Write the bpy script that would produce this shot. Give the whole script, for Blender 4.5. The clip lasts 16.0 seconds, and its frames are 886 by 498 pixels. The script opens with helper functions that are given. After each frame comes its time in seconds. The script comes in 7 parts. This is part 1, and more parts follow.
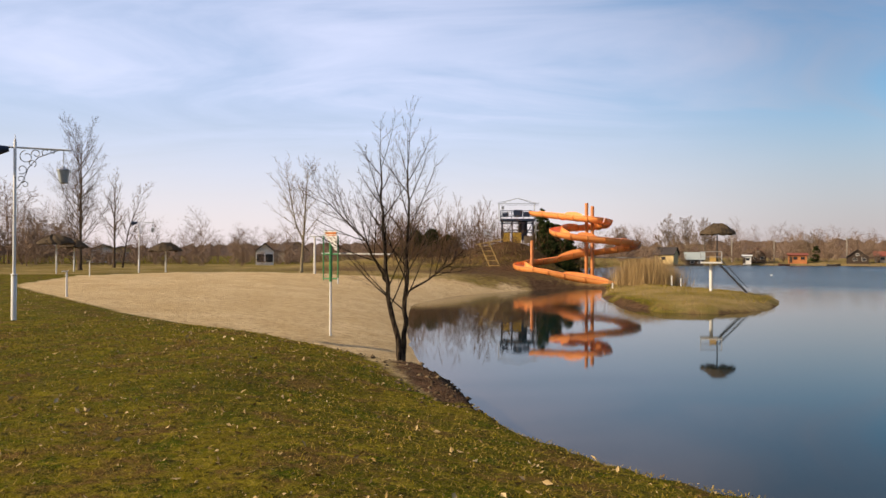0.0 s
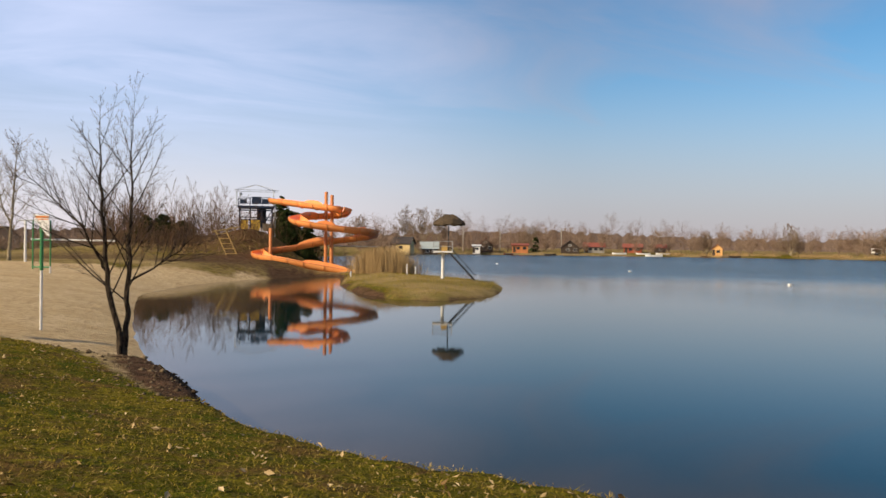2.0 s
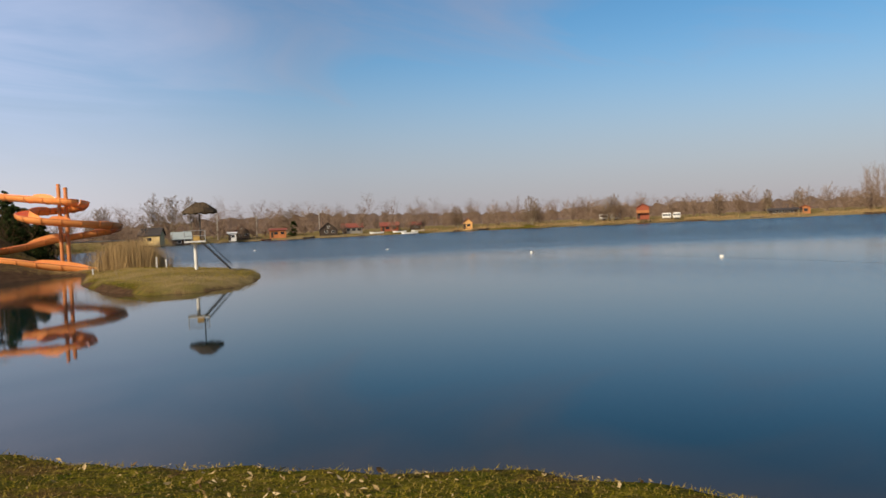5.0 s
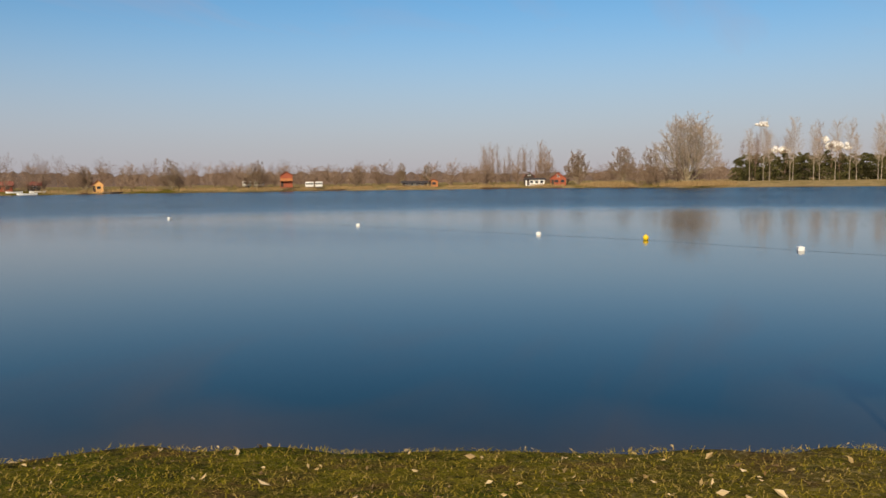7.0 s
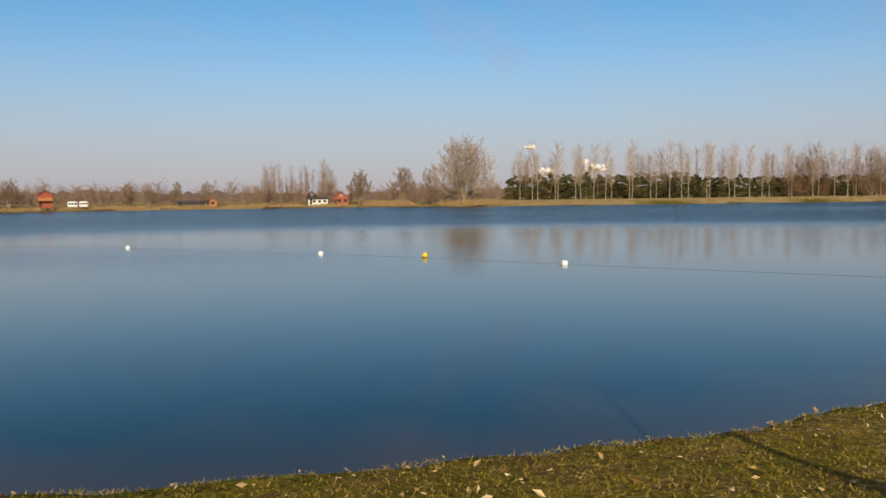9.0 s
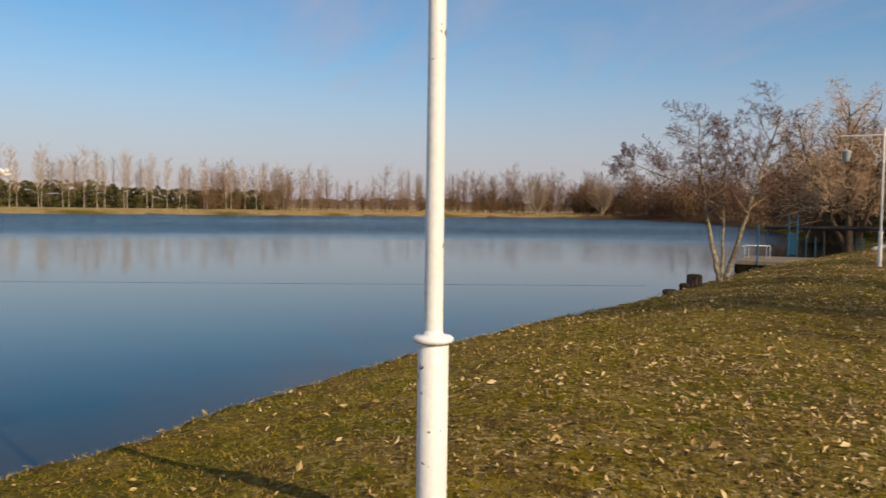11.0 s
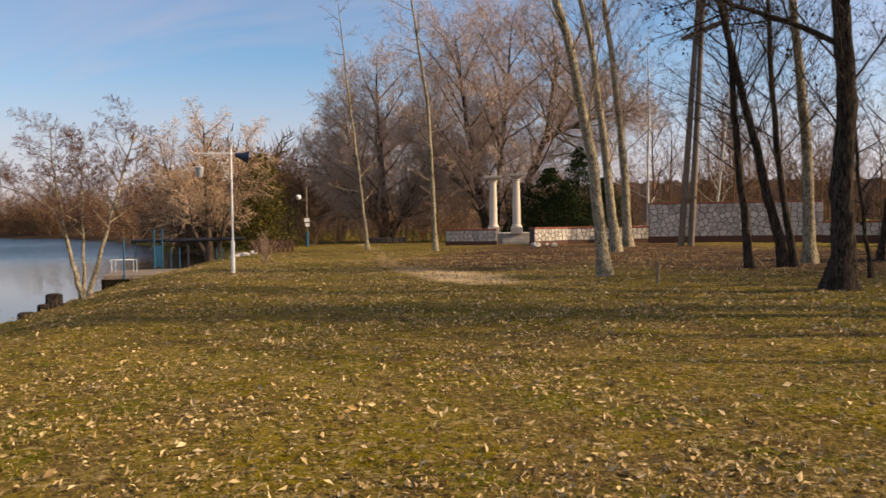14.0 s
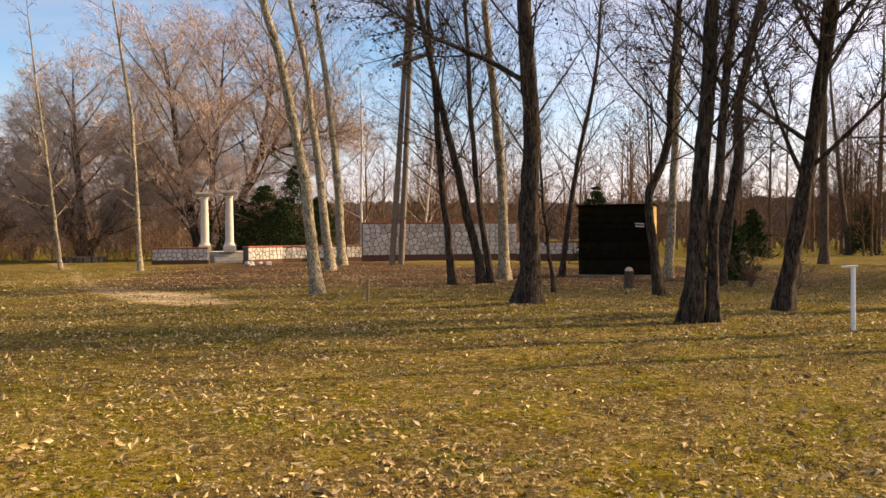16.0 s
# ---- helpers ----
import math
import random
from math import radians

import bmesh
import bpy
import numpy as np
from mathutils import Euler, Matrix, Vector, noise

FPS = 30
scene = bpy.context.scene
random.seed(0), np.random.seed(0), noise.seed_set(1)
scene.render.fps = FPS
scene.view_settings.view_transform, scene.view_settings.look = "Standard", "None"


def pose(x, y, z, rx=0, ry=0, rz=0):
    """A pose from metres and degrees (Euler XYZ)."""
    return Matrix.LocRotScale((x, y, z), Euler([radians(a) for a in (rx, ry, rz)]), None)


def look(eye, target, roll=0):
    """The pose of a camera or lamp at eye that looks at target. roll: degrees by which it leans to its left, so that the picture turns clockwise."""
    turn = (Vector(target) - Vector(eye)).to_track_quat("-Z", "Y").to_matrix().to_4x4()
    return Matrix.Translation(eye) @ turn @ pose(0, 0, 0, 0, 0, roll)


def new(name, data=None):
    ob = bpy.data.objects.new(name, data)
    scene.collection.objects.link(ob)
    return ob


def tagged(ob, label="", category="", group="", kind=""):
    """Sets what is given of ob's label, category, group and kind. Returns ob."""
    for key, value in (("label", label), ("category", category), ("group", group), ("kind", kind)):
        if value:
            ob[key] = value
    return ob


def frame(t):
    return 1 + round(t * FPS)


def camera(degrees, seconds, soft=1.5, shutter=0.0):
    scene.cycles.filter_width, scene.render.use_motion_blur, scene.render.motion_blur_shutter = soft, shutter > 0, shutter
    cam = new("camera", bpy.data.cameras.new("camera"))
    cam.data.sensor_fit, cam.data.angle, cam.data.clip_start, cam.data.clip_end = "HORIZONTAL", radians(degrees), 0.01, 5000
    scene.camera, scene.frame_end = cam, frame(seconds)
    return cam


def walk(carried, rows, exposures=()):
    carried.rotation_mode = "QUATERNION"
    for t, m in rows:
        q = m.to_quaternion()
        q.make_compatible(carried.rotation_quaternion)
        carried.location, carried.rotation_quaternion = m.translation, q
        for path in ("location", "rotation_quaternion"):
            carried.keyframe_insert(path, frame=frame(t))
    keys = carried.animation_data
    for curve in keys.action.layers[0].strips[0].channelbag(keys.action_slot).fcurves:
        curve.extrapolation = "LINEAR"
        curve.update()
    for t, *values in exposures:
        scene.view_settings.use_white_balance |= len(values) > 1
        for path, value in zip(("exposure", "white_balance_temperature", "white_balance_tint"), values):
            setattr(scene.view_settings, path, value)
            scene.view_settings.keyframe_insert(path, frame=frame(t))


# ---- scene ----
cam = camera(57.1, 16.0, soft=1.5, shutter=0.14)
EYE_HEIGHT = 2.7  # above the water, which lies at z = 0
ARM = 0.383  # the camera is held this far ahead of the turning body
# seconds, heading (degrees, counter-clockwise from +y), pitch, roll
TURN = [
    (0.0, 0.00, 0.48, -0.23),
    (0.5, -3.11, 0.43, -0.05),
    (1.0, -7.23, 0.14, -0.12),
    (1.5, -12.45, -0.24, -0.11),
    (2.0, -18.10, -0.19, -0.70),
    (2.5, -22.27, -0.56, -0.45),
    (3.0, -22.44, -1.33, 0.84),
    (3.2, -22.65, -2.18, 1.55),
    (5.3, -39.18, -1.80, 2.52),
    (5.5, -42.26, -2.25, 2.37),
    (6.0, -46.99, -3.25, 2.23),
    (6.5, -54.19, -4.18, 1.32),
    (7.0, -59.58, -4.74, 0.71),
    (7.5, -64.92, -4.61, 1.56),
    (8.0, -67.96, -3.91, 2.25),
    (8.2, -68.43, -3.71, 1.88),
    (10.3, -97.86, -3.97, -0.64),
    (10.5, -102.35, -3.79, -1.01),
    (11.0, -113.93, -2.80, -0.75),
    (11.5, -124.20, -3.06, -0.12),
    (12.0, -130.66, -3.13, -0.58),
    (12.5, -136.52, -2.97, -0.20),
    (13.0, -140.65, -2.42, -0.22),
    (13.5, -148.43, -1.81, 0.58),
    (14.0, -156.13, -1.81, 0.75),
    (14.5, -163.24, -1.47, 0.24),
    (15.0, -170.72, -0.97, 0.20),
    (15.5, -175.07, -0.53, 0.46),
    (16.0, -175.83, -0.70, 0.42),
]
walk(cam, [(t, pose(-ARM * math.sin(radians(h)), ARM * math.cos(radians(h)), EYE_HEIGHT, 90 + p, r, h)) for t, h, p, r in TURN],
     exposures=[(0, 0.17, 6950, 11), (0.9, 0.40, 6950, 11), (2, 0.06, 6600, 9), (3, -0.02, 6500, 9), (5.5, -0.14, 6480, 8), (8, -0.08, 6450, 8), (11, 0.03, 6700, 10), (12, 0.13, 6800, 12), (13, 0.30, 6900, 14), (14.5, 0.58, 7300, 16), (16, 0.95, 7800, 16)])


# ---- world, sun ----
SUN_HEADING, SUN_HEIGHT = 107.0, 30.0  # degrees: heading counter-clockwise from +y, elevation
scene.view_settings.exposure = 0.0
world = bpy.data.worlds.new("world")
scene.world = world
world.use_nodes = True
wt = world.node_tree
wt.nodes.clear()


def node(tree, kind, operation=None, attribute_name=None, **sets):
    n = tree.nodes.new(kind)
    if operation:
        n.operation = operation
    if attribute_name:
        n.attribute_name = attribute_name
    for k, v in sets.items():
        n.inputs[k].default_value = v
    return n


sky = wt.nodes.new("ShaderNodeTexSky")
sky.sky_type = "NISHITA"
sky.sun_disc = False
sky.sun_elevation = radians(SUN_HEIGHT)
sky.sun_rotation = radians(-SUN_HEADING)
sky.altitude = 100
sky.air_density, sky.dust_density, sky.ozone_density = 1.0, 0.8, 3.0
coord = wt.nodes.new("ShaderNodeTexCoord")
sep = wt.nodes.new("ShaderNodeSeparateXYZ")
wt.links.new(coord.outputs["Generated"], sep.inputs[0])
# thin high cloud: the view direction laid on a flat layer overhead
lift = node(wt, "ShaderNodeMath", operation="ADD")
lift.inputs[1].default_value = 0.22
wt.links.new(sep.outputs["Z"], lift.inputs[0])
flat = node(wt, "ShaderNodeVectorMath", operation="DIVIDE")
comb = wt.nodes.new("ShaderNodeCombineXYZ")
for k in range(3):
    wt.links.new(lift.outputs[0], comb.inputs[k])
wt.links.new(coord.outputs["Generated"], flat.inputs[0])
wt.links.new(comb.outputs[0], flat.inputs[1])
mapping = wt.nodes.new("ShaderNodeMapping")
mapping.inputs["Scale"].default_value = (0.6, 1.25, 0.4)
mapping.inputs["Rotation"].default_value = (0, 0, radians(35))
wt.links.new(flat.outputs[0], mapping.inputs[0])
cn = wt.nodes.new("ShaderNodeTexNoise")
cn.inputs["Scale"].default_value = 1.5
cn.inputs["Detail"].default_value = 7
cn.inputs["Roughness"].default_value = 0.55
cn.inputs["Distortion"].default_value = 1.0
wt.links.new(mapping.outputs[0], cn.inputs["Vector"])
cr = wt.nodes.new("ShaderNodeMapRange")
cr.inputs["From Min"].default_value, cr.inputs["From Max"].default_value = 0.40, 0.74
cr.inputs["To Min"].default_value, cr.inputs["To Max"].default_value = 0.0, 0.46
wt.links.new(cn.outputs["Fac"], cr.inputs["Value"])
# haze that thickens towards the horizon
hz = wt.nodes.new("ShaderNodeMapRange")
hz.interpolation_type = "SMOOTHERSTEP"
hz.inputs["From Min"].default_value, hz.inputs["From Max"].default_value = 0.26, -0.02
hz.inputs["To Min"].default_value, hz.inputs["To Max"].default_value = 0.0, 0.8
wt.links.new(sep.outputs["Z"], hz.inputs["Value"])
# the thin cloud is brighter and whiter towards the sun
toward = node(wt, "ShaderNodeVectorMath", operation="DOT_PRODUCT")
wt.links.new(coord.outputs["Generated"], toward.inputs[0])
toward.inputs[1].default_value = (-math.sin(radians(SUN_HEADING)) * math.cos(radians(SUN_HEIGHT)), math.cos(radians(SUN_HEADING)) * math.cos(radians(SUN_HEIGHT)), math.sin(radians(SUN_HEIGHT)))
glow = wt.nodes.new("ShaderNodeMapRange")
glow.interpolation_type = "SMOOTHSTEP"
glow.inputs["From Min"].default_value, glow.inputs["From Max"].default_value = 0.05, 0.80
glow.inputs["To Min"].default_value, glow.inputs["To Max"].default_value = 0.0, 0.72
wt.links.new(toward.outputs["Value"], glow.inputs["Value"])
thin = node(wt, "ShaderNodeMath", operation="MULTIPLY")
soft = wt.nodes.new("ShaderNodeMapRange")
soft.inputs["From Min"].default_value, soft.inputs["From Max"].default_value = 0.35, 0.65
soft.inputs["To Min"].default_value, soft.inputs["To Max"].default_value = 0.62, 1.12
wt.links.new(cn.outputs["Fac"], soft.inputs["Value"])
wt.links.new(glow.outputs[0], thin.inputs[0])
wt.links.new(soft.outputs[0], thin.inputs[1])
both = node(wt, "ShaderNodeMath", operation="MAXIMUM")
wt.links.new(cr.outputs[0], both.inputs[0])
wt.links.new(thin.outputs[0], both.inputs[1])
veil = node(wt, "ShaderNodeMath", operation="MAXIMUM")
wt.links.new(both.outputs[0], veil.inputs[0])
wt.links.new(hz.outputs[0], veil.inputs[1])
# a bank of bluish milky haze over the north-western sky
aside = node(wt, "ShaderNodeVectorMath", operation="DOT_PRODUCT")
wt.links.new(coord.outputs["Generated"], aside.inputs[0])
aside.inputs[1].default_value = (-math.sin(radians(14)), math.cos(radians(14)), 0)
bank = wt.nodes.new("ShaderNodeMapRange")
bank.interpolation_type = "SMOOTHSTEP"
bank.inputs["From Min"].default_value, bank.inputs["From Max"].default_value = 0.74, 1.0
wt.links.new(aside.outputs["Value"], bank.inputs["Value"])
milky = node(wt, "ShaderNodeMath", operation="MULTIPLY")
wt.links.new(bank.outputs[0], milky.inputs[0])
wt.links.new(soft.outputs[0], milky.inputs[1])
clear = node(wt, "ShaderNodeMath", operation="MULTIPLY_ADD")
clear.inputs[1].default_value, clear.inputs[2].default_value = -0.88, 0.72
wt.links.new(hz.outputs[0], clear.inputs[0])
upper = node(wt, "ShaderNodeMath", operation="MULTIPLY")
wt.links.new(milky.outputs[0], upper.inputs[0])
wt.links.new(clear.outputs[0], upper.inputs[1])
upper.use_clamp = True
lit = node(wt, "ShaderNodeMath", operation="MAXIMUM")
wt.links.new(glow.outputs[0], lit.inputs[0])
wt.links.new(bank.outputs[0], lit.inputs[1])
pale = wt.nodes.new("ShaderNodeMix")
pale.data_type = "RGBA"
pale.inputs["A"].default_value, pale.inputs["B"].default_value = (4.45, 3.98, 4.8, 1), (8.5, 7.7, 8.6, 1)
wt.links.new(lit.outputs[0], pale.inputs["Factor"])
mixc = wt.nodes.new("ShaderNodeMix")
mixc.data_type = "RGBA"
wt.links.new(veil.outputs[0], mixc.inputs["Factor"])
mixb = wt.nodes.new("ShaderNodeMix")
mixb.data_type = "RGBA"
mixb.inputs["B"].default_value = (7.3, 8.2, 11.4, 1)
wt.links.new(upper.outputs[0], mixb.inputs["Factor"])
wt.links.new(mixc.outputs["Result"], mixb.inputs["A"])
deep = node(wt, "ShaderNodeHueSaturation", Hue=0.496, Saturation=1.25, Value=1.18)
wt.links.new(sky.outputs[0], deep.inputs["Color"])
wt.links.new(deep.outputs[0], mixc.inputs["A"])
wt.links.new(pale.outputs["Result"], mixc.inputs["B"])
bg = wt.nodes.new("ShaderNodeBackground")
bg.inputs["Strength"].default_value = 0.10
wt.links.new(mixb.outputs["Result"], bg.inputs["Color"])
wo = wt.nodes.new("ShaderNodeOutputWorld")
wt.links.new(bg.outputs[0], wo.inputs["Surface"])

sun = new("sun", bpy.data.lights.new("sun", "SUN"))
sun.data.energy, sun.data.angle, sun.data.color = 5.0, radians(0.6), (1.0, 0.82, 0.58)
_s = Vector((-math.sin(radians(SUN_HEADING)) * math.cos(radians(SUN_HEIGHT)), math.cos(radians(SUN_HEADING)) * math.cos(radians(SUN_HEIGHT)), math.sin(radians(SUN_HEIGHT))))
sun.matrix_world = look(_s * 60, (0, 0, 0))


# ---- materials ----
def material(name, color, rough=0.8, dark=None, scale=6.0, bump=0.3, bump_scale=None, metal=0.0, fine=None, spec=0.4, random_tint=0.0, coords="Object"):
    """A surface of two colours mixed by noise at two scales, with fine relief."""
    m = bpy.data.materials.new(name)
    m.use_nodes = True
    t = m.node_tree
    p = t.nodes["Principled BSDF"]
    p.inputs["Roughness"].default_value = rough
    p.inputs["Metallic"].default_value = metal
    p.inputs["Specular IOR Level"].default_value = spec
    dark = dark or tuple(c * 0.55 for c in color)
    tc = t.nodes.new("ShaderNodeTexCoord")
    n1 = node(t, "ShaderNodeTexNoise", Scale=scale, Detail=6.0, Roughness=0.6)
    n2 = node(t, "ShaderNodeTexNoise", Scale=fine or scale * 9, Detail=4.0, Roughness=0.7)
    for n in (n1, n2):
        t.links.new(tc.outputs[coords], n.inputs["Vector"])
    add = node(t, "ShaderNodeMath", operation="ADD")
    t.links.new(n1.outputs["Fac"], add.inputs[0])
    t.links.new(n2.outputs["Fac"], add.inputs[1])
    mr = t.nodes.new("ShaderNodeMapRange")
    mr.inputs["From Min"].default_value, mr.inputs["From Max"].default_value = 0.7, 1.3
    t.links.new(add.outputs[0], mr.inputs["Value"])
    mx = t.nodes.new("ShaderNodeMix")
    mx.data_type = "RGBA"
    mx.inputs["A"].default_value, mx.inputs["B"].default_value = (*dark, 1), (*color, 1)
    t.links.new(mr.outputs[0], mx.inputs["Factor"])
    out = mx.outputs["Result"]
    if random_tint:
        info = t.nodes.new("ShaderNodeObjectInfo")
        hs = t.nodes.new("ShaderNodeHueSaturation")
        vr = t.nodes.new("ShaderNodeMapRange")
        vr.inputs["To Min"].default_value, vr.inputs["To Max"].default_value = 1 - random_tint, 1 + random_tint
        t.links.new(info.outputs["Random"], vr.inputs["Value"])
        t.links.new(vr.outputs[0], hs.inputs["Value"])
        t.links.new(out, hs.inputs["Color"])
        out = hs.outputs["Color"]
    t.links.new(out, p.inputs["Base Color"])
    if bump:
        b = node(t, "ShaderNodeBump", Strength=bump, Distance=0.02)
        t.links.new(n2.outputs["Fac"], b.inputs["Height"])
        t.links.new(b.outputs[0], p.inputs["Normal"])
    return m


def chip(m, scale, level, color):
    """Small spots where the paint has come off and the rusty metal shows."""
    t = m.node_tree
    p = t.nodes["Principled BSDF"]
    under = p.inputs["Base Color"].links[0].from_socket
    tc = t.nodes.new("ShaderNodeTexCoord")
    n = node(t, "ShaderNodeTexNoise", Scale=scale, Detail=3.0, Roughness=0.6)
    t.links.new(tc.outputs["Object"], n.inputs["Vector"])
    r = t.nodes.new("ShaderNodeMapRange")
    r.inputs["From Min"].default_value, r.inputs["From Max"].default_value = level, level + 0.015
    t.links.new(n.outputs["Fac"], r.inputs["Value"])
    x = t.nodes.new("ShaderNodeMix")
    x.data_type = "RGBA"
    t.links.new(r.outputs[0], x.inputs["Factor"])
    t.links.new(under, x.inputs["A"])
    x.inputs["B"].default_value = (*color, 1)
    t.links.new(x.outputs["Result"], p.inputs["Base Color"])


def islands(name, stops, rough=0.85, spec=0.06):
    """Leaves, blades, stalks: each loose piece picks its own colour from a ramp."""
    m = bpy.data.materials.new(name)
    m.use_nodes = True
    t = m.node_tree
    p = t.nodes["Principled BSDF"]
    p.inputs["Roughness"].default_value = rough
    p.inputs["Specular IOR Level"].default_value = spec
    g = t.nodes.new("ShaderNodeNewGeometry")
    r = t.nodes.new("ShaderNodeValToRGB")
    e = r.color_ramp.elements
    while len(e) < len(stops):
        e.new(0.5)
    for k, c in enumerate(stops):
        e[k].position, e[k].color = k / (len(stops) - 1), (*c, 1)
    t.links.new(g.outputs["Random Per Island"], r.inputs[0])
    t.links.new(r.outputs[0], p.inputs["Base Color"])
    return m


def ground_material():
    m = bpy.data.materials.new("meadow_and_sand")
    m.use_nodes = True
    t = m.node_tree
    p = t.nodes["Principled BSDF"]
    p.inputs["Roughness"].default_value = 0.95
    p.inputs["Specular IOR Level"].default_value = 0.02
    tc = t.nodes.new("ShaderNodeTexCoord")

    def ns(scale, detail=5.0, rough=0.6):
        n = node(t, "ShaderNodeTexNoise", Scale=scale, Detail=detail, Roughness=rough)
        t.links.new(tc.outputs["Object"], n.inputs["Vector"])
        return n.outputs["Fac"]

    def rng(v, a, b):
        r = t.nodes.new("ShaderNodeMapRange")
        r.inputs["From Min"].default_value, r.inputs["From Max"].default_value = a, b
        t.links.new(v, r.inputs["Value"])
        return r.outputs[0]

    def mix(f, a, b):
        x = t.nodes.new("ShaderNodeMix")
        x.data_type = "RGBA"
        t.links.new(f, x.inputs["Factor"])
        for s, v in (("A", a), ("B", b)):
            if isinstance(v, tuple):
                x.inputs[s].default_value = (*v, 1)
            else:
                t.links.new(v, x.inputs[s])
        return x.outputs["Result"]

    def attr(name):
        a = node(t, "ShaderNodeAttribute", attribute_name=name)
        return a.outputs["Fac"]

    def mask(name, jitter):
        a = node(t, "ShaderNodeMath", operation="ADD")
        s = node(t, "ShaderNodeMath", operation="MULTIPLY_ADD")
        t.links.new(jitter, s.inputs[0])
        s.inputs[1].default_value, s.inputs[2].default_value = 0.7, -0.35
        t.links.new(attr(name), a.inputs[0])
        t.links.new(s.outputs[0], a.inputs[1])
        return rng(a.outputs[0], 0.35, 0.65)

    grass = mix(rng(ns(0.45), 0.38, 0.64), (0.070, 0.070, 0.004), (0.150, 0.122, 0.009))
    grass = mix(rng(ns(1.3, 6.0, 0.7), 0.49, 0.59), grass, (0.125, 0.074, 0.022))
    grass = mix(rng(ns(1.7, 5.0, 0.65), 0.52, 0.62), grass, (0.056, 0.074, 0.003))
    grass = mix(rng(ns(3.0, 6.0, 0.7), 0.54, 0.64), grass, (0.21, 0.172, 0.014))
    grass = mix(rng(ns(7.5, 7.0, 0.75), 0.51, 0.61), grass, (0.032, 0.029, 0.005))
    grass = mix(rng(ns(12.0, 7.0, 0.75), 0.55, 0.66), grass, (0.175, 0.135, 0.022))
    grass = mix(rng(ns(28.0, 6.0, 0.75), 0.52, 0.72), grass, (0.24, 0.175, 0.055))
    grass = mix(rng(ns(60.0, 4.0, 0.7), 0.55, 0.73), grass, (0.040, 0.036, 0.008))
    sand = mix(rng(ns(0.5), 0.35, 0.65), (0.50, 0.365, 0.190), (0.62, 0.475, 0.275))
    sand = mix(rng(ns(3.5, 7.0, 0.7), 0.48, 0.66), sand, (0.34, 0.240, 0.115))
    sand = mix(rng(ns(11.0, 6.0, 0.75), 0.52, 0.66), sand, (0.29, 0.205, 0.105))
    sand = mix(rng(ns(40.0), 0.55, 0.75), sand, (0.60, 0.47, 0.29))
    earth = mix(rng(ns(3.0), 0.35, 0.65), (0.034, 0.020, 0.012), (0.112, 0.062, 0.034))
    earth = mix(rng(ns(30.0), 0.5, 0.7), earth, (0.16, 0.11, 0.064))
    straw = mix(rng(ns(0.8), 0.35, 0.65), (0.32, 0.225, 0.10), (0.22, 0.17, 0.06))
    straw = mix(rng(ns(25.0), 0.45, 0.7), straw, (0.42, 0.31, 0.16))
    bright = mix(rng(ns(0.6), 0.35, 0.65), (0.140, 0.112, 0.004), (0.235, 0.168, 0.012))
    bright = mix(rng(ns(8.0, 7.0, 0.75), 0.52, 0.62), bright, (0.045, 0.042, 0.006))
    litter = mix(rng(ns(1.2), 0.44, 0.66), bright, (0.205, 0.148, 0.044))
    litter = mix(rng(ns(0.55, 5.0, 0.65), 0.48, 0.62), litter, (0.136, 0.092, 0.030))
    litter = mix(rng(ns(0.8, 6.0, 0.7), 0.52, 0.64), litter, (0.104, 0.104, 0.006))
    litter = mix(rng(ns(4.5, 7.0, 0.75), 0.52, 0.66), litter, (0.098, 0.066, 0.024))
    litter = mix(rng(ns(14.0, 6.0, 0.7), 0.52, 0.62), litter, (0.34, 0.255, 0.115))
    litter = mix(rng(ns(19.0, 6.0, 0.7), 0.52, 0.62), litter, (0.040, 0.026, 0.010))
    litter = mix(rng(ns(2.6, 7.0, 0.75), 0.54, 0.64), litter, (0.070, 0.042, 0.016))
    col = mix(mask("litter", ns(0.9)), grass, litter)
    col = mix(mask("straw", ns(0.25)), col, straw)
    col = mix(mask("sand", ns(1.6)), col, sand)
    col = mix(mask("washed", ns(2.2)), col, mix(rng(ns(20.0), 0.4, 0.7), (0.64, 0.53, 0.36), (0.46, 0.36, 0.22)))
    # besides bare earth this mask holds the tree shade painted under the grove
    col = mix(mask("earth", ns(2.6)), col, earth)
    t.links.new(col, p.inputs["Base Color"])
    b1 = node(t, "ShaderNodeBump", Strength=0.9, Distance=0.12)
    b2 = node(t, "ShaderNodeBump", Strength=0.6, Distance=0.02)
    t.links.new(ns(5.0, 6.0, 0.7), b1.inputs["Height"])
    t.links.new(ns(45.0, 4.0, 0.7), b2.inputs["Height"])
    t.links.new(b1.outputs[0], b2.inputs["Normal"])
    t.links.new(b2.outputs[0], p.inputs["Normal"])
    return m


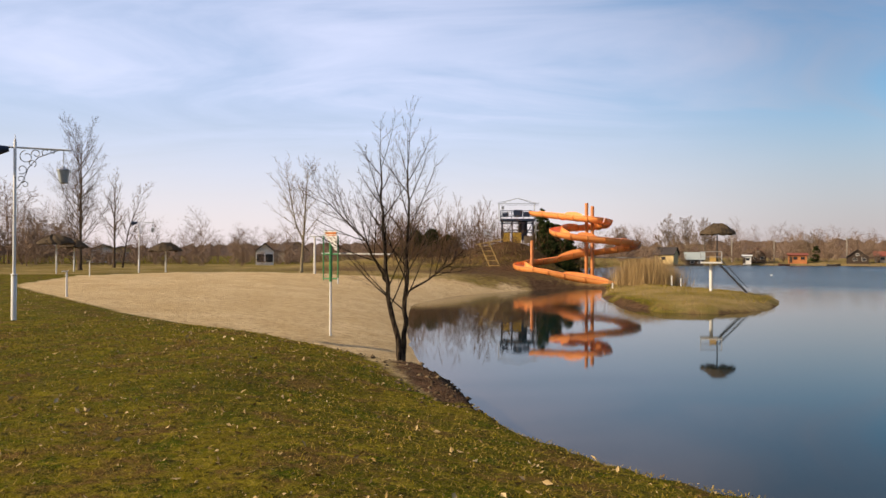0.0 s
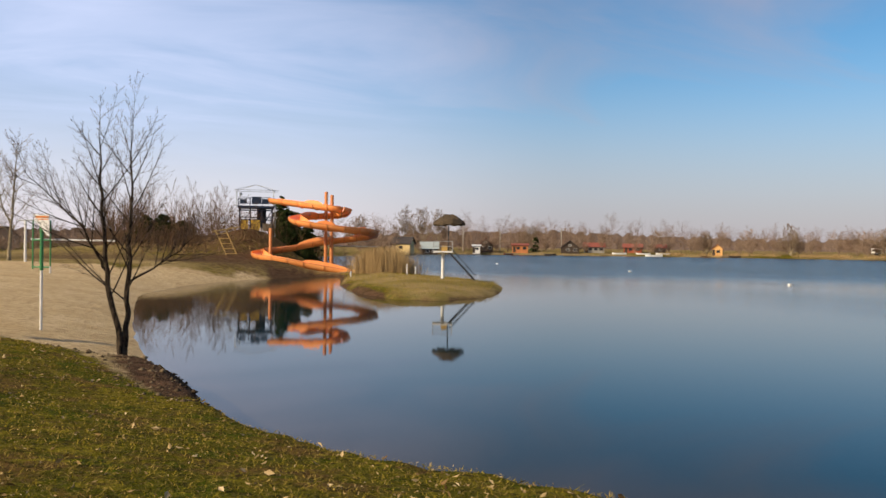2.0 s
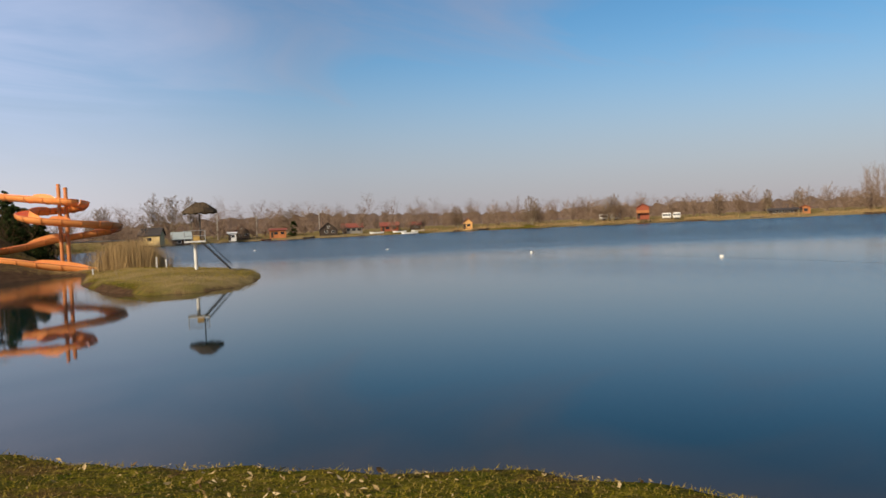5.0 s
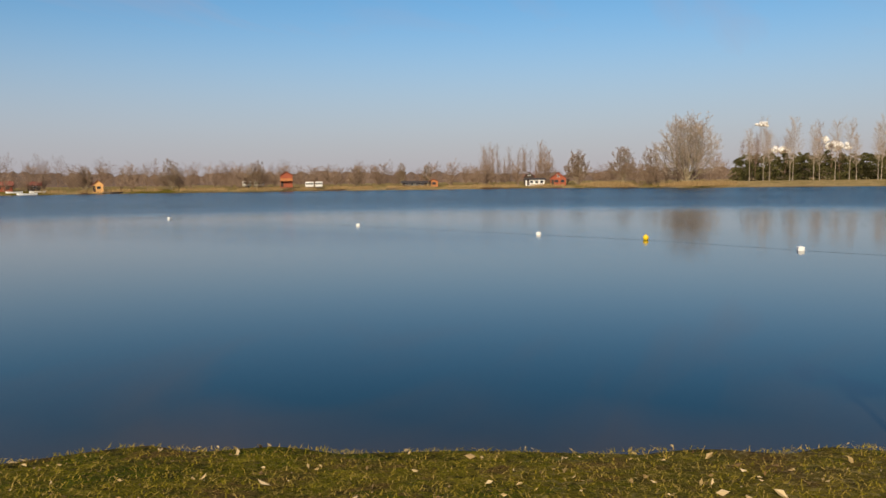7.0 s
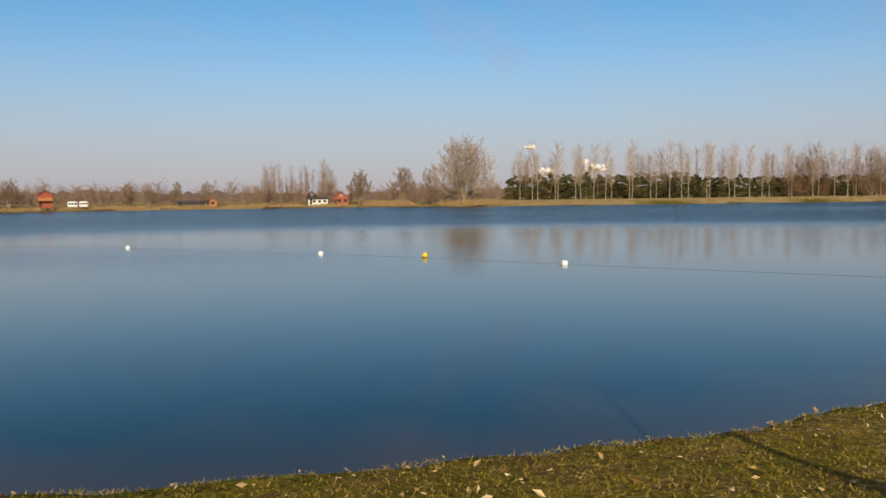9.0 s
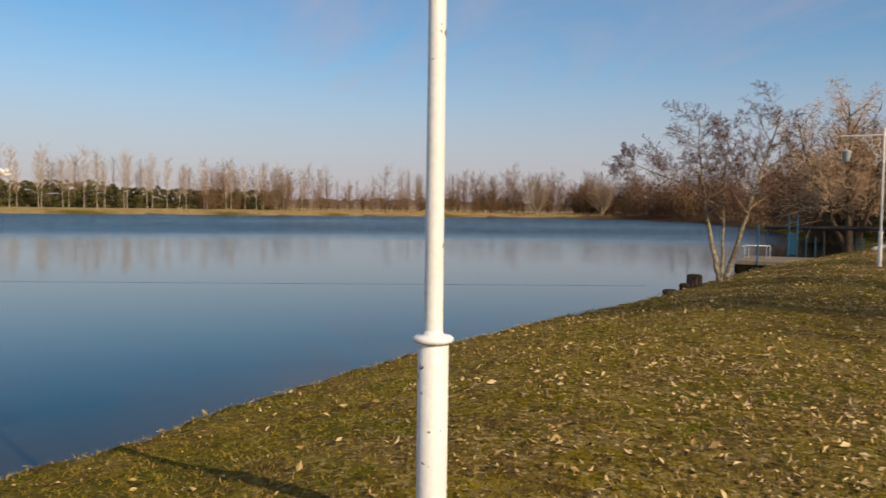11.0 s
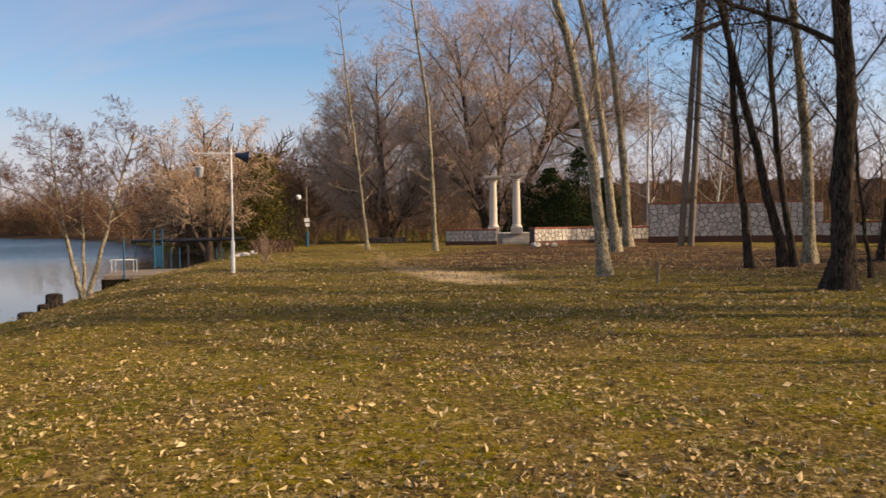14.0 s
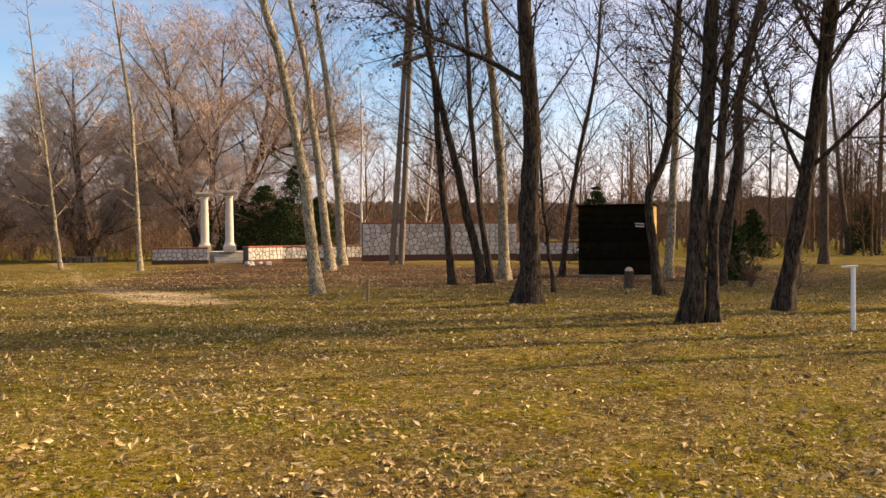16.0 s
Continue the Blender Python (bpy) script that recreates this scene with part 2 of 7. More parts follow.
def water_material():
    m = bpy.data.materials.new("lake_water")
    m.use_nodes = True
    t = m.node_tree
    p = t.nodes["Principled BSDF"]
    p.inputs["Base Color"].default_value = (0.003, 0.020, 0.026, 1)
    p.inputs["Roughness"].default_value = 0.03
    p.inputs["IOR"].default_value = 1.33
    p.inputs["Specular IOR Level"].default_value = 0.28
    tc = t.nodes.new("ShaderNodeTexCoord")
    n = node(t, "ShaderNodeTexNoise", Scale=13.0, Detail=3.0, Roughness=0.5)
    t.links.new(tc.outputs["Object"], n.inputs["Vector"])
    # the open water past the buoys is ruffled, the bay lies still: the normal is tilted by up to this much
    att = node(t, "ShaderNodeAttribute", attribute_name="ruffle")
    patch = node(t, "ShaderNodeTexNoise", Scale=0.03, Detail=4.0, Roughness=0.55)
    stretch = node(t, "ShaderNodeMapping")
    stretch.inputs["Scale"].default_value = (1.0, 0.35, 1.0)
    t.links.new(tc.outputs["Object"], stretch.inputs[0])
    t.links.new(stretch.outputs[0], patch.inputs["Vector"])
    pr = node(t, "ShaderNodeMapRange")
    pr.inputs["From Min"].default_value, pr.inputs["From Max"].default_value = 0.35, 0.65
    pr.inputs["To Min"].default_value, pr.inputs["To Max"].default_value = 0.55, 1.25
    t.links.new(patch.outputs["Fac"], pr.inputs["Value"])
    amp = node(t, "ShaderNodeMath", operation="MULTIPLY")
    t.links.new(att.outputs["Fac"], amp.inputs[0])
    t.links.new(pr.outputs[0], amp.inputs[1])
    half = node(t, "ShaderNodeVectorMath", operation="SUBTRACT")
    half.inputs[1].default_value = (0.5, 0.5, 0.5)
    t.links.new(n.outputs["Color"], half.inputs[0])
    tilt = node(t, "ShaderNodeVectorMath", operation="SCALE")
    t.links.new(half.outputs[0], tilt.inputs[0])
    t.links.new(amp.outputs[0], tilt.inputs["Scale"])
    level = node(t, "ShaderNodeVectorMath", operation="MULTIPLY_ADD")
    level.inputs[1].default_value = (1, 1, 0)
    t.links.new(tilt.outputs[0], level.inputs[0])
    # ruffled normals are biased towards the camera, to mirror higher sky and look darker
    lean = node(t, "ShaderNodeVectorMath", operation="MULTIPLY_ADD")
    lean.inputs[1].default_value, lean.inputs[2].default_value = (-0.075, 0.012, 0), (0, 0, 1)
    t.links.new(amp.outputs[0], lean.inputs[0])
    t.links.new(lean.outputs[0], level.inputs[2])
    rg = node(t, "ShaderNodeMapRange")
    rg.inputs["To Min"].default_value, rg.inputs["To Max"].default_value = 0.03, 0.20
    t.links.new(att.outputs["Fac"], rg.inputs["Value"])
    t.links.new(rg.outputs[0], p.inputs["Roughness"])
    unit = node(t, "ShaderNodeVectorMath", operation="NORMALIZE")
    t.links.new(level.outputs[0], unit.inputs[0])
    t.links.new(unit.outputs[0], p.inputs["Normal"])
    # the brown bed shows through at the edge
    sh = node(t, "ShaderNodeAttribute", attribute_name="shallow")
    mx = t.nodes.new("ShaderNodeMix")
    mx.data_type = "RGBA"
    mx.inputs["A"].default_value, mx.inputs["B"].default_value = (0.001, 0.013, 0.016, 1), (0.055, 0.036, 0.020, 1)
    t.links.new(sh.outputs["Fac"], mx.inputs["Factor"])
    t.links.new(mx.outputs["Result"], p.inputs["Base Color"])
    return m


# ---- small mesh helpers ----
def P(az, d):
    """A place by heading (degrees, counter-clockwise from +y) and distance from where the camera turns."""
    return -math.sin(radians(az)) * d, math.cos(radians(az)) * d


def fast_mesh(name, verts, quads, mat, smooth=True):
    """A mesh from arrays: n x 3 places, m x 3 or m x 4 corners."""
    verts, quads = np.asarray(verts, dtype=np.float32), np.asarray(quads, dtype=np.int32)
    me = bpy.data.meshes.new(name)
    k = quads.shape[1]
    me.vertices.add(len(verts))
    me.vertices.foreach_set("co", verts.ravel())
    me.loops.add(quads.size)
    me.loops.foreach_set("vertex_index", quads.ravel())
    me.polygons.add(len(quads))
    me.polygons.foreach_set("loop_start", np.arange(len(quads), dtype=np.int32) * k)
    me.polygons.foreach_set("loop_total", np.full(len(quads), k, dtype=np.int32))
    me.polygons.foreach_set("use_smooth", np.full(len(quads), smooth, dtype=bool))
    me.materials.append(mat)
    me.update(calc_edges=True)
    return me


def part(name, bm, mat, parent, label=""):
    """Links a bmesh as one mesh object under a thing or a part."""
    me = bpy.data.meshes.new(name)
    bm.to_mesh(me)
    bm.free()
    me.materials.append(mat)
    ob = new(name, me)
    ob.parent = parent
    return tagged(ob, label)


def thing(name, m, label, category, group="", kind=""):
    ob = new(name)
    ob.matrix_world = m
    ob.empty_display_size = 0.2
    return tagged(ob, label, category, group, kind)


def add_box(bm, size, at=(0, 0, 0), m=None, bevel=0.0):
    r = bmesh.ops.create_cube(bm, size=1.0)
    vs = r["verts"]
    bmesh.ops.scale(bm, vec=size, verts=vs)
    if bevel:
        es = list({e for v in vs for e in v.link_edges})
        b = bmesh.ops.bevel(bm, geom=es, offset=bevel, segments=1, affect="EDGES")
        vs = list({v for f in b["faces"] for v in f.verts} | {v for v in vs if v.is_valid})
    bmesh.ops.transform(bm, matrix=Matrix.Translation(at) @ (m or Matrix()), verts=vs)
    return vs


def add_rod(bm, a, b, r0, r1=None, sides=10):
    a, b = Vector(a), Vector(b)
    d = b - a
    r = bmesh.ops.create_cone(bm, cap_ends=True, segments=sides, radius1=r0, radius2=r0 if r1 is None else r1, depth=d.length)
    bmesh.ops.transform(bm, matrix=Matrix.Translation((a + b) / 2) @ d.to_track_quat("Z", "Y").to_matrix().to_4x4(), verts=r["verts"])
    return r["verts"]


def box(size, at=(0, 0, 0), m=None, bevel=0.0):
    bm = bmesh.new()
    add_box(bm, size, at, m, bevel)
    return bm


def rod(a, b, r0, r1=None, sides=10):
    bm = bmesh.new()
    add_rod(bm, a, b, r0, r1, sides)
    return bm


def lathe(profile, sides=16, at=(0, 0, 0)):
    """A turned body from (radius, height) pairs."""
    bm = bmesh.new()
    rings = [[bm.verts.new((at[0] + r * math.cos(2 * math.pi * k / sides), at[1] + r * math.sin(2 * math.pi * k / sides), at[2] + z)) for k in range(sides)] for r, z in profile]
    for a, b in zip(rings, rings[1:]):
        for k in range(sides):
            bm.faces.new((a[k], a[(k + 1) % sides], b[(k + 1) % sides], b[k]))
    for f in bm.faces:
        f.smooth = True
    bm.faces.new([bm.verts.new(v.co) for v in rings[0][::-1]])
    bm.faces.new([bm.verts.new(v.co) for v in rings[-1]])
    return bm


def tube(points, radius, sides=6):
    """A bent bar along points."""
    bm = bmesh.new()
    pts = [Vector(p) for p in points]
    rings = []
    for k, p in enumerate(pts):
        d = (pts[min(k + 1, len(pts) - 1)] - pts[max(k - 1, 0)]).normalized()
        q = d.to_track_quat("Z", "Y")
        rings.append([bm.verts.new(p + q @ Vector((radius * math.cos(2 * math.pi * j / sides), radius * math.sin(2 * math.pi * j / sides), 0))) for j in range(sides)])
    for a, b in zip(rings, rings[1:]):
        for j in range(sides):
            bm.faces.new((a[j], a[(j + 1) % sides], b[(j + 1) % sides], b[j]))
    bm.faces.new(rings[0][::-1])
    bm.faces.new(rings[-1])
    for f in bm.faces:
        f.smooth = True
    return bm


# ---- the lie of the land ----
def smooth(a, b, x):
    t = np.clip((x - a) / (b - a), 0, 1)
    return t * t * (3 - 2 * t)


# the waterline, walked with the land on the right hand: bay, spit, back bay, far shore, near shore again
LAKE = [(0.35, 15.6), (-0.15, 17.8), (-0.6, 21.5), (-1.1, 26.7), (-1.5, 36.6), (-1.7, 44.9), (0.6, 54.4), (5.0, 62.6), (10.2, 68.5), (13.5, 70.5), (12.6, 64),
        (10.6, 54), (9.9, 45.7), (10.6, 39.8), (12.7, 38.8), (15.9, 41.4), (18.9, 46.3), (20.9, 51.1), (20.5, 57), (18.5, 66), (17.5, 76), (14, 84), (9, 96), (9, 115), (20, 160),
        P(-14, 235), P(-17, 270), P(-20.5, 285), P(-28, 285), P(-36, 295), P(-48, 285), P(-59, 280), P(-67, 285), P(-73, 268), P(-77, 250), P(-84, 246), P(-90, 252), P(-98, 262), P(-110, 285),
        P(-120, 300), P(-126, 290), P(-131, 240), P(-134, 180), P(-136.2, 125), P(-137.6, 92), (52, -62), (41.5, -50), (35, -41.5), (28.5, -31.5), (24.8, -24.5), (21.6, -19.6),
        (18.6, -15.2), (15.8, -11.2), (13.7, -7.5), (12.2, -5.2), (10.5, -2.9), (9.2, -1.2), (8.1, -0.1), (7.6, 0.9), (6.9, 2.1), (6.2, 3.2), (5.5, 4.8), (4.9, 5.8), (3.5, 7.2), (2.2, 8.7), (1.2, 10.2), (0.75, 11.6), (0.5, 13.5)]
BEACH = [P(27.6, 43), P(25.5, 34.5), P(20.3, 24.3), P(15.5, 21.3), P(11.1, 19.4), P(7.5, 18.2), P(4.5, 17.6), (0.4, 17.5), (1.5, 40), (9, 60), (13, 70), (10, 66.5), P(-6, 65), P(-2, 62), P(3.3, 60), P(11.9, 67), P(18, 67), P(24, 58)]
PATH = [P(-151.0, 33), P(-152.3, 26), P(-154.2, 22.6), P(-158, 19.9), P(-163.0, 20.9), P(-160, 25.0), P(-155.8, 28.0), P(-153.3, 33), P(-152.3, 43), P(-151, 58), P(-149.5, 58), P(-151.0, 43)]
# bare eroded ground round the tree at the tip of the bank
BARE = [P(11.1, 19.6), P(10, 17.5), P(6.2, 15.7), P(3.0, 13.0), P(0.2, 11.2), (1.4, 11.5), (1.1, 14.4), (0.2, 17.8), P(4.5, 18.2), P(7.5, 18.8)]


def signed(poly, x, y):
    """Distance to the edge of a polygon, positive inside; arrays."""
    x, y = np.asarray(x, dtype=float), np.asarray(y, dtype=float)
    best, odd = np.full(x.shape, 1e18), np.zeros(x.shape, dtype=bool)
    for (ax, ay), (bx, by) in zip(poly, poly[1:] + poly[:1]):
        ex, ey = bx - ax, by - ay
        t = np.clip(((x - ax) * ex + (y - ay) * ey) / (ex * ex + ey * ey), 0, 1)
        best = np.minimum(best, (x - ax - t * ex) ** 2 + (y - ay - t * ey) ** 2)
        with np.errstate(divide="ignore", invalid="ignore"):
            odd ^= ((ay > y) != (by > y)) & (x < ex * (y - ay) / np.where(ey == 0, 1e-12, ey) + ax)
    return np.sqrt(best) * np.where(odd, 1, -1)


def bell(x, y, c, sx, sy=None):
    return np.exp(-((x - c[0]) / sx) ** 2 - ((y - c[1]) / (sy or sx)) ** 2)


def ripple(x, y):
    return 0.5 * np.sin(x * 0.9 + 1.3 * np.sin(y * 0.37)) * np.sin(y * 0.8 + 0.7 * np.sin(x * 0.51)) + 0.3 * np.sin(x * 2.3 + y * 1.1) * np.sin(y * 2.7 - x * 0.6)


def height(x, y, sd=None, beach=None):
    """The height of the ground; arrays or numbers."""
    x, y = np.asarray(x, dtype=float), np.asarray(y, dtype=float)
    sd = -signed(LAKE, x, y) if sd is None else sd
    beach = signed(BEACH, x, y) if beach is None else beach
    d = np.hypot(x, y)
    b = smooth(-2.5, 1.5, beach)
    wob = 0.15 * ripple(x * 1.7, y * 1.7)
    s = sd + wob * smooth(60, 5, d)
    tip = np.exp(-((x - 0.9) / 1.3) ** 2 - ((y - 12.6) / 2.2) ** 2)
    bank = 0.72 * np.clip(s / (0.8 - 0.55 * tip), 0, 1) ** 0.6 + 0.46 * smooth(0.3, 4.2, s)
    far = smooth(100, 160, d) * smooth(-5, -10, np.degrees(np.arctan2(-x, y)))
    spit = smooth(8, 12, x) * smooth(34, 37, y) * smooth(80, 76, y)
    low = 0.34 * np.clip(s / 0.25, 0, 1) ** 0.6 + 0.22 * smooth(0.2, 4, s)
    land = bank * (1 - spit) + low * spit
    land = land * (1 - far) + far * (0.5 * np.clip(s / 4, 0, 1) + 1.0 * smooth(3, 25, s))
    sandy = 1.2 * (1 - np.exp(-np.maximum(s, 0) / 5.0))
    z = land * (1 - b) + sandy * b
    hill = 2.45 * smooth(1.0, 0.12, np.hypot((x - P(-5.0, 85)[0]) / 6.8, (y - P(-5.0, 85)[1]) / 7)) * smooth(0, 4, s) + bell(x, y, P(2.0, 87), 13, 8) * 1.15 * smooth(0, 8, s)
    z = z + hill
    z = z + bell(x, y, P(-166, 47), 14, 9) * 0.12 + 0.15 * smooth(25, 60, d) * smooth(0, 10, s)
    z = z + 0.03 * ripple(x, y) * smooth(1.0, 3.0, s) * smooth(80, 40, d)
    z = z + 0.055 * ripple(x * 0.8 + 3.0, y * 0.8) * smooth(1.0, 3.0, s) * smooth(11, 18, d) * smooth(80, 40, d) * smooth(0, -6, y)
    return np.where(s > 0, z, np.maximum(s * 0.35, -2.5))


def zg(x, y):
    return float(height(np.array([x]), np.array([y]))[0])


def on_ground(az, d, sink=0.0):
    x, y = P(az, d)
    return x, y, zg(x, y) - sink


GROUND, WATER = ground_material(), water_material()


def build_ground():
    az = np.radians(np.arange(0, 360, 0.72))
    rad = np.concatenate([[0.01], np.geomspace(0.6, 4000, 190)])
    R, A = np.meshgrid(rad, az, indexing="ij")
    X, Y = -np.sin(A) * R, np.cos(A) * R
    sd, be = -signed(LAKE, X, Y), signed(BEACH, X, Y)
    Z = height(X, Y, sd, be)
    n, k = X.shape
    i = np.arange(n * k).reshape(n, k)
    j = np.roll(i, -1, axis=1)
    quads = np.stack([i[:-1], j[:-1], j[1:], i[1:]], -1).reshape(-1, 4)
    me = fast_mesh("ground", np.stack([X, Y, Z], -1).reshape(-1, 3), quads, GROUND)
    azd = np.degrees(np.arctan2(-X, Y))
    D = np.hypot(X, Y)
    far = smooth(120, 180, D) * smooth(-5, -10, azd)
    bare = smooth(-0.35, 0.35, signed(BARE, X, Y))
    tip = bare * smooth(2.0, 0.6, sd)
    near_edge = smooth(0.75, 0.2, sd + 0.42 * smooth(8, 12, X) * smooth(34, 37, Y)) * (sd > 0) * smooth(80, 65, D) * smooth(1.0, -1.0, be)
    masks = {
        "sand": np.maximum(np.maximum(smooth(-0.6, 0.6, be), bare * 0.58), smooth(-1.1, 1.3, signed(PATH, X, Y)) * (0.58 + 0.22 * smooth(30, 25, D))),
        # the bells near headings -162, -167 and 178 also paint grove shade over brown earth
        "earth": np.clip(np.maximum.reduce([near_edge, tip * 0.95, 0.8 * far * smooth(-120, -126, azd), 0.92 * bell(X, Y, P(-162.5, 36.0), 6.0, 12.0), 0.95 * bell(X, Y, P(-167.0, 42.0), 9.0, 8.0),
                                            0.66 * bell(X, Y, P(-3.6, 85), 13, 9), 0.68 * bell(X, Y, P(-2.5, 70), 11, 8), 0.60 * bell(X, Y, P(6.0, 75), 12, 9), 0.90 * bell(X, Y, P(178, 34), 16, 11), 0.78 * bell(X, Y, P(-5.0, 76), 9, 7), 0.78 * bell(X, Y, P(-9.5, 67), 6, 7)]) + smooth(0.0, -0.5, sd) * smooth(1.0, -1.0, be), 0, 1),
        "washed": 0.62 * smooth(-0.5, 0.2, be) * smooth(1.3, 0.3, be) * smooth(26, 20, D) * smooth(16, 9, azd),
        "straw": 0.50 * smooth(57, 64, D) * smooth(150, 120, D) * smooth(-3, 2, azd) * smooth(60, 45, azd) + 0.62 * bell(X, Y, P(-8.0, 66), 10, 7) + far * smooth(-127, -119, azd) * 0.75 * np.clip(1 - sd / 6, 0, 1) + 0.56 * smooth(8, 12, X) * smooth(34, 37, Y) * smooth(84, 78, Y) * smooth(40, 30, X) + far * smooth(4, 7, sd) * (0.52 + 0.1 * smooth(-76, -79, azd)),
        "litter": np.maximum(np.maximum(0.9 * bell(X, Y, P(-3.6, 87), 13, 10), 0.62 * smooth(58, 61, D) * smooth(100, 90, D) * smooth(14, 8, azd) * smooth(-14, -9, azd)), np.clip(0.62 * smooth(-35, -75, azd) + 0.38 * smooth(-95, -125, azd) + smooth(90, 150, azd), 0, 1) * smooth(1.5, 5, D) * 0.80 * smooth(90, 60, D)),
    }
    for name, v in masks.items():
        a = me.attributes.new(name, "FLOAT", "POINT")
        a.data.foreach_set("value", np.clip(v, 0, 1).astype(np.float32).ravel())
    return tagged(new("ground", me), "winter meadow with a sandy bathing beach", "ground", kind="structure")


def build_water():
    xs = np.concatenate([np.arange(-30, 120, 2.0), np.arange(120, 460, 10.0)])
    ys = np.concatenate([np.arange(-360, -60, 10.0), np.arange(-60, 120, 2.0), np.arange(120, 360, 10.0)])
    X, Y = np.meshgrid(xs, ys, indexing="ij")
    n, k = X.shape
    i = np.arange(n * k).reshape(n, k)
    quads = np.stack([i[:-1, :-1], i[1:, :-1], i[1:, 1:], i[:-1, 1:]], -1).reshape(-1, 4)
    me = fast_mesh("water", np.stack([X, Y, 0 * X], -1).reshape(-1, 3), quads, WATER)
    a = me.attributes.new("ruffle", "FLOAT", "POINT")
    # still inside the line of buoys, ruffled far out
    D = np.hypot(X, Y)
    v = 0.012 + 0.14 * smooth(30, 70, D) + 0.40 * bell(X, Y, (34, 27), 9, 17) + 1.5 * smooth(62, 105, D) * smooth(16, 34, X)
    a.data.foreach_set("value", v.astype(np.float32).ravel())
    a = me.attributes.new("shallow", "FLOAT", "POINT")
    a.data.foreach_set("value", (smooth(2.8, 0.2, signed(LAKE, X, Y)) * smooth(90, 50, D)).astype(np.float32).ravel())
    return tagged(new("water", me), "calm blue lake water", "lake", kind="structure")


build_ground()
build_water()


# ---- bare trees ----
def bark(name, color, dark, relief=1.0, moss=None, upright=0.22):
    """Furrowed bark: ridges drawn out along the trunk, blotches, some moss."""
    m = bpy.data.materials.new(name)
    m.use_nodes = True
    t = m.node_tree
    p = t.nodes["Principled BSDF"]
    p.inputs["Roughness"].default_value = 0.95
    p.inputs["Specular IOR Level"].default_value = 0.15
    tc = t.nodes.new("ShaderNodeTexCoord")
    mp = t.nodes.new("ShaderNodeMapping")
    mp.inputs["Scale"].default_value = (1, 1, upright)
    t.links.new(tc.outputs["Object"], mp.inputs[0])
    ridges = node(t, "ShaderNodeTexNoise", Scale=22.0, Detail=6.0, Roughness=0.65, Distortion=0.8)
    t.links.new(mp.outputs[0], ridges.inputs["Vector"])
    blot = node(t, "ShaderNodeTexNoise", Scale=2.2, Detail=6.0, Roughness=0.7)
    t.links.new(tc.outputs["Object"], blot.inputs["Vector"])

    def mixed(fac, a, b, lo, hi):
        r = node(t, "ShaderNodeMapRange")
        r.inputs["From Min"].default_value, r.inputs["From Max"].default_value = lo, hi
        t.links.new(fac, r.inputs["Value"])
        x = t.nodes.new("ShaderNodeMix")
        x.data_type = "RGBA"
        t.links.new(r.outputs[0], x.inputs["Factor"])
        for s, v in (("A", a), ("B", b)):
            if isinstance(v, tuple):
                x.inputs[s].default_value = (*v, 1)
            else:
                t.links.new(v, x.inputs[s])
        return x.outputs["Result"]

    c = mixed(ridges.outputs["Fac"], dark, color, 0.40, 0.62)
    c = mixed(blot.outputs["Fac"], c, moss or tuple(k * 0.5 for k in color), 0.50, 0.68)
    t.links.new(c, p.inputs["Base Color"])
    b = node(t, "ShaderNodeBump", Strength=relief, Distance=0.05)
    t.links.new(ridges.outputs["Fac"], b.inputs["Height"])
    t.links.new(b.outputs[0], p.inputs["Normal"])
    return m


BARK_DARK = bark("dark_rugged_bark", (0.105, 0.076, 0.050), (0.008, 0.006, 0.005), 1.0, (0.020, 0.015, 0.011))
BARK_POPLAR = bark("grey_green_poplar_bark", (0.52, 0.44, 0.29), (0.10, 0.078, 0.048), 1.0, (0.085, 0.07, 0.04), 0.5)
BARK_BIRCH = bark("white_birch_bark", (0.66, 0.62, 0.54), (0.40, 0.35, 0.28), 0.4, (0.16, 0.13, 0.10), 1.6)
BARK_ASH = bark("ash_grey_bark", (0.46, 0.39, 0.31), (0.26, 0.21, 0.165), 0.4)
BARK_BROWN = bark("brown_bark", (0.165, 0.118, 0.076), (0.055, 0.038, 0.026), 0.8)
TWIG = material("twigs", (0.165, 0.112, 0.078), 0.9, (0.085, 0.058, 0.041), 8, 0, spec=0.2)
TWIG_DARK = material("dark_twigs", (0.090, 0.062, 0.044), 0.9, (0.035, 0.025, 0.018), 8, 0, spec=0.2)
TWIG_PALE = material("pale_twigs", (0.31, 0.215, 0.145), 0.9, (0.20, 0.14, 0.095), 8, 0, spec=0.2)
TWIG_ASH = material("ash_grey_twigs", (0.46, 0.37, 0.29), 0.9, (0.31, 0.245, 0.19), 8, 0, spec=0.2)
TWIG_TAN = material("tan_twigs", (0.52, 0.385, 0.285), 0.9, (0.36, 0.26, 0.19), 8, 0, spec=0.2)
TWIG_RUSSET = material("russet_twigs", (0.20, 0.115, 0.085), 0.9, (0.11, 0.062, 0.047), 8, 0, spec=0.2)
TWIG_GOLD = material("golden_willow_twigs", (0.66, 0.47, 0.30), 0.85, (0.48, 0.33, 0.19), 8, 0, spec=0.2)
CATKIN = islands("alder_catkins", [(0.045, 0.020, 0.016), (0.10, 0.042, 0.036), (0.15, 0.070, 0.058)])
DRY_LEAF = islands("hanging_dry_leaves", [(0.035, 0.025, 0.016), (0.08, 0.055, 0.035), (0.055, 0.04, 0.025)])
NEEDLES = islands("pine_needles", [(0.018, 0.030, 0.010), (0.032, 0.048, 0.014), (0.050, 0.064, 0.020), (0.024, 0.038, 0.012)])
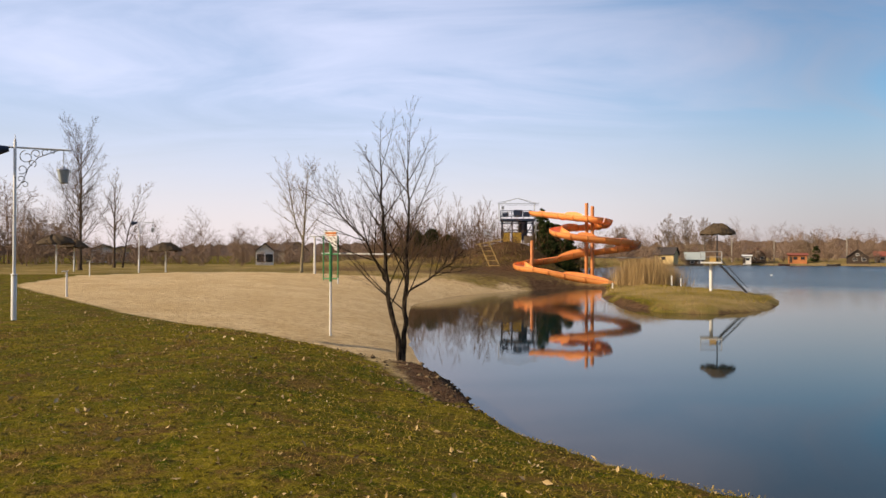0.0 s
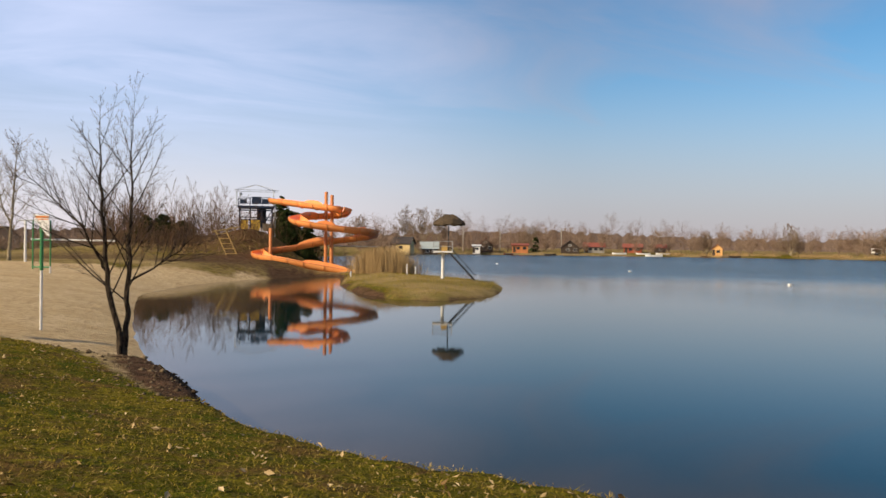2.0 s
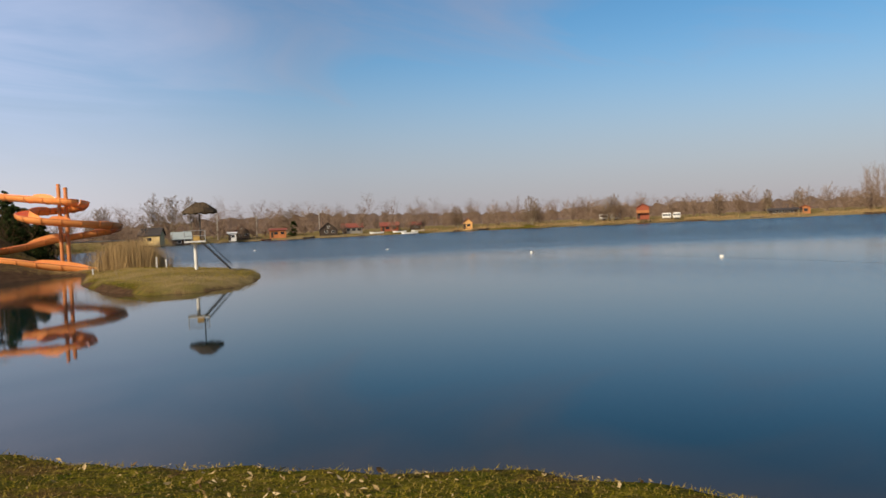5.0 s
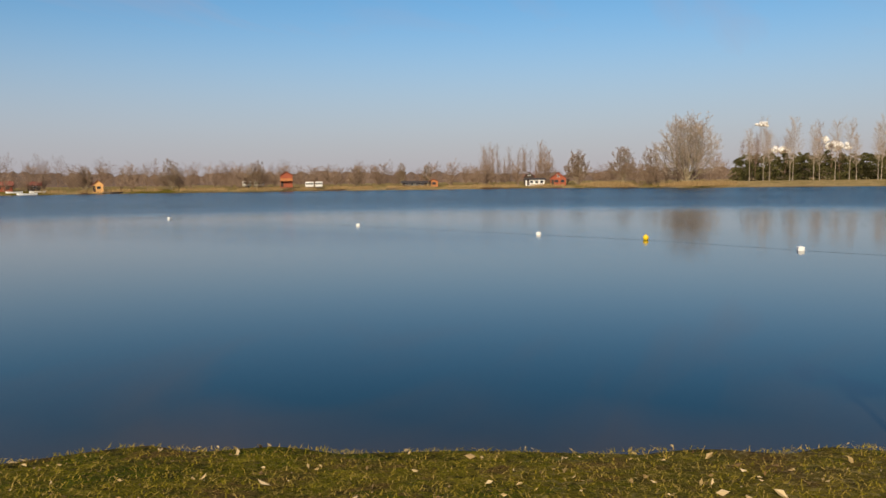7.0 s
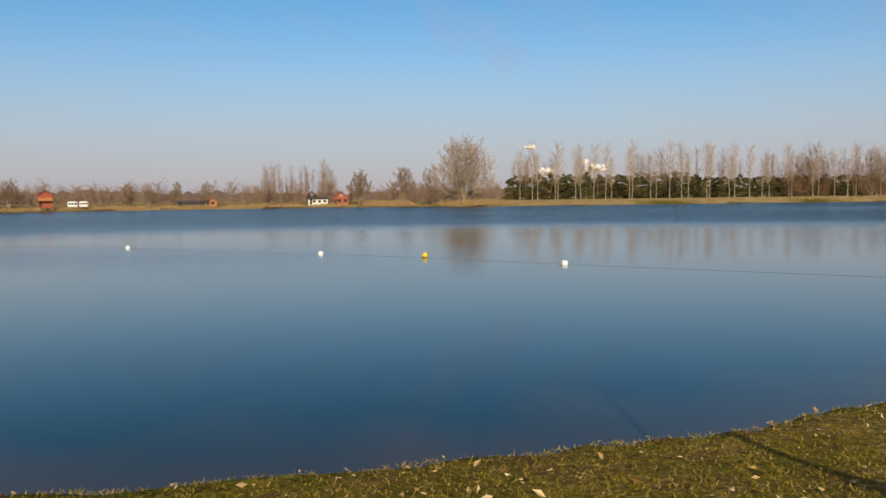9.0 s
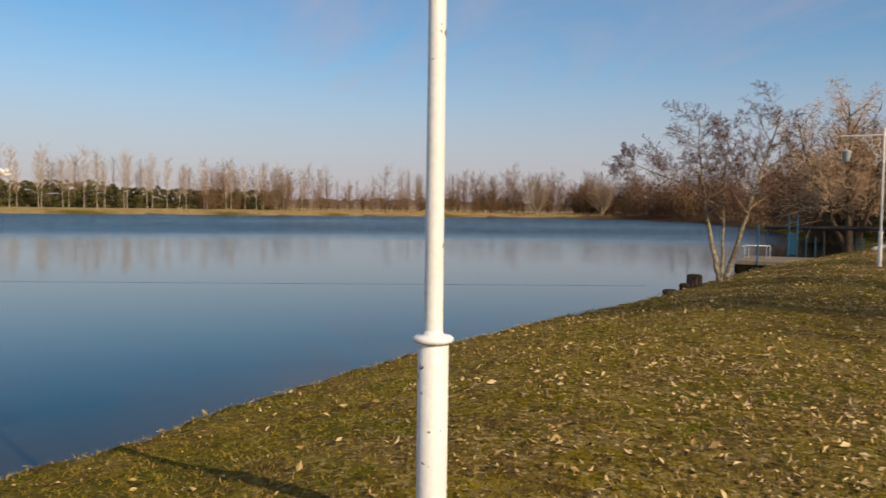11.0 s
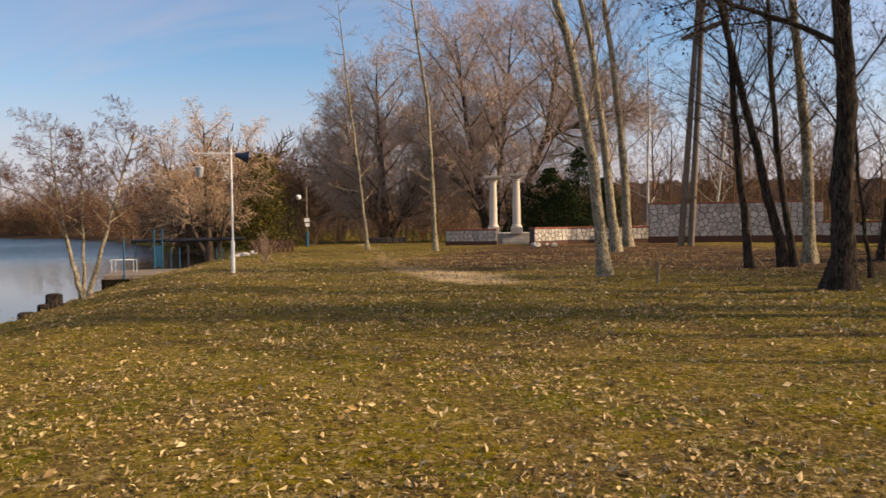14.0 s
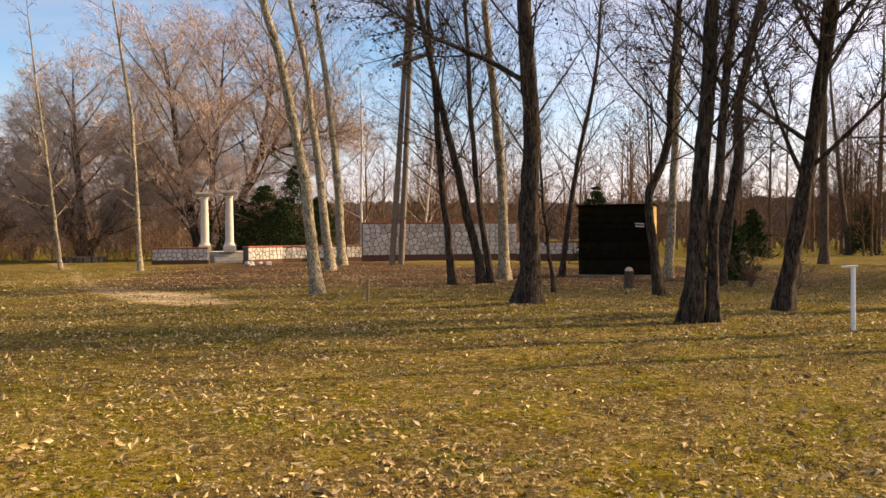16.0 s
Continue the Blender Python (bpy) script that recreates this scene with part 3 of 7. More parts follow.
NEEDLES_YOUNG = islands("young_pine_needles", [(0.058, 0.062, 0.022), (0.095, 0.090, 0.034), (0.125, 0.105, 0.044), (0.070, 0.070, 0.024)])
YEW = islands("yew_needles", [(0.010, 0.019, 0.007), (0.020, 0.032, 0.010), (0.034, 0.046, 0.014)])
NEEDLES_GOLD = islands("yellowed_thuja", [(0.045, 0.045, 0.012), (0.12, 0.095, 0.022), (0.03, 0.034, 0.010)])


def tubes(lines, sides):
    """Round limbs along (points, radii) lines, all in one pair of arrays."""
    if not lines:
        return np.zeros((0, 3)), np.zeros((0, 4), dtype=int)
    pts = np.concatenate([np.asarray(p, dtype=float) for p, _ in lines])
    rad = np.concatenate([np.asarray(r, dtype=float) for _, r in lines])
    ids = np.repeat(np.arange(len(lines)), [len(p) for p, _ in lines])
    nxt, prv = np.minimum(np.arange(len(pts)) + 1, len(pts) - 1), np.maximum(np.arange(len(pts)) - 1, 0)
    nxt = np.where(ids[nxt] == ids, nxt, np.arange(len(pts)))
    prv = np.where(ids[prv] == ids, prv, np.arange(len(pts)))
    d = pts[nxt] - pts[prv]
    d /= np.linalg.norm(d, axis=1, keepdims=True) + 1e-9
    ref = np.array([0.83, 0.55, 0.11])
    a = np.cross(d, ref)
    a /= np.linalg.norm(a, axis=1, keepdims=True) + 1e-9
    b = np.cross(d, a)
    th = np.arange(sides) * 2 * np.pi / sides
    V = pts[:, None] + rad[:, None, None] * (np.cos(th)[None, :, None] * a[:, None] + np.sin(th)[None, :, None] * b[:, None])
    k = np.nonzero(ids[:-1] == ids[1:])[0]
    j = np.arange(sides)
    q = np.stack([k[:, None] * sides + j, k[:, None] * sides + (j + 1) % sides, (k[:, None] + 1) * sides + (j + 1) % sides, (k[:, None] + 1) * sides + j], -1)
    return V.reshape(-1, 3), q.reshape(-1, 4)


def slivers(lines, seed=0):
    """Thin twigs: a flat tapering strip along each line, turned at random; triangles."""
    rng = np.random.default_rng(seed)
    one = [(p, r) for p, r in lines if len(p) == 2]
    more = [(p, r) for p, r in lines if len(p) > 2]
    V, T, off = [], [], 0
    for group in (one, more):
        if not group:
            continue
        seg = [(p[k], p[k + 1], r[k], r[k + 1]) for p, r in group for k in range(len(p) - 1)]
        a, b = np.array([g[0] for g in seg]), np.array([g[1] for g in seg])
        ra, rb = np.array([g[2] for g in seg])[:, None], np.array([g[3] for g in seg])[:, None]
        d = b - a
        ids = np.repeat(np.arange(len(group)), [len(p) - 1 for p, _ in group])
        ref = rng.normal(0, 1, (len(group), 3))[ids]
        w = np.cross(d, ref)
        w /= np.linalg.norm(w, axis=1, keepdims=True) + 1e-9
        i = off + np.arange(len(seg))[:, None]
        if group is one:
            V.append(np.stack([a - w * ra, a + w * ra, b], 1).reshape(-1, 3))
            T.append(off + np.arange(len(seg))[:, None] * 3 + [0, 1, 2])
            off += 3 * len(seg)
        else:
            V.append(np.stack([a - w * ra, a + w * ra, b + w * rb, b - w * rb], 1).reshape(-1, 3))
            k = off + np.arange(len(seg))[:, None] * 4
            T.append(np.concatenate([k + [0, 1, 2], k + [0, 2, 3]]))
            off += 4 * len(seg)
    return np.concatenate(V), np.concatenate(T)


def turn_off(d, angle, spin):
    """A direction that leaves d by an angle, spun round it."""
    x, y, z = d
    ax, ay, az = (0, 0, 1) if abs(z) < 0.9 else (1, 0, 0)
    ux, uy, uz = y * az - z * ay, z * ax - x * az, x * ay - y * ax
    n = math.sqrt(ux * ux + uy * uy + uz * uz)
    ux, uy, uz = ux / n, uy / n, uz / n
    vx, vy, vz = y * uz - z * uy, z * ux - x * uz, x * uy - y * ux
    c, s = math.cos(angle), math.sin(angle)
    e, f = math.cos(spin) * s, math.sin(spin) * s
    return (x * c + ux * e + vx * f, y * c + uy * e + vy * f, z * c + uz * e + vz * f)


def grow(rng, out, p, d, length, r, level, s):
    n = s["segs"][level]
    pts, rad = [p], [r]
    step = length / n
    for k in range(n):
        w, up = s["wob"], s["up"][level]
        d = (d[0] + rng.uniform(-w, w), d[1] + rng.uniform(-w, w), d[2] + rng.uniform(-w, w) + up)
        m = math.sqrt(d[0] ** 2 + d[1] ** 2 + d[2] ** 2)
        d = (d[0] / m, d[1] / m, d[2] / m)
        p = (p[0] + d[0] * step, p[1] + d[1] * step, p[2] + d[2] * step)
        pts.append(p)
        rad.append(max(r * (1 - s["taper"] * (k + 1) / n), s["least"]))
    out.append((level, pts, rad))
    sprout(rng, out, pts, rad, length, level, s)


def sprout(rng, out, pts, rad, length, level, s):
    if level + 1 >= s["levels"]:
        return
    count = s["kids"][level]
    spin = rng.uniform(0, 6.28)
    n = len(pts) - 1
    for c in range(count):
        t = s["start"][level] + (1 - s["start"][level]) * (c + rng.uniform(0.1, 0.9)) / count
        q = min(int(t * n), n - 1)
        u = t * n - q
        a, b = pts[q], pts[q + 1]
        here = tuple(a[i] + (b[i] - a[i]) * u for i in range(3))
        m = math.sqrt(sum((b[i] - a[i]) ** 2 for i in range(3))) or 1
        along = tuple((b[i] - a[i]) / m for i in range(3))
        spin += 2.4 + rng.uniform(-0.5, 0.5)
        way = turn_off(along, radians(s["angle"][level] * rng.uniform(0.7, 1.3)), spin)
        reach = length * s["ratio"][level] * (1 - s["short"] * t) * rng.uniform(0.6, 1.2)
        grow(rng, out, here, way, reach, max(min(rad[q] * 0.62, s["rmax"][level]), s["least"]), level + 1, s)


def spec(levels=4, segs=(12, 6, 4, 3, 2), kids=(16, 8, 6, 4), angle=(50, 45, 45, 45), ratio=(0.42, 0.45, 0.5, 0.5), up=(0.02, 0.10, 0.06, 0.04, 0.0), start=(0.3, 0.2, 0.15, 0.1),
         wob=0.07, taper=0.85, least=0.006, rmax=(0.10, 0.03, 0.012, 0.008), short=0.55):
    return dict(levels=levels, segs=segs, kids=kids, angle=angle, ratio=ratio, up=up, start=start, wob=wob, taper=taper, least=least, rmax=rmax, short=short)


def stem(tall, dia, leans, side, wob=0.03, rng=random, flare=1.5):
    """Points and radii of a trunk that leans by (height, offset) pairs towards the direction side."""
    hs, os = [h for h, _ in leans], [o for _, o in leans]
    if hs[-1] < tall:
        slope = (os[-1] - os[-2]) / max(hs[-1] - hs[-2], 0.1)
        hs, os = hs + [tall], os + [os[-1] + slope * (tall - hs[-1]) * 0.7]
    pts, rad = [], []
    n = 16
    h0 = hs[0]
    for k in range(n + 1):
        h = h0 + (tall - h0) * (k / n) ** 1.15
        o = float(np.interp(h, hs, os))
        pts.append((side[0] * o + rng.uniform(-wob, wob) * (k > 0), side[1] * o + rng.uniform(-wob, wob) * (k > 0), h - (0.15 if k == 0 and h0 == 0 else 0)))
        rad.append(dia / 2 * (1 - 0.60 * k / n - 0.30 * (k / n) ** 4) * (1 + (flare - 1) * math.exp(-h / 0.35)))
    return pts, rad


def resample(p, r, n):
    p, r = np.asarray(p, dtype=float), np.asarray(r, dtype=float)
    u = np.concatenate([[0], np.cumsum(np.linalg.norm(np.diff(p, axis=0), axis=1))])
    w = u[-1] * np.linspace(0, 1, n) ** 1.5
    return np.stack([np.interp(w, u, p[:, k]) for k in range(3)], 1), np.interp(w, u, r)


def furrow(v, counts, rad, mid, sides, depth):
    """Swellings, ridges and knots along a trunk."""
    rng = np.random.default_rng(int(sum(counts)) + int(abs(mid[0, 2]) * 10))
    off = v.reshape(-1, sides, 3) - mid[:, None]
    j = np.arange(sides)
    k = 0
    for c in counts:
        ridge = rng.normal(0, 1, sides)
        z = mid[k:k + c, 2][:, None]
        f = 0.6 * ridge[None] + 0.8 * np.sin(z * rng.uniform(1.5, 2.5) + j[None] * 1.3 + rng.uniform(0, 6)) + 0.6 * np.sin(z * rng.uniform(4, 7) - j[None] * 2.1) + rng.normal(0, 0.5, (c, sides))
        off[k:k + c] *= (1 + depth * f)[:, :, None]
        k += c
    return (mid[:, None] + off).reshape(-1, 3)


def branches_to_parts(lines, owner, bark, twig, thick=1, sides=(14, 6, 4, 3, 3), extra=None, rugged=0.0):
    v, q = [], []
    off = 0
    for lv in range(thick + 1):
        group = [(p, r) for l, p, r in lines if l == lv]
        if lv == 0 and rugged:
            group = [resample(p, r, 56) for p, r in group]
        a, b = tubes(group, sides[lv])
        if lv == 0 and rugged:
            a = furrow(a, [len(p) for p, _ in group], np.concatenate([np.asarray(r) for _, r in group]), np.concatenate([np.asarray(p) for p, _ in group]), sides[0], rugged)
        v.append(a)
        q.append(b + off)
        off += len(a)
    ob = new("trunk", fast_mesh("trunk", np.concatenate(v), np.concatenate(q), bark))
    ob.parent = owner
    last = max(l for l, _, _ in lines)
    a, b = tubes([(p, r) for l, p, r in lines if l == thick + 1 and l < last], 3)
    b = np.concatenate([b[:, [0, 1, 2]], b[:, [0, 2, 3]]])
    c, e = slivers([(p, r) for l, p, r in lines if l > thick + 1 or l == last], len(lines))
    if len(c):
        ob = new("crown", fast_mesh("crown", np.concatenate([a, c]), np.concatenate([b, e + len(a)]), twig))
        ob.parent = owner
        tagged(ob, "bare twigs of the crown")
    if extra:
        name, mat, label, size, every = extra
        rng = np.random.default_rng(5)
        tips = np.array([p[-1] for l, p, r in lines if l > thick and len(p)] + [p[len(p) // 2] for l, p, r in lines if l > thick])
        tips = tips[rng.random(len(tips)) < every]
        ob = new(name, flakes(name, tips + rng.normal(0, size, tips.shape) - [0, 0, size], size, mat, rng))
        ob.parent = owner
        tagged(ob, label)


def flakes(name, centers, size, mat, rng, flat=0.0, long=1.6):
    """Many small leaf-like pieces, one bent pair of triangles each."""
    n = len(centers)
    a = rng.normal(0, 1, (n, 3))
    a[:, 2] *= 1 - flat
    a /= np.linalg.norm(a, axis=1, keepdims=True) + 1e-9
    b = rng.normal(0, 1, (n, 3))
    b[:, 2] *= 1 - flat
    b -= a * (a * b).sum(1, keepdims=True)
    b /= np.linalg.norm(b, axis=1, keepdims=True) + 1e-9
    s = (size * rng.uniform(0.6, 1.4, n))[:, None]
    c = np.cross(a, b) * s * 0.25
    V = np.stack([centers - a * s * long / 2, centers + b * s / 2 + c, centers + a * s * long / 2, centers - b * s / 2 + c], 1).reshape(-1, 3)
    i = np.arange(n)[:, None] * 4
    return fast_mesh(name, V, np.concatenate([i + [0, 1, 2], i + [0, 2, 3]]), mat, smooth=False)


def leaning_tree(seed, az, d, dia, tall, leans, bark, twig, label, s=None, group="", extra=None, name="tree", thick=1, forks=(), flare=1.5):
    """A bare tree whose trunk leans as given, seen square from where the camera stands."""
    rng = random.Random(seed)
    x, y, z = on_ground(az, d)
    side = P(az - 90, 1.0)
    ob = thing(name, pose(x, y, z), label, "tree", group)
    s = s or spec()
    out = []
    for f_dia, f_tall, f_leans in ((dia, tall, leans), *forks):
        pts, rad = stem(f_tall, f_dia * (0.68 if bark is BARK_POPLAR else 0.76), f_leans, side, rng=rng, flare=flare)
        out.append((0, pts, rad))
        sprout(rng, out, pts, rad, f_tall, 0, s)
    branches_to_parts(out, ob, bark, twig, thick, extra=extra, rugged=0.10 if bark is BARK_DARK else 0.04)
    return ob


def template(seed, tall, s, dia=None):
    """Lines of one tree, to be repeated in a wood."""
    rng = random.Random(seed)
    out = []
    pts, rad = stem(tall, dia or tall * 0.022, [(0, 0), (tall, rng.uniform(-0.6, 0.6))], (1, 0), wob=0.08, rng=rng)
    out.append((0, pts[::2], rad[::2]))
    sprout(rng, out, pts, rad, tall, 0, s)
    a, b = tubes([(p, r) for l, p, r in out if l == 0], 5)
    b = np.concatenate([b[:, [0, 1, 2]], b[:, [0, 2, 3]]])
    c, e = slivers([(p, r) for l, p, r in out if l > 0], seed)
    return np.concatenate([a, c]), np.concatenate([b, e + len(a)])


def wood(name, label, templates, places, mat, seed=1, squash=(0.8, 1.2)):
    """Many trees as one sheet of woodland: (x, y, scale) places."""
    rng = np.random.default_rng(seed)
    V, Q, off = [], [], 0
    xs = np.array([p[0] for p in places])
    ys = np.array([p[1] for p in places])
    zs = height(xs, ys)
    for (x, y, k), z in zip(places, zs):
        v, q = templates[int(rng.integers(len(templates)))]
        a = rng.uniform(0, 6.28)
        c, s = math.cos(a) * k, math.sin(a) * k
        w = rng.uniform(*squash)
        V.append(np.stack([(v[:, 0] * c - v[:, 1] * s) * w + x, (v[:, 0] * s + v[:, 1] * c) * w + y, v[:, 2] * k + z - 0.1], 1))
        Q.append(q + off)
        off += len(v)
    ob = new(name, fast_mesh(name, np.concatenate(V), np.concatenate(Q), mat))
    return tagged(ob, label, "woodland", kind="stuff")


def conifer_points(rng, n, tall, wide, base=0.08):
    """Needle clumps along drooping whorled boughs."""
    m = max(12, n // 45)
    h = base + (1 - base) * np.sort(rng.random(m)) ** 0.85
    reach = wide / 2 * (1 - h) ** 0.7 * rng.uniform(0.6, 1.25, m) + 0.05 * wide
    a = rng.uniform(0, 6.28, m)
    k = rng.integers(0, m, n)
    u = rng.random(n) ** 0.6
    spread = reach[k] * 0.22
    x = np.cos(a[k]) * reach[k] * u + rng.normal(0, 1, n) * spread
    y = np.sin(a[k]) * reach[k] * u + rng.normal(0, 1, n) * spread
    z = h[k] * tall - 0.22 * reach[k] * u * u + rng.normal(0, 1, n) * spread * 0.4
    return np.stack([x, y, np.maximum(z, 0.05)], 1)


def conifer(seed, az, d, tall, wide, label, mat=None, n=3500, size=0.22, name="conifer", group="", base=0.08):
    rng = np.random.default_rng(seed)
    x, y, z = on_ground(az, d)
    ob = thing(name, pose(x, y, z), label, "conifer", group)
    part("trunk", rod((0, 0, -0.1), (0, 0, tall * 0.85), 0.02 * tall + 0.03, 0.02, 7), BARK_BROWN, ob)
    c = new("crown", flakes("crown", conifer_points(rng, n, tall, wide, base), size, mat or NEEDLES, rng, long=2.4))
    c.parent = ob
    return ob


DOMED = spec(short=0.2, kids=(23, 11, 9, 8), angle=(50, 46, 44, 42), ratio=(0.42, 0.50, 0.52, 0.75), up=(0, 0.05, 0.03, 0.02, 0.0), start=(0.10, 0.12, 0.1, 0.1), segs=(12, 5, 3, 1, 1), levels=5, wob=0.07, rmax=(0.080, 0.032, 0.017, 0.013), least=0.012)
SPREAD = spec(short=0.25, kids=(20, 10, 8, 8), angle=(48, 44, 42, 42), ratio=(0.38, 0.48, 0.52, 0.75), up=(0, 0.06, 0.04, 0.02, 0.0), start=(0.20, 0.15, 0.1, 0.1), segs=(12, 5, 3, 1, 1), levels=5, wob=0.07, rmax=(0.055, 0.022, 0.016, 0.014), least=0.013)
SLIM = spec(kids=(20, 7, 6), angle=(60, 50, 45), ratio=(0.22, 0.45, 0.5), up=(0, 0.04, 0.03, 0.0), start=(0.2, 0.15, 0.1), levels=4, segs=(12, 6, 4, 1), rmax=(0.03, 0.014, 0.010))
LOFTY = spec(short=0.4, kids=(25, 10, 8, 5), angle=(46, 40, 40, 40), ratio=(0.31, 0.46, 0.5, 0.6), up=(0, 0.07, 0.04, 0.02, 0.0), start=(0.26, 0.15, 0.1, 0.1), segs=(12, 5, 3, 1, 1), levels=5, wob=0.06, rmax=(0.027, 0.010, 0.0055, 0.0045), least=0.0036)

OUTER = spec(least=0.010, kids=(18, 6, 4), angle=(50, 42, 42), ratio=(0.32, 0.46, 0.5), up=(0, 0.07, 0.04, 0.02), start=(0.26, 0.15, 0.1), segs=(12, 5, 3, 1), levels=4, rmax=(0.04, 0.02, 0.016))

# ---- the grove beyond the lawn ----
GROVE = "trees of the grove"
LEAVES = ("withered_foliage", DRY_LEAF, "withered dark leaves on the twigs", 0.055, 0.03)
leaning_tree(1, -167.2, 23.3, 0.50, 15.0, [(0, 0), (3.3, -0.35), (6.4, -0.93), (7.9, -1.37)], BARK_POPLAR, TWIG, "leaning tree with sunlit grey-green bark on the lawn", LOFTY, GROVE)
leaning_tree(2, -168.0, 38.5, 0.66, 17.0, [(0, 0), (4.9, -0.5), (9.1, -1.0), (13.2, -1.9)], BARK_POPLAR, TWIG, "tall poplar with pale mossy bark by the stone wall", LOFTY, GROVE)
leaning_tree(3, -168.8, 43.5, 0.72, 18.0, [(0, 0), (5.4, -0.24), (10.3, -0.8), (15, -1.5)], BARK_POPLAR, TWIG, "tall poplar with pale mossy bark by the stone wall", LOFTY, GROVE)
leaning_tree(5, -176.5, 27.6, 0.33, 13.0, [(0, 0), (4.5, -0.44), (9.4, -0.8)], BARK_DARK, TWIG_DARK, "slender dark tree in the grove", LOFTY, GROVE)
leaning_tree(6, -178.6, 27.5, 0.40, 14.5, [(0, 0), (4.7, -1.06), (7.0, -1.6), (9.4, -2.1)], BARK_DARK, TWIG_DARK, "dark tree leaning away from its twin", LOFTY, GROVE, forks=((0.28, 14.0, [(0, 0.3), (3.6, -0.25), (10.2, -0.6)]),))
leaning_tree(7, 179.9, 30.3, 0.58, 17.0, [(0, 0), (4.0, -0.14), (7.5, -0.43), (10.2, -0.66)], BARK_POPLAR, TWIG, "straight poplar with grey-green bark", LOFTY, GROVE)
leaning_tree(8, 178.4, 19.4, 0.62, 15.0, [(0, 0), (3.7, 0.13), (7.0, -0.06)], BARK_DARK, TWIG_DARK, "thick dark tree with rugged bark and a flared foot", LOFTY, GROVE, extra=LEAVES, flare=1.9, forks=((0.17, 7.6, [(5.1, 0.05), (5.7, -0.9), (6.2, -2.1), (7.6, -4.2)]),))
leaning_tree(9, 176.6, 23.9, 0.14, 7.0, [(0, 0), (2.9, -0.31), (4.2, -0.38)], BARK_DARK, TWIG_DARK, "thin young dark tree on the lawn", SLIM, GROVE)
leaning_tree(10, 176.0, 33.0, 0.27, 14.0, [(0, 0), (3.5, 0.47), (8.0, 1.4), (11, 1.63)], BARK_DARK, TWIG_DARK, "slender dark tree that leans over the kiosk", LOFTY, GROVE)
leaning_tree(11, 169.5, 22.3, 0.31, 13.0, [(0, 0), (2.5, -0.35), (3.8, 0.2), (7.5, 0.49)], BARK_DARK, TWIG_DARK, "dark tree with a kinked trunk", LOFTY, GROVE, extra=LEAVES)
leaning_tree(12, 168.9, 31.2, 0.46, 17.0, [(0, 0), (4.9, 0.26), (10.1, 0.42)], BARK_POPLAR, TWIG, "pale poplar behind the kiosk", LOFTY, GROVE)
leaning_tree(13, 167.7, 15.6, 0.43, 13.5, [(0, 0), (2.8, 0.22), (5.6, 0.4)], BARK_DARK, TWIG_DARK, "thick dark tree with ridged bark and a second stem", LOFTY, GROVE, forks=((0.25, 12.0, [(0, 0.4), (2.2, 0.42), (4.0, 0.62)]),), extra=LEAVES, flare=1.7)
leaning_tree(14, 165.8, 27.4, 0.48, 15.0, [(0, 0), (4.3, 0.67), (5.4, 0.57), (7.9, 1.06), (8.8, 1.33)], BARK_DARK, TWIG_DARK, "dark tree with a crooked trunk", LOFTY, GROVE)
leaning_tree(15, 162.0, 18.6, 0.44, 14.0, [(0, 0), (2.4, 0.44), (3.7, 0.58), (6.2, 0.97)], BARK_DARK, TWIG_DARK, "dark tree leaning outwards at the edge of the grove", SPREAD, GROVE, extra=LEAVES)
leaning_tree(16, 159.3, 46.0, 0.60, 18.0, [(0, 0), (8.0, 0.0), (14.0, 0.1)], BARK_BROWN, TWIG, "straight brown tree on the far lawn", LOFTY, GROVE)
leaning_tree(17, 157.8, 66.0, 0.55, 16.0, [(0, 0), (4.3, -0.5), (12.1, -1.17)], BARK_BROWN, TWIG, "brown tree on the far lawn", LOFTY, GROVE)
leaning_tree(18, 156.2, 72.0, 0.6, 19.0, [(0, 0), (13.5, 0.35)], BARK_BROWN, TWIG, "straight brown tree on the far lawn", LOFTY, GROVE)
# trees past the edge of the view whose shadows fall across the lawn
for k, (az, d, dia) in enumerate(((151.0, 21.0, 0.50), (142.0, 36.0, 0.6), (137.0, 30.0, 0.55), (146.0, 27.0, 0.55), (139.0, 22.0, 0.5), (148.0, 33.0, 0.6), (131.0, 24.0, 0.5))):
    leaning_tree(30 + k, az, d, dia, 14.5, [(0, 0), (5, 0.2), (9, 0.3)], BARK_DARK, TWIG_DARK, "dark tree of the grove, outer row", OUTER, GROVE)
leaning_tree(19, -155.6, 42.0, 0.36, 16.0, [(0, 0), (7.4, -0.32), (12.6, -1.04)], BARK_POPLAR, TWIG_PALE, "slim pale tree beside the path", SLIM, GROVE)
leaning_tree(20, -150.9, 45.5, 0.28, 14.0, [(0, 0), (5.0, -0.53), (10.8, -1.2)], BARK_POPLAR, TWIG_PALE, "slim pale tree beside the path", SLIM, GROVE)
leaning_tree(21, -159.3, 60.0, 0.75, 15.0, [(0, 0), (3.0, -0.5), (8.0, -1.4), (14, -2.2)], BARK_DARK, TWIG_TAN, "old spreading tree with several heavy limbs", DOMED, GROVE,
             forks=((0.85, 14.0, [(0, 1.0), (3.7, 2.6), (7.6, 4.3), (12, 4.9)]), (0.55, 9.8, [(7.2, 4.1), (8.0, 5.4), (8.5, 7.0), (9.4, 9.0)]), (0.62, 15.5, [(0, 0.5), (4.0, 0.7), (9.0, 1.3)]), (0.50, 8.5, [(2.6, -0.4), (4.6, -2.2), (6.6, -4.0), (8.5, -5.2)])))
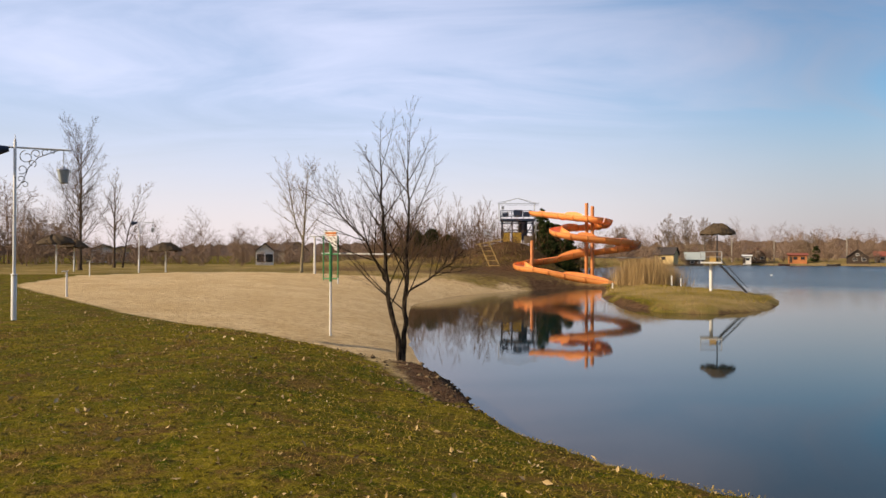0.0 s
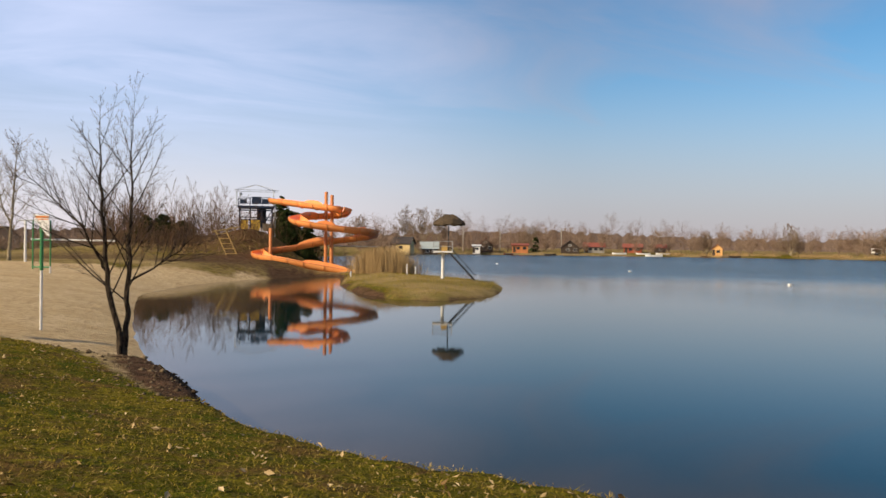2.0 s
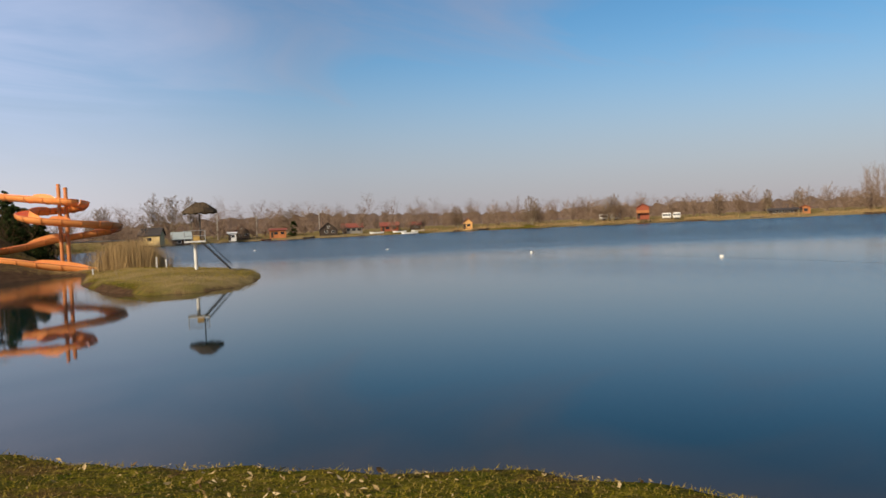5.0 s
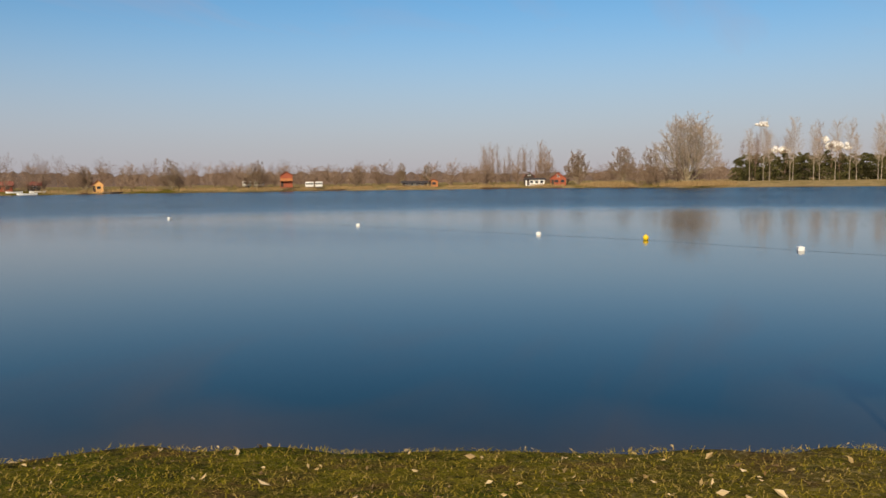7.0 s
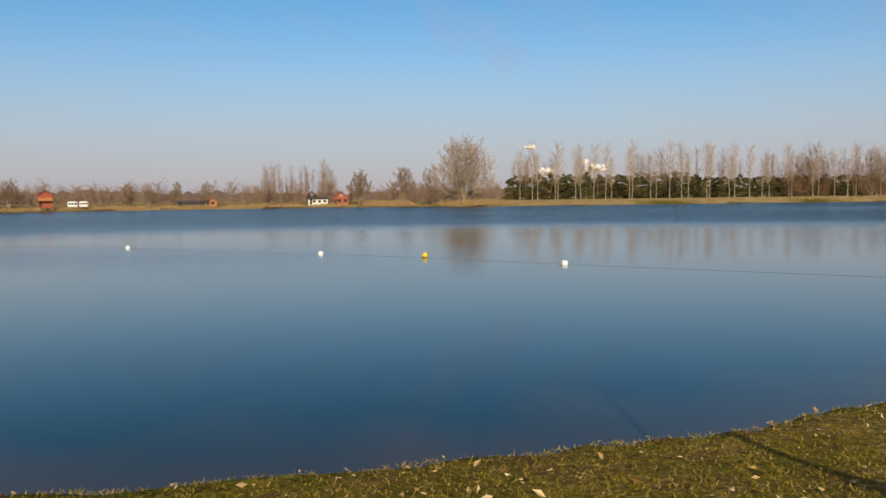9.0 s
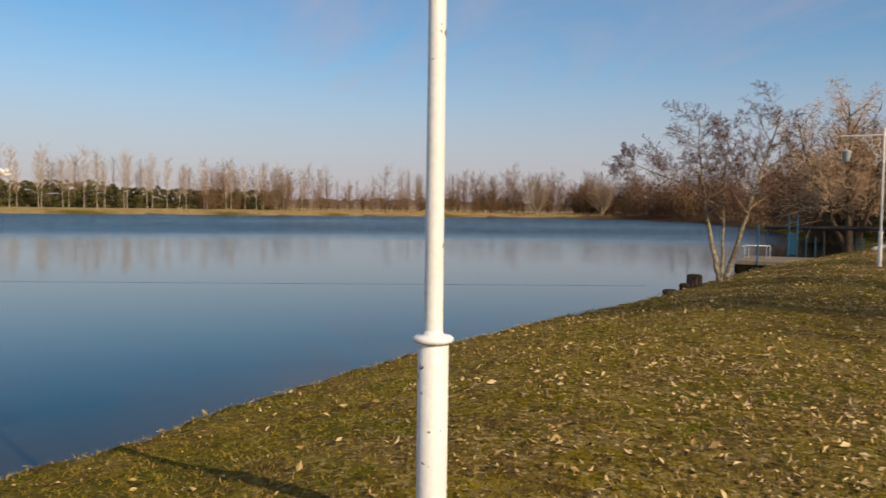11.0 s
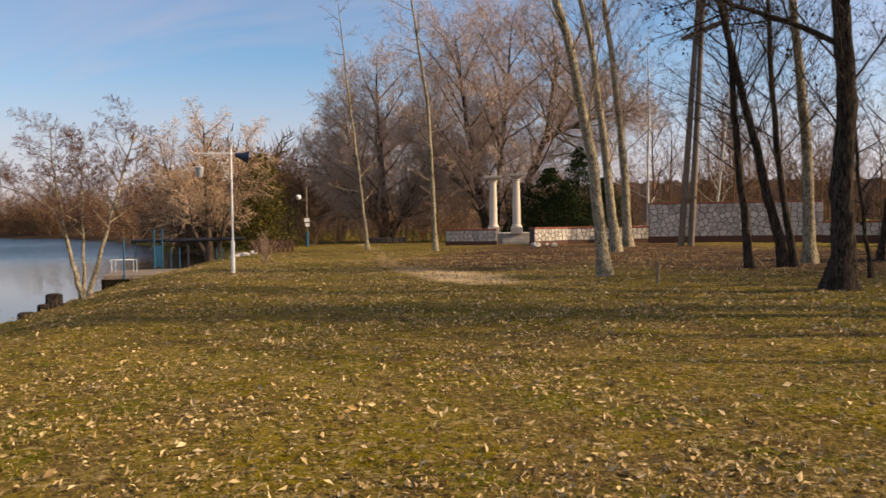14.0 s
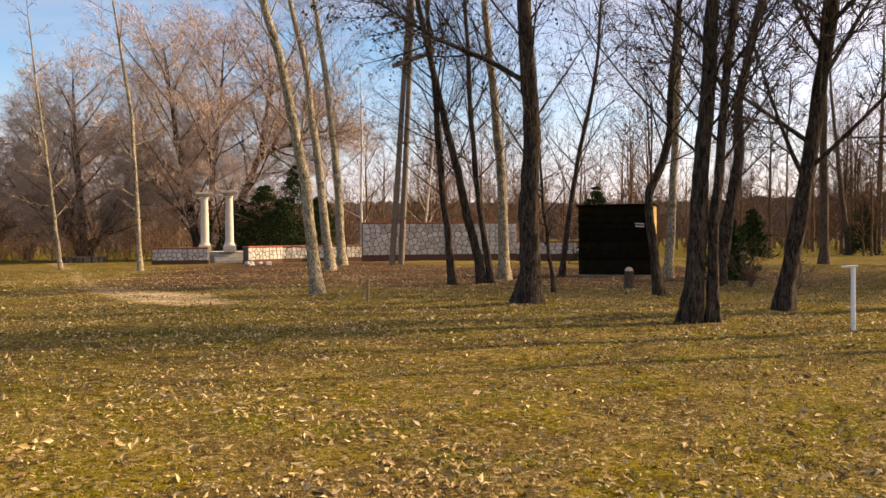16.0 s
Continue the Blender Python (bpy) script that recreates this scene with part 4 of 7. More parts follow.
leaning_tree(22, -152.2, 64.0, 0.75, 12.8, [(0, 0), (5.5, -0.33), (8.8, -0.5)], BARK_DARK, TWIG_TAN, "broad bare tree with a dense russet crown", DOMED, GROVE,
             forks=((0.5, 11.5, [(0.0, 0.2), (3, 1.6), (7, 3.6), (11, 4.6)]), (0.5, 10.0, [(0.0, -0.2), (3, -1.2), (7, -2.6), (10, -3.2)]), (0.4, 8.0, [(1.0, 0.2), (3.2, 2.6), (5.5, 5.4)]), (0.4, 7.0, [(1.0, -0.2), (3.0, -2.2), (5.0, -4.2)])))
leaning_tree(23, -148.9, 72.0, 0.6, 9.0, [(0, 0), (6, 0.2)], BARK_BROWN, TWIG_TAN, "broad bare tree with a dense russet crown", DOMED, GROVE, forks=((0.4, 9, [(0.5, 0.1), (3, 1.6), (6, 3.4)]),))
leaning_tree(24, -170.1, 54.0, 0.26, 13.0, [(0, 0), (7.7, 0.13), (11.9, 0.09)], BARK_BIRCH, TWIG_PALE, "white birch behind the stone wall", SLIM, GROVE)
leaning_tree(25, -174.6, 58.0, 0.28, 11.0, [(0, 0), (2.5, 0.0), (5.2, 0.35)], BARK_BIRCH, TWIG_PALE, "white birch behind the stone wall", SLIM, GROVE)

# ---- shore trees ----
ALDER = spec(kids=(18, 9, 7, 4), angle=(60, 44, 42, 42), ratio=(0.40, 0.56, 0.62, 0.8), up=(0, 0.05, 0.03, 0.02, 0.0), start=(0.44, 0.15, 0.1, 0.1), levels=5, segs=(12, 6, 3, 2, 1), wob=0.07, rmax=(0.026, 0.010, 0.006, 0.005), least=0.0042)
leaning_tree(40, -132.6, 24.2, 0.19, 4.55, [(0, -0.05), (1.9, -0.45), (3.9, -0.69), (5.2, -0.77)], BARK_POPLAR, TWIG_RUSSET, "three-stemmed alder with catkins leaning over the water", ALDER,
             forks=((0.14, 4.1, [(0, 0.0), (1.7, 0.0), (3.9, 0.05)]), (0.19, 4.75, [(0, 0.1), (2.6, 0.85), (4.0, 1.25), (5.5, 1.7)]), (0.07, 3.5, [(2.3, -0.5), (2.75, -1.2), (3.1, -2.1), (3.5, -2.9)])), extra=("catkin_cover", CATKIN, "dark red catkins and cones", 0.013, 0.35))
WEEPING = spec(kids=(18, 13, 14), angle=(48, 44, 44), ratio=(0.46, 0.58, 0.80), up=(0, 0.08, -0.02, -0.20), start=(0.22, 0.15, 0.1), levels=4, wob=0.08, rmax=(0.06, 0.018, 0.008), least=0.0065, segs=(12, 6, 5, 4, 2))
leaning_tree(41, -140.3, 47.0, 0.5, 7.6, [(0, 0), (2.3, -0.1), (5.6, -0.2)], BARK_BROWN, TWIG_GOLD, "golden weeping willow on the bank", WEEPING, forks=((0.35, 6.9, [(0, 0.2), (2.3, 0.9), (5.6, 1.9)]), (0.32, 6.4, [(0, -0.1), (2.3, -1.2), (5.0, -2.2)])))
BEACHTREE = spec(kids=(17, 9, 6, 3), angle=(37, 30, 30, 32), ratio=(0.54, 0.46, 0.46, 0.5), up=(0, 0.05, 0.04, 0.03, 0.02), start=(0.30, 0.15, 0.12, 0.1), levels=5, segs=(12, 7, 4, 2, 1), wob=0.022, rmax=(0.014, 0.0055, 0.0032, 0.0024), least=0.0019)
leaning_tree(42, 2.82, 16.9, 0.165, 4.25, [(0, 0), (1.4, -0.26), (2.5, -0.38), (4.6, -0.48)], BARK_DARK, TWIG, "twin-stemmed bare tree at the tip of the bank", BEACHTREE, thick=1,
             forks=((0.14, 4.2, [(0, 0.03), (0.5, 0.06), (1.9, 0.10), (4.6, 0.12)]), (0.07, 3.5, [(1.55, -0.27), (2.45, -0.7), (3.4, -1.65)]), (0.055, 2.4, [(1.45, 0.08), (1.6, 0.35), (2.0, 0.95)])), flare=1.25)
leaning_tree(43, 23.9, 78.0, 0.40, 11.2, [(0, 0), (9.1, 0.03), (14.4, 0.13)], BARK_BROWN, TWIG, "tall bare poplar on the meadow", spec(short=0.4, kids=(34, 10, 8, 4), segs=(12, 6, 3, 1, 1), levels=5, angle=(42, 34, 36, 36), ratio=(0.40, 0.45, 0.5, 0.6), up=(0, 0.10, 0.05, 0.03, 0), start=(0.2, 0.12, 0.1, 0.1), wob=0.03, rmax=(0.04, 0.018, 0.012, 0.010), least=0.0075), "trees on the meadow")
leaning_tree(44, 21.9, 92.0, 0.34, 9.0, [(0, 0), (8.7, 0.05)], BARK_BROWN, TWIG_PALE, "slender bare tree on the meadow", spec(kids=(22, 8, 7), segs=(12, 6, 3, 1), angle=(40, 40, 40), ratio=(0.40, 0.42, 0.5), rmax=(0.05, 0.022, 0.016), least=0.010), "trees on the meadow", forks=((0.2, 8.0, [(0, 0.8), (4, 1.4), (9, 3.2)]),))
leaning_tree(45, 9.8, 66.0, 0.34, 8.4, [(0, 0), (3.7, 0.2), (9.0, 0.52)], BARK_POPLAR, TWIG_PALE, "pale slender tree behind the beach", spec(kids=(20, 8, 7), segs=(12, 6, 3, 1), angle=(44, 40, 40), ratio=(0.42, 0.42, 0.5), up=(0, 0.08, 0.06, 0.03), start=(0.25, 0.15, 0.1), rmax=(0.03, 0.014, 0.010), least=0.007), "trees on the meadow", forks=((0.18, 8.0, [(2.5, 0.1), (4, -0.5), (9, -1.4)]),))

# ---- woods ----
BROWNWOOD = material("winter_woodland", (0.235, 0.145, 0.082), 0.95, (0.060, 0.036, 0.021), 0.05, 0, fine=0.6, spec=0.1)
# far twigs, lightened so that the distance haze sits in their colour
HAZEWOOD = material("haze_pale_shrubs", (0.32, 0.23, 0.165), 0.95, (0.17, 0.118, 0.085), 0.05, 0, fine=0.6, spec=0.1)
GREYWOOD = material("hazel_grey_woodland", (0.27, 0.175, 0.120), 0.95, (0.14, 0.098, 0.068), 0.03, 0, fine=0.4, spec=0.1)
# the ridge's base colour is raised to stand for haze
RIDGE = material("hazy_wooded_ridge", (0.175, 0.128, 0.104), 0.95, (0.075, 0.056, 0.047), 0.03, 0, fine=0.30, spec=0.0)
rnd = random.Random(77)
MID = [template(200 + k, (11 + k) * 0.9, spec(kids=(18, 8, 6), segs=(6, 3, 1, 1), levels=4, angle=(44, 42, 42), ratio=(0.40, 0.46, 0.55), start=(0.2, 0.15, 0.1), short=0.35, wob=0.06, least=0.016, rmax=(0.05, 0.025, 0.018))) for k in range(5)]
BUSH = [template(220 + k, 4.0 + k * 0.6, spec(kids=(15, 10), segs=(5, 3, 1), levels=3, angle=(45, 40), ratio=(0.6, 0.5), start=(0.02, 0.2), least=0.014, rmax=(0.04, 0.02), up=(0, 0.12, 0.05)), dia=0.08) for k in range(4)]
FARTREE = [template(240 + k, (10 + 1.5 * k) * 0.78, spec(kids=(15, 9, 3), segs=(4, 1, 1, 1), levels=4, angle=(40, 45, 45), ratio=(0.52, 0.5, 0.5), start=(0.12, 0.1, 0.1), least=0.042, rmax=(0.09, 0.06, 0.045), wob=0.10, short=0.2, up=(0, 0.10, 0.05, 0.02))) for k in range(5)]
FARSLIM = [template(260 + k, 13 + k, spec(kids=(30, 10), segs=(4, 1, 1), levels=3, angle=(32, 36), ratio=(0.32, 0.5), start=(0.34, 0.15), short=0.4, least=0.032, rmax=(0.05, 0.04), up=(0, 0.12, 0.05)), dia=0.26) for k in range(4)]
FARBUSH = [template(280 + k, (5.0 + k) * 0.8, spec(kids=(26, 14), segs=(4, 1, 1), levels=3, angle=(45, 42), ratio=(0.75, 0.5), start=(0.02, 0.1), short=0.3, least=0.05, rmax=(0.07, 0.055), up=(0, 0.10, 0.05)), dia=0.12) for k in range(4)]
places, behind = [], []
for k in range(170):
    az = rnd.uniform(-208, -143)
    d = rnd.uniform(62, 120) if az < -170 else rnd.uniform(84, 125)
    x, y = P(az, d)
    (places if az < -170 else behind).append((x, y, rnd.uniform(0.6, 1.05) * (1.0 if az < -170 else 0.62)))
for k in range(8):
    places.append((rnd.uniform(-46, -26), rnd.uniform(-66, -48), rnd.uniform(0.8, 1.0)))
for k in range(30):
    places.append((*P(rnd.uniform(-207, -174), rnd.uniform(64, 95)), rnd.uniform(0.7, 1.1)))
wood("woodland", "bare brown woodland behind the grove", MID, places, BROWNWOOD, 3)
wood("woodland", "bare grey-brown woodland behind the columns", MID, behind, GREYWOOD, 15)
# added out of view on the sun's side, to cast shade over the grove
places = [(*P(rnd.uniform(134, 153.5), rnd.uniform(34, 60)), rnd.uniform(0.9, 1.3)) for k in range(30)]
wood("outer_grove", "unseen bare trees added to shade the grove", MID, places, BROWNWOOD, 13)
places = []
for k in range(270):
    az = rnd.uniform(-208, -141)
    d = rnd.uniform(64, 120)
    places.append((*P(az, d), rnd.uniform(0.5, 1.1)))
for k in range(110):
    places.append((*P(rnd.uniform(-158, -143), rnd.uniform(57, 72)), rnd.uniform(0.35, 0.65)))
wood("undergrowth", "bare brown shrubs under the wood", BUSH, places, BROWNWOOD, 4)
places = []
for k in range(170):
    az = rnd.uniform(-208, -138)
    places.append((*P(az, rnd.uniform(105, 150)), rnd.uniform(0.6, 1.15)))
wood("deep_wood", "dense brown wood far behind the grove", FARBUSH + FARTREE[:2], places, BROWNWOOD, 14)
# the wooded end of the lake, behind the willow
places = []
for k in range(320):
    az = rnd.uniform(-147, -123)
    shore = float(np.interp(az, [-146, -138.2, -137.6, -136, -134, -131, -126, -124], [66, 78, 98, 132, 190, 250, 305, 312]))
    d = shore + 3 + rnd.random() ** 1.5 * 50
    places.append((*P(az, d), rnd.uniform(0.7, 1.35) * float(np.interp(d, [60, 250], [0.95, 1.2]))))
wood("lakeside_wood", "dense bare wood at the end of the lake", FARBUSH + FARBUSH + BUSH + MID[:1], places, BROWNWOOD, 5)
# the far shore
FAR_SHORE = ([-14, -20, -28, -36, -48, -59, -67, -77, -84, -98, -110, -120, -127], [240, 285, 288, 298, 288, 284, 288, 254, 250, 266, 290, 304, 300])


def shore_at(az):
    return float(np.interp(-az, [-a for a in FAR_SHORE[0]], FAR_SHORE[1]))


places = []
for k in range(270):
    az = rnd.uniform(-76, -9)
    places.append((*P(az, shore_at(az) + 35 + rnd.random() * 50), rnd.uniform(0.6, 1.0) * float(np.interp(az, [-60, -44, -36, -30], [0.55, 0.75, 0.9, 1.0]))))
wood("far_wood", "bare woods beyond the far shore", FARTREE, places, GREYWOOD, 6)
places = []
for k in range(280):
    az = rnd.uniform(-79, -10)
    places.append((*P(az, shore_at(az) + 5 + rnd.random() ** 1.4 * 60), rnd.uniform(0.5, 1.15)))
wood("far_shrubs", "bare shrubs on the far shore", FARBUSH, places, HAZEWOOD, 7)
places = []
for k in range(120):
    az = rnd.uniform(-126, -79)
    places.append((*P(az, shore_at(az) + 50 + rnd.random() * 60), rnd.uniform(0.80, 1.20)))
wood("poplar_rows", "rows of slim bare poplars on the far shore", FARSLIM, places, GREYWOOD, 8)
places = []
for k in range(36):
    az = rnd.uniform(-67.2, -62.4)
    places.append((*P(az, shore_at(az) + 16 + rnd.random() * 40), rnd.uniform(0.55, 1.0)))
wood("poplar_clump", "clump of slim bare poplars on the far shore", FARSLIM, places, HAZEWOOD, 18)
places = []
for k in range(190):
    az = rnd.uniform(-128, -97)
    places.append((*P(az, shore_at(az) + 10 + rnd.random() * 60), rnd.uniform(0.5, 1.1)))
for k in range(130):
    az = rnd.uniform(-134, -116)
    places.append((*P(az, shore_at(max(az, -126)) - max(0, -126 - az) * 8 + 14 + rnd.random() * 50), rnd.uniform(0.85, 1.25)))
wood("far_thicket", "brown thicket on the far shore", FARBUSH + FARTREE, places, BROWNWOOD, 9)
# the wood on the near side, left of the beach
places = []
for k in range(150):
    az = rnd.uniform(-1, 38)
    places.append((*P(az, rnd.uniform(122, 185)), rnd.uniform(0.55, 0.95) * (0.95 if az > 24 else 0.55)))
wood("meadow_wood", "bare wood at the edge of the meadow", FARTREE, places, GREYWOOD, 10)
places = []
for k in range(150):
    az = rnd.uniform(4, 38)
    places.append((*P(az, rnd.uniform(100, 150)), rnd.uniform(0.5, 1.0) * (1.0 if az > 24 else 0.42)))
wood("meadow_shrubs", "bare shrubs at the edge of the meadow", FARBUSH, places, HAZEWOOD, 11)
places = []
for k in range(80):
    az = rnd.uniform(-9, 5)
    places.append((*P(az, rnd.uniform(92, 108)), rnd.uniform(0.45, 0.95)))
for k in range(60):
    places.append((*P(rnd.uniform(-3.8, 4.5), rnd.uniform(90, 102)), rnd.uniform(0.8, 1.25)))
for k in range(110):
    places.append((*P(rnd.uniform(-6.5, 3), rnd.uniform(80, 93)), rnd.uniform(0.2, 0.6)))
for k in range(90):
    places.append((*P(rnd.uniform(-7.0, 2.5), rnd.uniform(78, 90)), rnd.uniform(0.12, 0.38)))
for k in range(70):
    places.append((*P(rnd.uniform(-12.0, -6.0), rnd.uniform(84, 100)), rnd.uniform(0.45, 0.85)))
wood("hill_shrubs", "bare shrubs round the slide's hill", BUSH, places, BROWNWOOD, 12)


def far_tree(seed, az, tall, wide, label, back=14, group="trees on the far shore", mat=None, dense=1.0, twig=None, stems=7, low=0.22):
    """A bare tree of several limbs that fan out from one foot into a rounded crown."""
    d = shore_at(az) + back
    rng = random.Random(seed)
    x, y, z = on_ground(az, d)
    ob = thing("tree", pose(x, y, z), label, "tree", group)
    s = spec(kids=(13, 8, int(7 * dense)), segs=(8, 3, 1, 1), angle=(32, 36, 40), ratio=(wide / tall * 0.34, 0.50, 0.55), start=(low, 0.15, 0.1), short=0.35, wob=0.05, least=0.036, rmax=(0.12, 0.06, 0.045), up=(0, 0.08, 0.05, 0.0))
    out = []
    for k in range(stems):
        u = 2 * k / (stems - 1) - 1
        o = u * wide * 0.36
        high = tall * (0.52 + 0.36 * math.sqrt(max(0.0, 1 - u * u))) * rng.uniform(0.93, 1.05)
        pts, rad = stem(high, tall * 0.018, [(0, 0), (high * 0.25, o * (0.40 if low < 0.3 else 0.12)), (high * 0.6, o * (0.85 if low < 0.3 else 0.6)), (high, o)], P(az - 90 + 50 * math.sin(k * 2.4), 1), rng=rng)
        out.append((0, pts[::2], rad[::2]))
        sprout(rng, out, pts, rad, tall, 0, s)
    branches_to_parts(out, ob, mat or BARK_POPLAR, twig or TWIG_PALE, 1, sides=(6, 4, 3, 3, 3))
    return ob


far_tree(1, -76.2, 20.5, 22, "huge many-limbed bare poplar by the water", 12, dense=2.0, twig=TWIG_ASH, stems=13)
far_tree(2, -68.9, 11.5, 10, "round bare tree beside a red cabin", 12, dense=1.6, stems=9)
far_tree(3, -72.0, 13.0, 10, "bare tree on the far shore", 14, dense=1.6, stems=9)
far_tree(4, -73.8, 12.5, 9, "bare tree on the far shore", 16)
far_tree(5, -102.4, 16.0, 9, "round bare tree standing over the thicket", 30)
far_tree(6, -120.5, 15.5, 13, "broad bare tree at the water", 8)
far_tree(7, -125.0, 15.5, 12, "broad bare tree at the water", 6)
far_tree(8, -41.2, 10.0, 9, "round bare willow on the reedy shore", 8)
far_tree(9, -46.7, 9.5, 9, "round bare willow on the reedy shore", 10)
far_tree(10, -53.6, 8.0, 6, "small bare tree on the far shore", 12)
far_tree(11, -56.7, 8.5, 5, "bare tree near a long shelter", 22)
far_tree(12, -58.5, 8.5, 5, "bare tree near a long shelter", 22)
far_tree(13, -15.4, 15.5, 9, "bare tree with a tall clear trunk behind the cottages", 30, stems=6, low=0.45)
far_tree(14, -16.6, 16.0, 9, "bare tree with a tall clear trunk behind the cottages", 32, stems=6, low=0.45)
far_tree(15, -17.8, 15.5, 9, "bare tree with a tall clear trunk behind the cottages", 30, stems=6, low=0.45)
far_tree(16, -12.2, 11.5, 8, "bare tree behind the slide", 30)
far_tree(17, -24.2, 9.5, 9, "bare tree behind the cottages", 26)
far_tree(18, -36.0, 8.5, 7, "bare tree beside a yellow cottage", 8)

def row_poplar(seed, az, tall):
    """One of a row of slim poplars with a bare pale trunk."""
    rng = random.Random(seed)
    x, y, z = on_ground(az, shore_at(az) + rng.uniform(26, 34))
    ob = thing("poplar", pose(x, y, z), "slim bare poplar with a pale trunk before the pines", "tree", "row of poplars")
    pts, rad = stem(tall, 0.24, [(0, 0), (tall, rng.uniform(-0.5, 0.5))], P(az - 90, 1), rng=rng)
    out = [(0, pts[::2], rad[::2])]
    sprout(rng, out, pts, rad, tall, 0, spec(kids=(30, 9, 5), segs=(8, 2, 1, 1), angle=(36, 38, 40), ratio=(0.27, 0.5, 0.5), up=(0, 0.10, 0.05, 0.02), start=(0.36, 0.15, 0.1), short=0.35, least=0.027, rmax=(0.045, 0.03, 0.028)))
    branches_to_parts(out, ob, BARK_ASH, TWIG_ASH, 0, sides=(6, 4, 3, 3, 3))


for k in range(34):
    row_poplar(600 + k, -80.1 - 0.72 * k - 0.28 * math.sin(k * 2.7), 15.5 + 2.5 * math.sin(k * 1.9) - (2.0 if k > 20 else 0))

# ---- distant wooded ridge ----
def ridge():
    az = np.arange(-215, 75, 0.15)
    rng = np.random.default_rng(3)
    d = 1050.0
    crest = 13 + 8.0 * np.exp(-((az + 27) / 14) ** 2) + 2.0 * np.sin(az * 0.21) + 3.0 * np.exp(-((az - 12) / 12) ** 2) + 36.0 * smooth(-138, -160, az)
    crest = crest + np.convolve(rng.uniform(-4.0, 4.0, len(az)), [0.25, 0.5, 0.25], "same")
    x, y = -np.sin(np.radians(az)) * d, np.cos(np.radians(az)) * d
    V = np.concatenate([np.stack([x, y, 0 * x - 2], 1), np.stack([x * 1.01, y * 1.01, crest], 1), np.stack([x * 1.06, y * 1.06, crest - 1], 1), np.stack([x * 1.2, y * 1.2, 0 * x - 2], 1)])
    n = len(az)
    i = np.arange(n - 1)
    Q = np.concatenate([np.stack([r * n + i, r * n + i + 1, (r + 1) * n + i + 1, (r + 1) * n + i], 1) for r in range(3)])
    return tagged(new("backdrop", fast_mesh("backdrop", V, Q, RIDGE)), "low wooded ridge in the distance", "hills", kind="structure")


ridge()

# ---- conifers ----
conifer(1, -143.6, 53.0, 6.0, 5.0, "dark green thuja with a yellowed side", NEEDLES_GOLD, 14000, 0.075, "thuja", base=0.02)
for k, (az, d, tall, wide) in enumerate(((-163.6, 56, 5.0, 4.4), (-165.6, 57, 6.4, 4.6), (-162.0, 58, 4.2, 4.2), (-167.3, 58, 4.4, 3.8), (-164.7, 55, 4.0, 4.0))):
    conifer(10 + k, az, d, tall, wide, "dark green yew bush behind the columns", YEW, 8000, 0.065, "yew", "yews behind the wall", 0.02)
for k, (az, d, tall, wide) in enumerate(((173.6, 46, 4.2, 2.6), (165.1, 31, 2.2, 1.8), (163.5, 52, 3.0, 2.2), (157.0, 66, 3.6, 2.6))):
    conifer(20 + k, az, d, tall, wide, "young spruce in the grove", None, 4500, 0.075, "spruce", "spruces of the grove", 0.04)
for k, (az, d, tall, wide) in enumerate(((1.9, 92, 3.4, 4.2), (0.8, 94, 3.9, 4.6), (-0.4, 95, 3.4, 4.2), (-6.9, 92, 8.0, 3.6), (-7.9, 89, 6.0, 4.6), (-8.7, 86, 4.2, 3.6), (-7.3, 87, 5.0, 4.0))):
    conifer(30 + k, az, d, tall, wide, "dark pine on the slide's hill", None, 5500, 0.12, "pine", "pines on the hill", 0.05)
conifer(40, -24.6, 300, 5.0, 3.6, "small dark conifer between cottages", None, 900, 0.45, "spruce")


def plantation():
    rng = np.random.default_rng(9)
    c = []
    for k in range(165):
        az = -79.4 - 23.4 * ((k * 0.618034) % 1.0)
        d = shore_at(az) + 42 + rng.uniform(0, 40)
        x, y = P(az, d)
        tall = rng.uniform(8.2, 9.8) * (0.82 if az < -92 else 1.0)
        c.append(conifer_points(rng, 360, tall, tall * 0.85, 0.03) + [x, y, zg(x, y)])
    return tagged(new("pine_plantation", flakes("pine_plantation", np.concatenate(c), 0.42, NEEDLES_YOUNG, rng, long=2.2)), "dense plantation of dark green pines", "woodland", kind="stuff")


plantation()

# ---- lawn: blades, tufts and fallen leaves ----
BLADE = islands("grass_blades", [(0.13, 0.115, 0.006), (0.20, 0.158, 0.010), (0.29, 0.205, 0.036), (0.165, 0.135, 0.008), (0.34, 0.24, 0.070), (0.23, 0.158, 0.038)])
FALLEN = islands("fallen_leaves", [(0.34, 0.24, 0.10), (0.50, 0.37, 0.185), (0.15, 0.082, 0.028), (0.60, 0.465, 0.26), (0.36, 0.245, 0.095), (0.12, 0.075, 0.03)], 0.7)


def lawn_places(rng, n, near, far, power=1.6):
    """Places on the grass, thinning out with distance."""
    d = near + (far - near) * rng.random(n) ** power
    a = rng.uniform(0, 2 * np.pi, n)
    x, y = -np.sin(a) * d, np.cos(a) * d
    ok = (-signed(LAKE, x, y) > 0.25) & (signed(BEACH, x, y) < -0.2) & (signed(BARE, x, y) < 0)
    az = np.degrees(np.arctan2(-x, y))
    ok &= (az < 40) | (az > 140)
    return x[ok], y[ok], d[ok], az[ok]


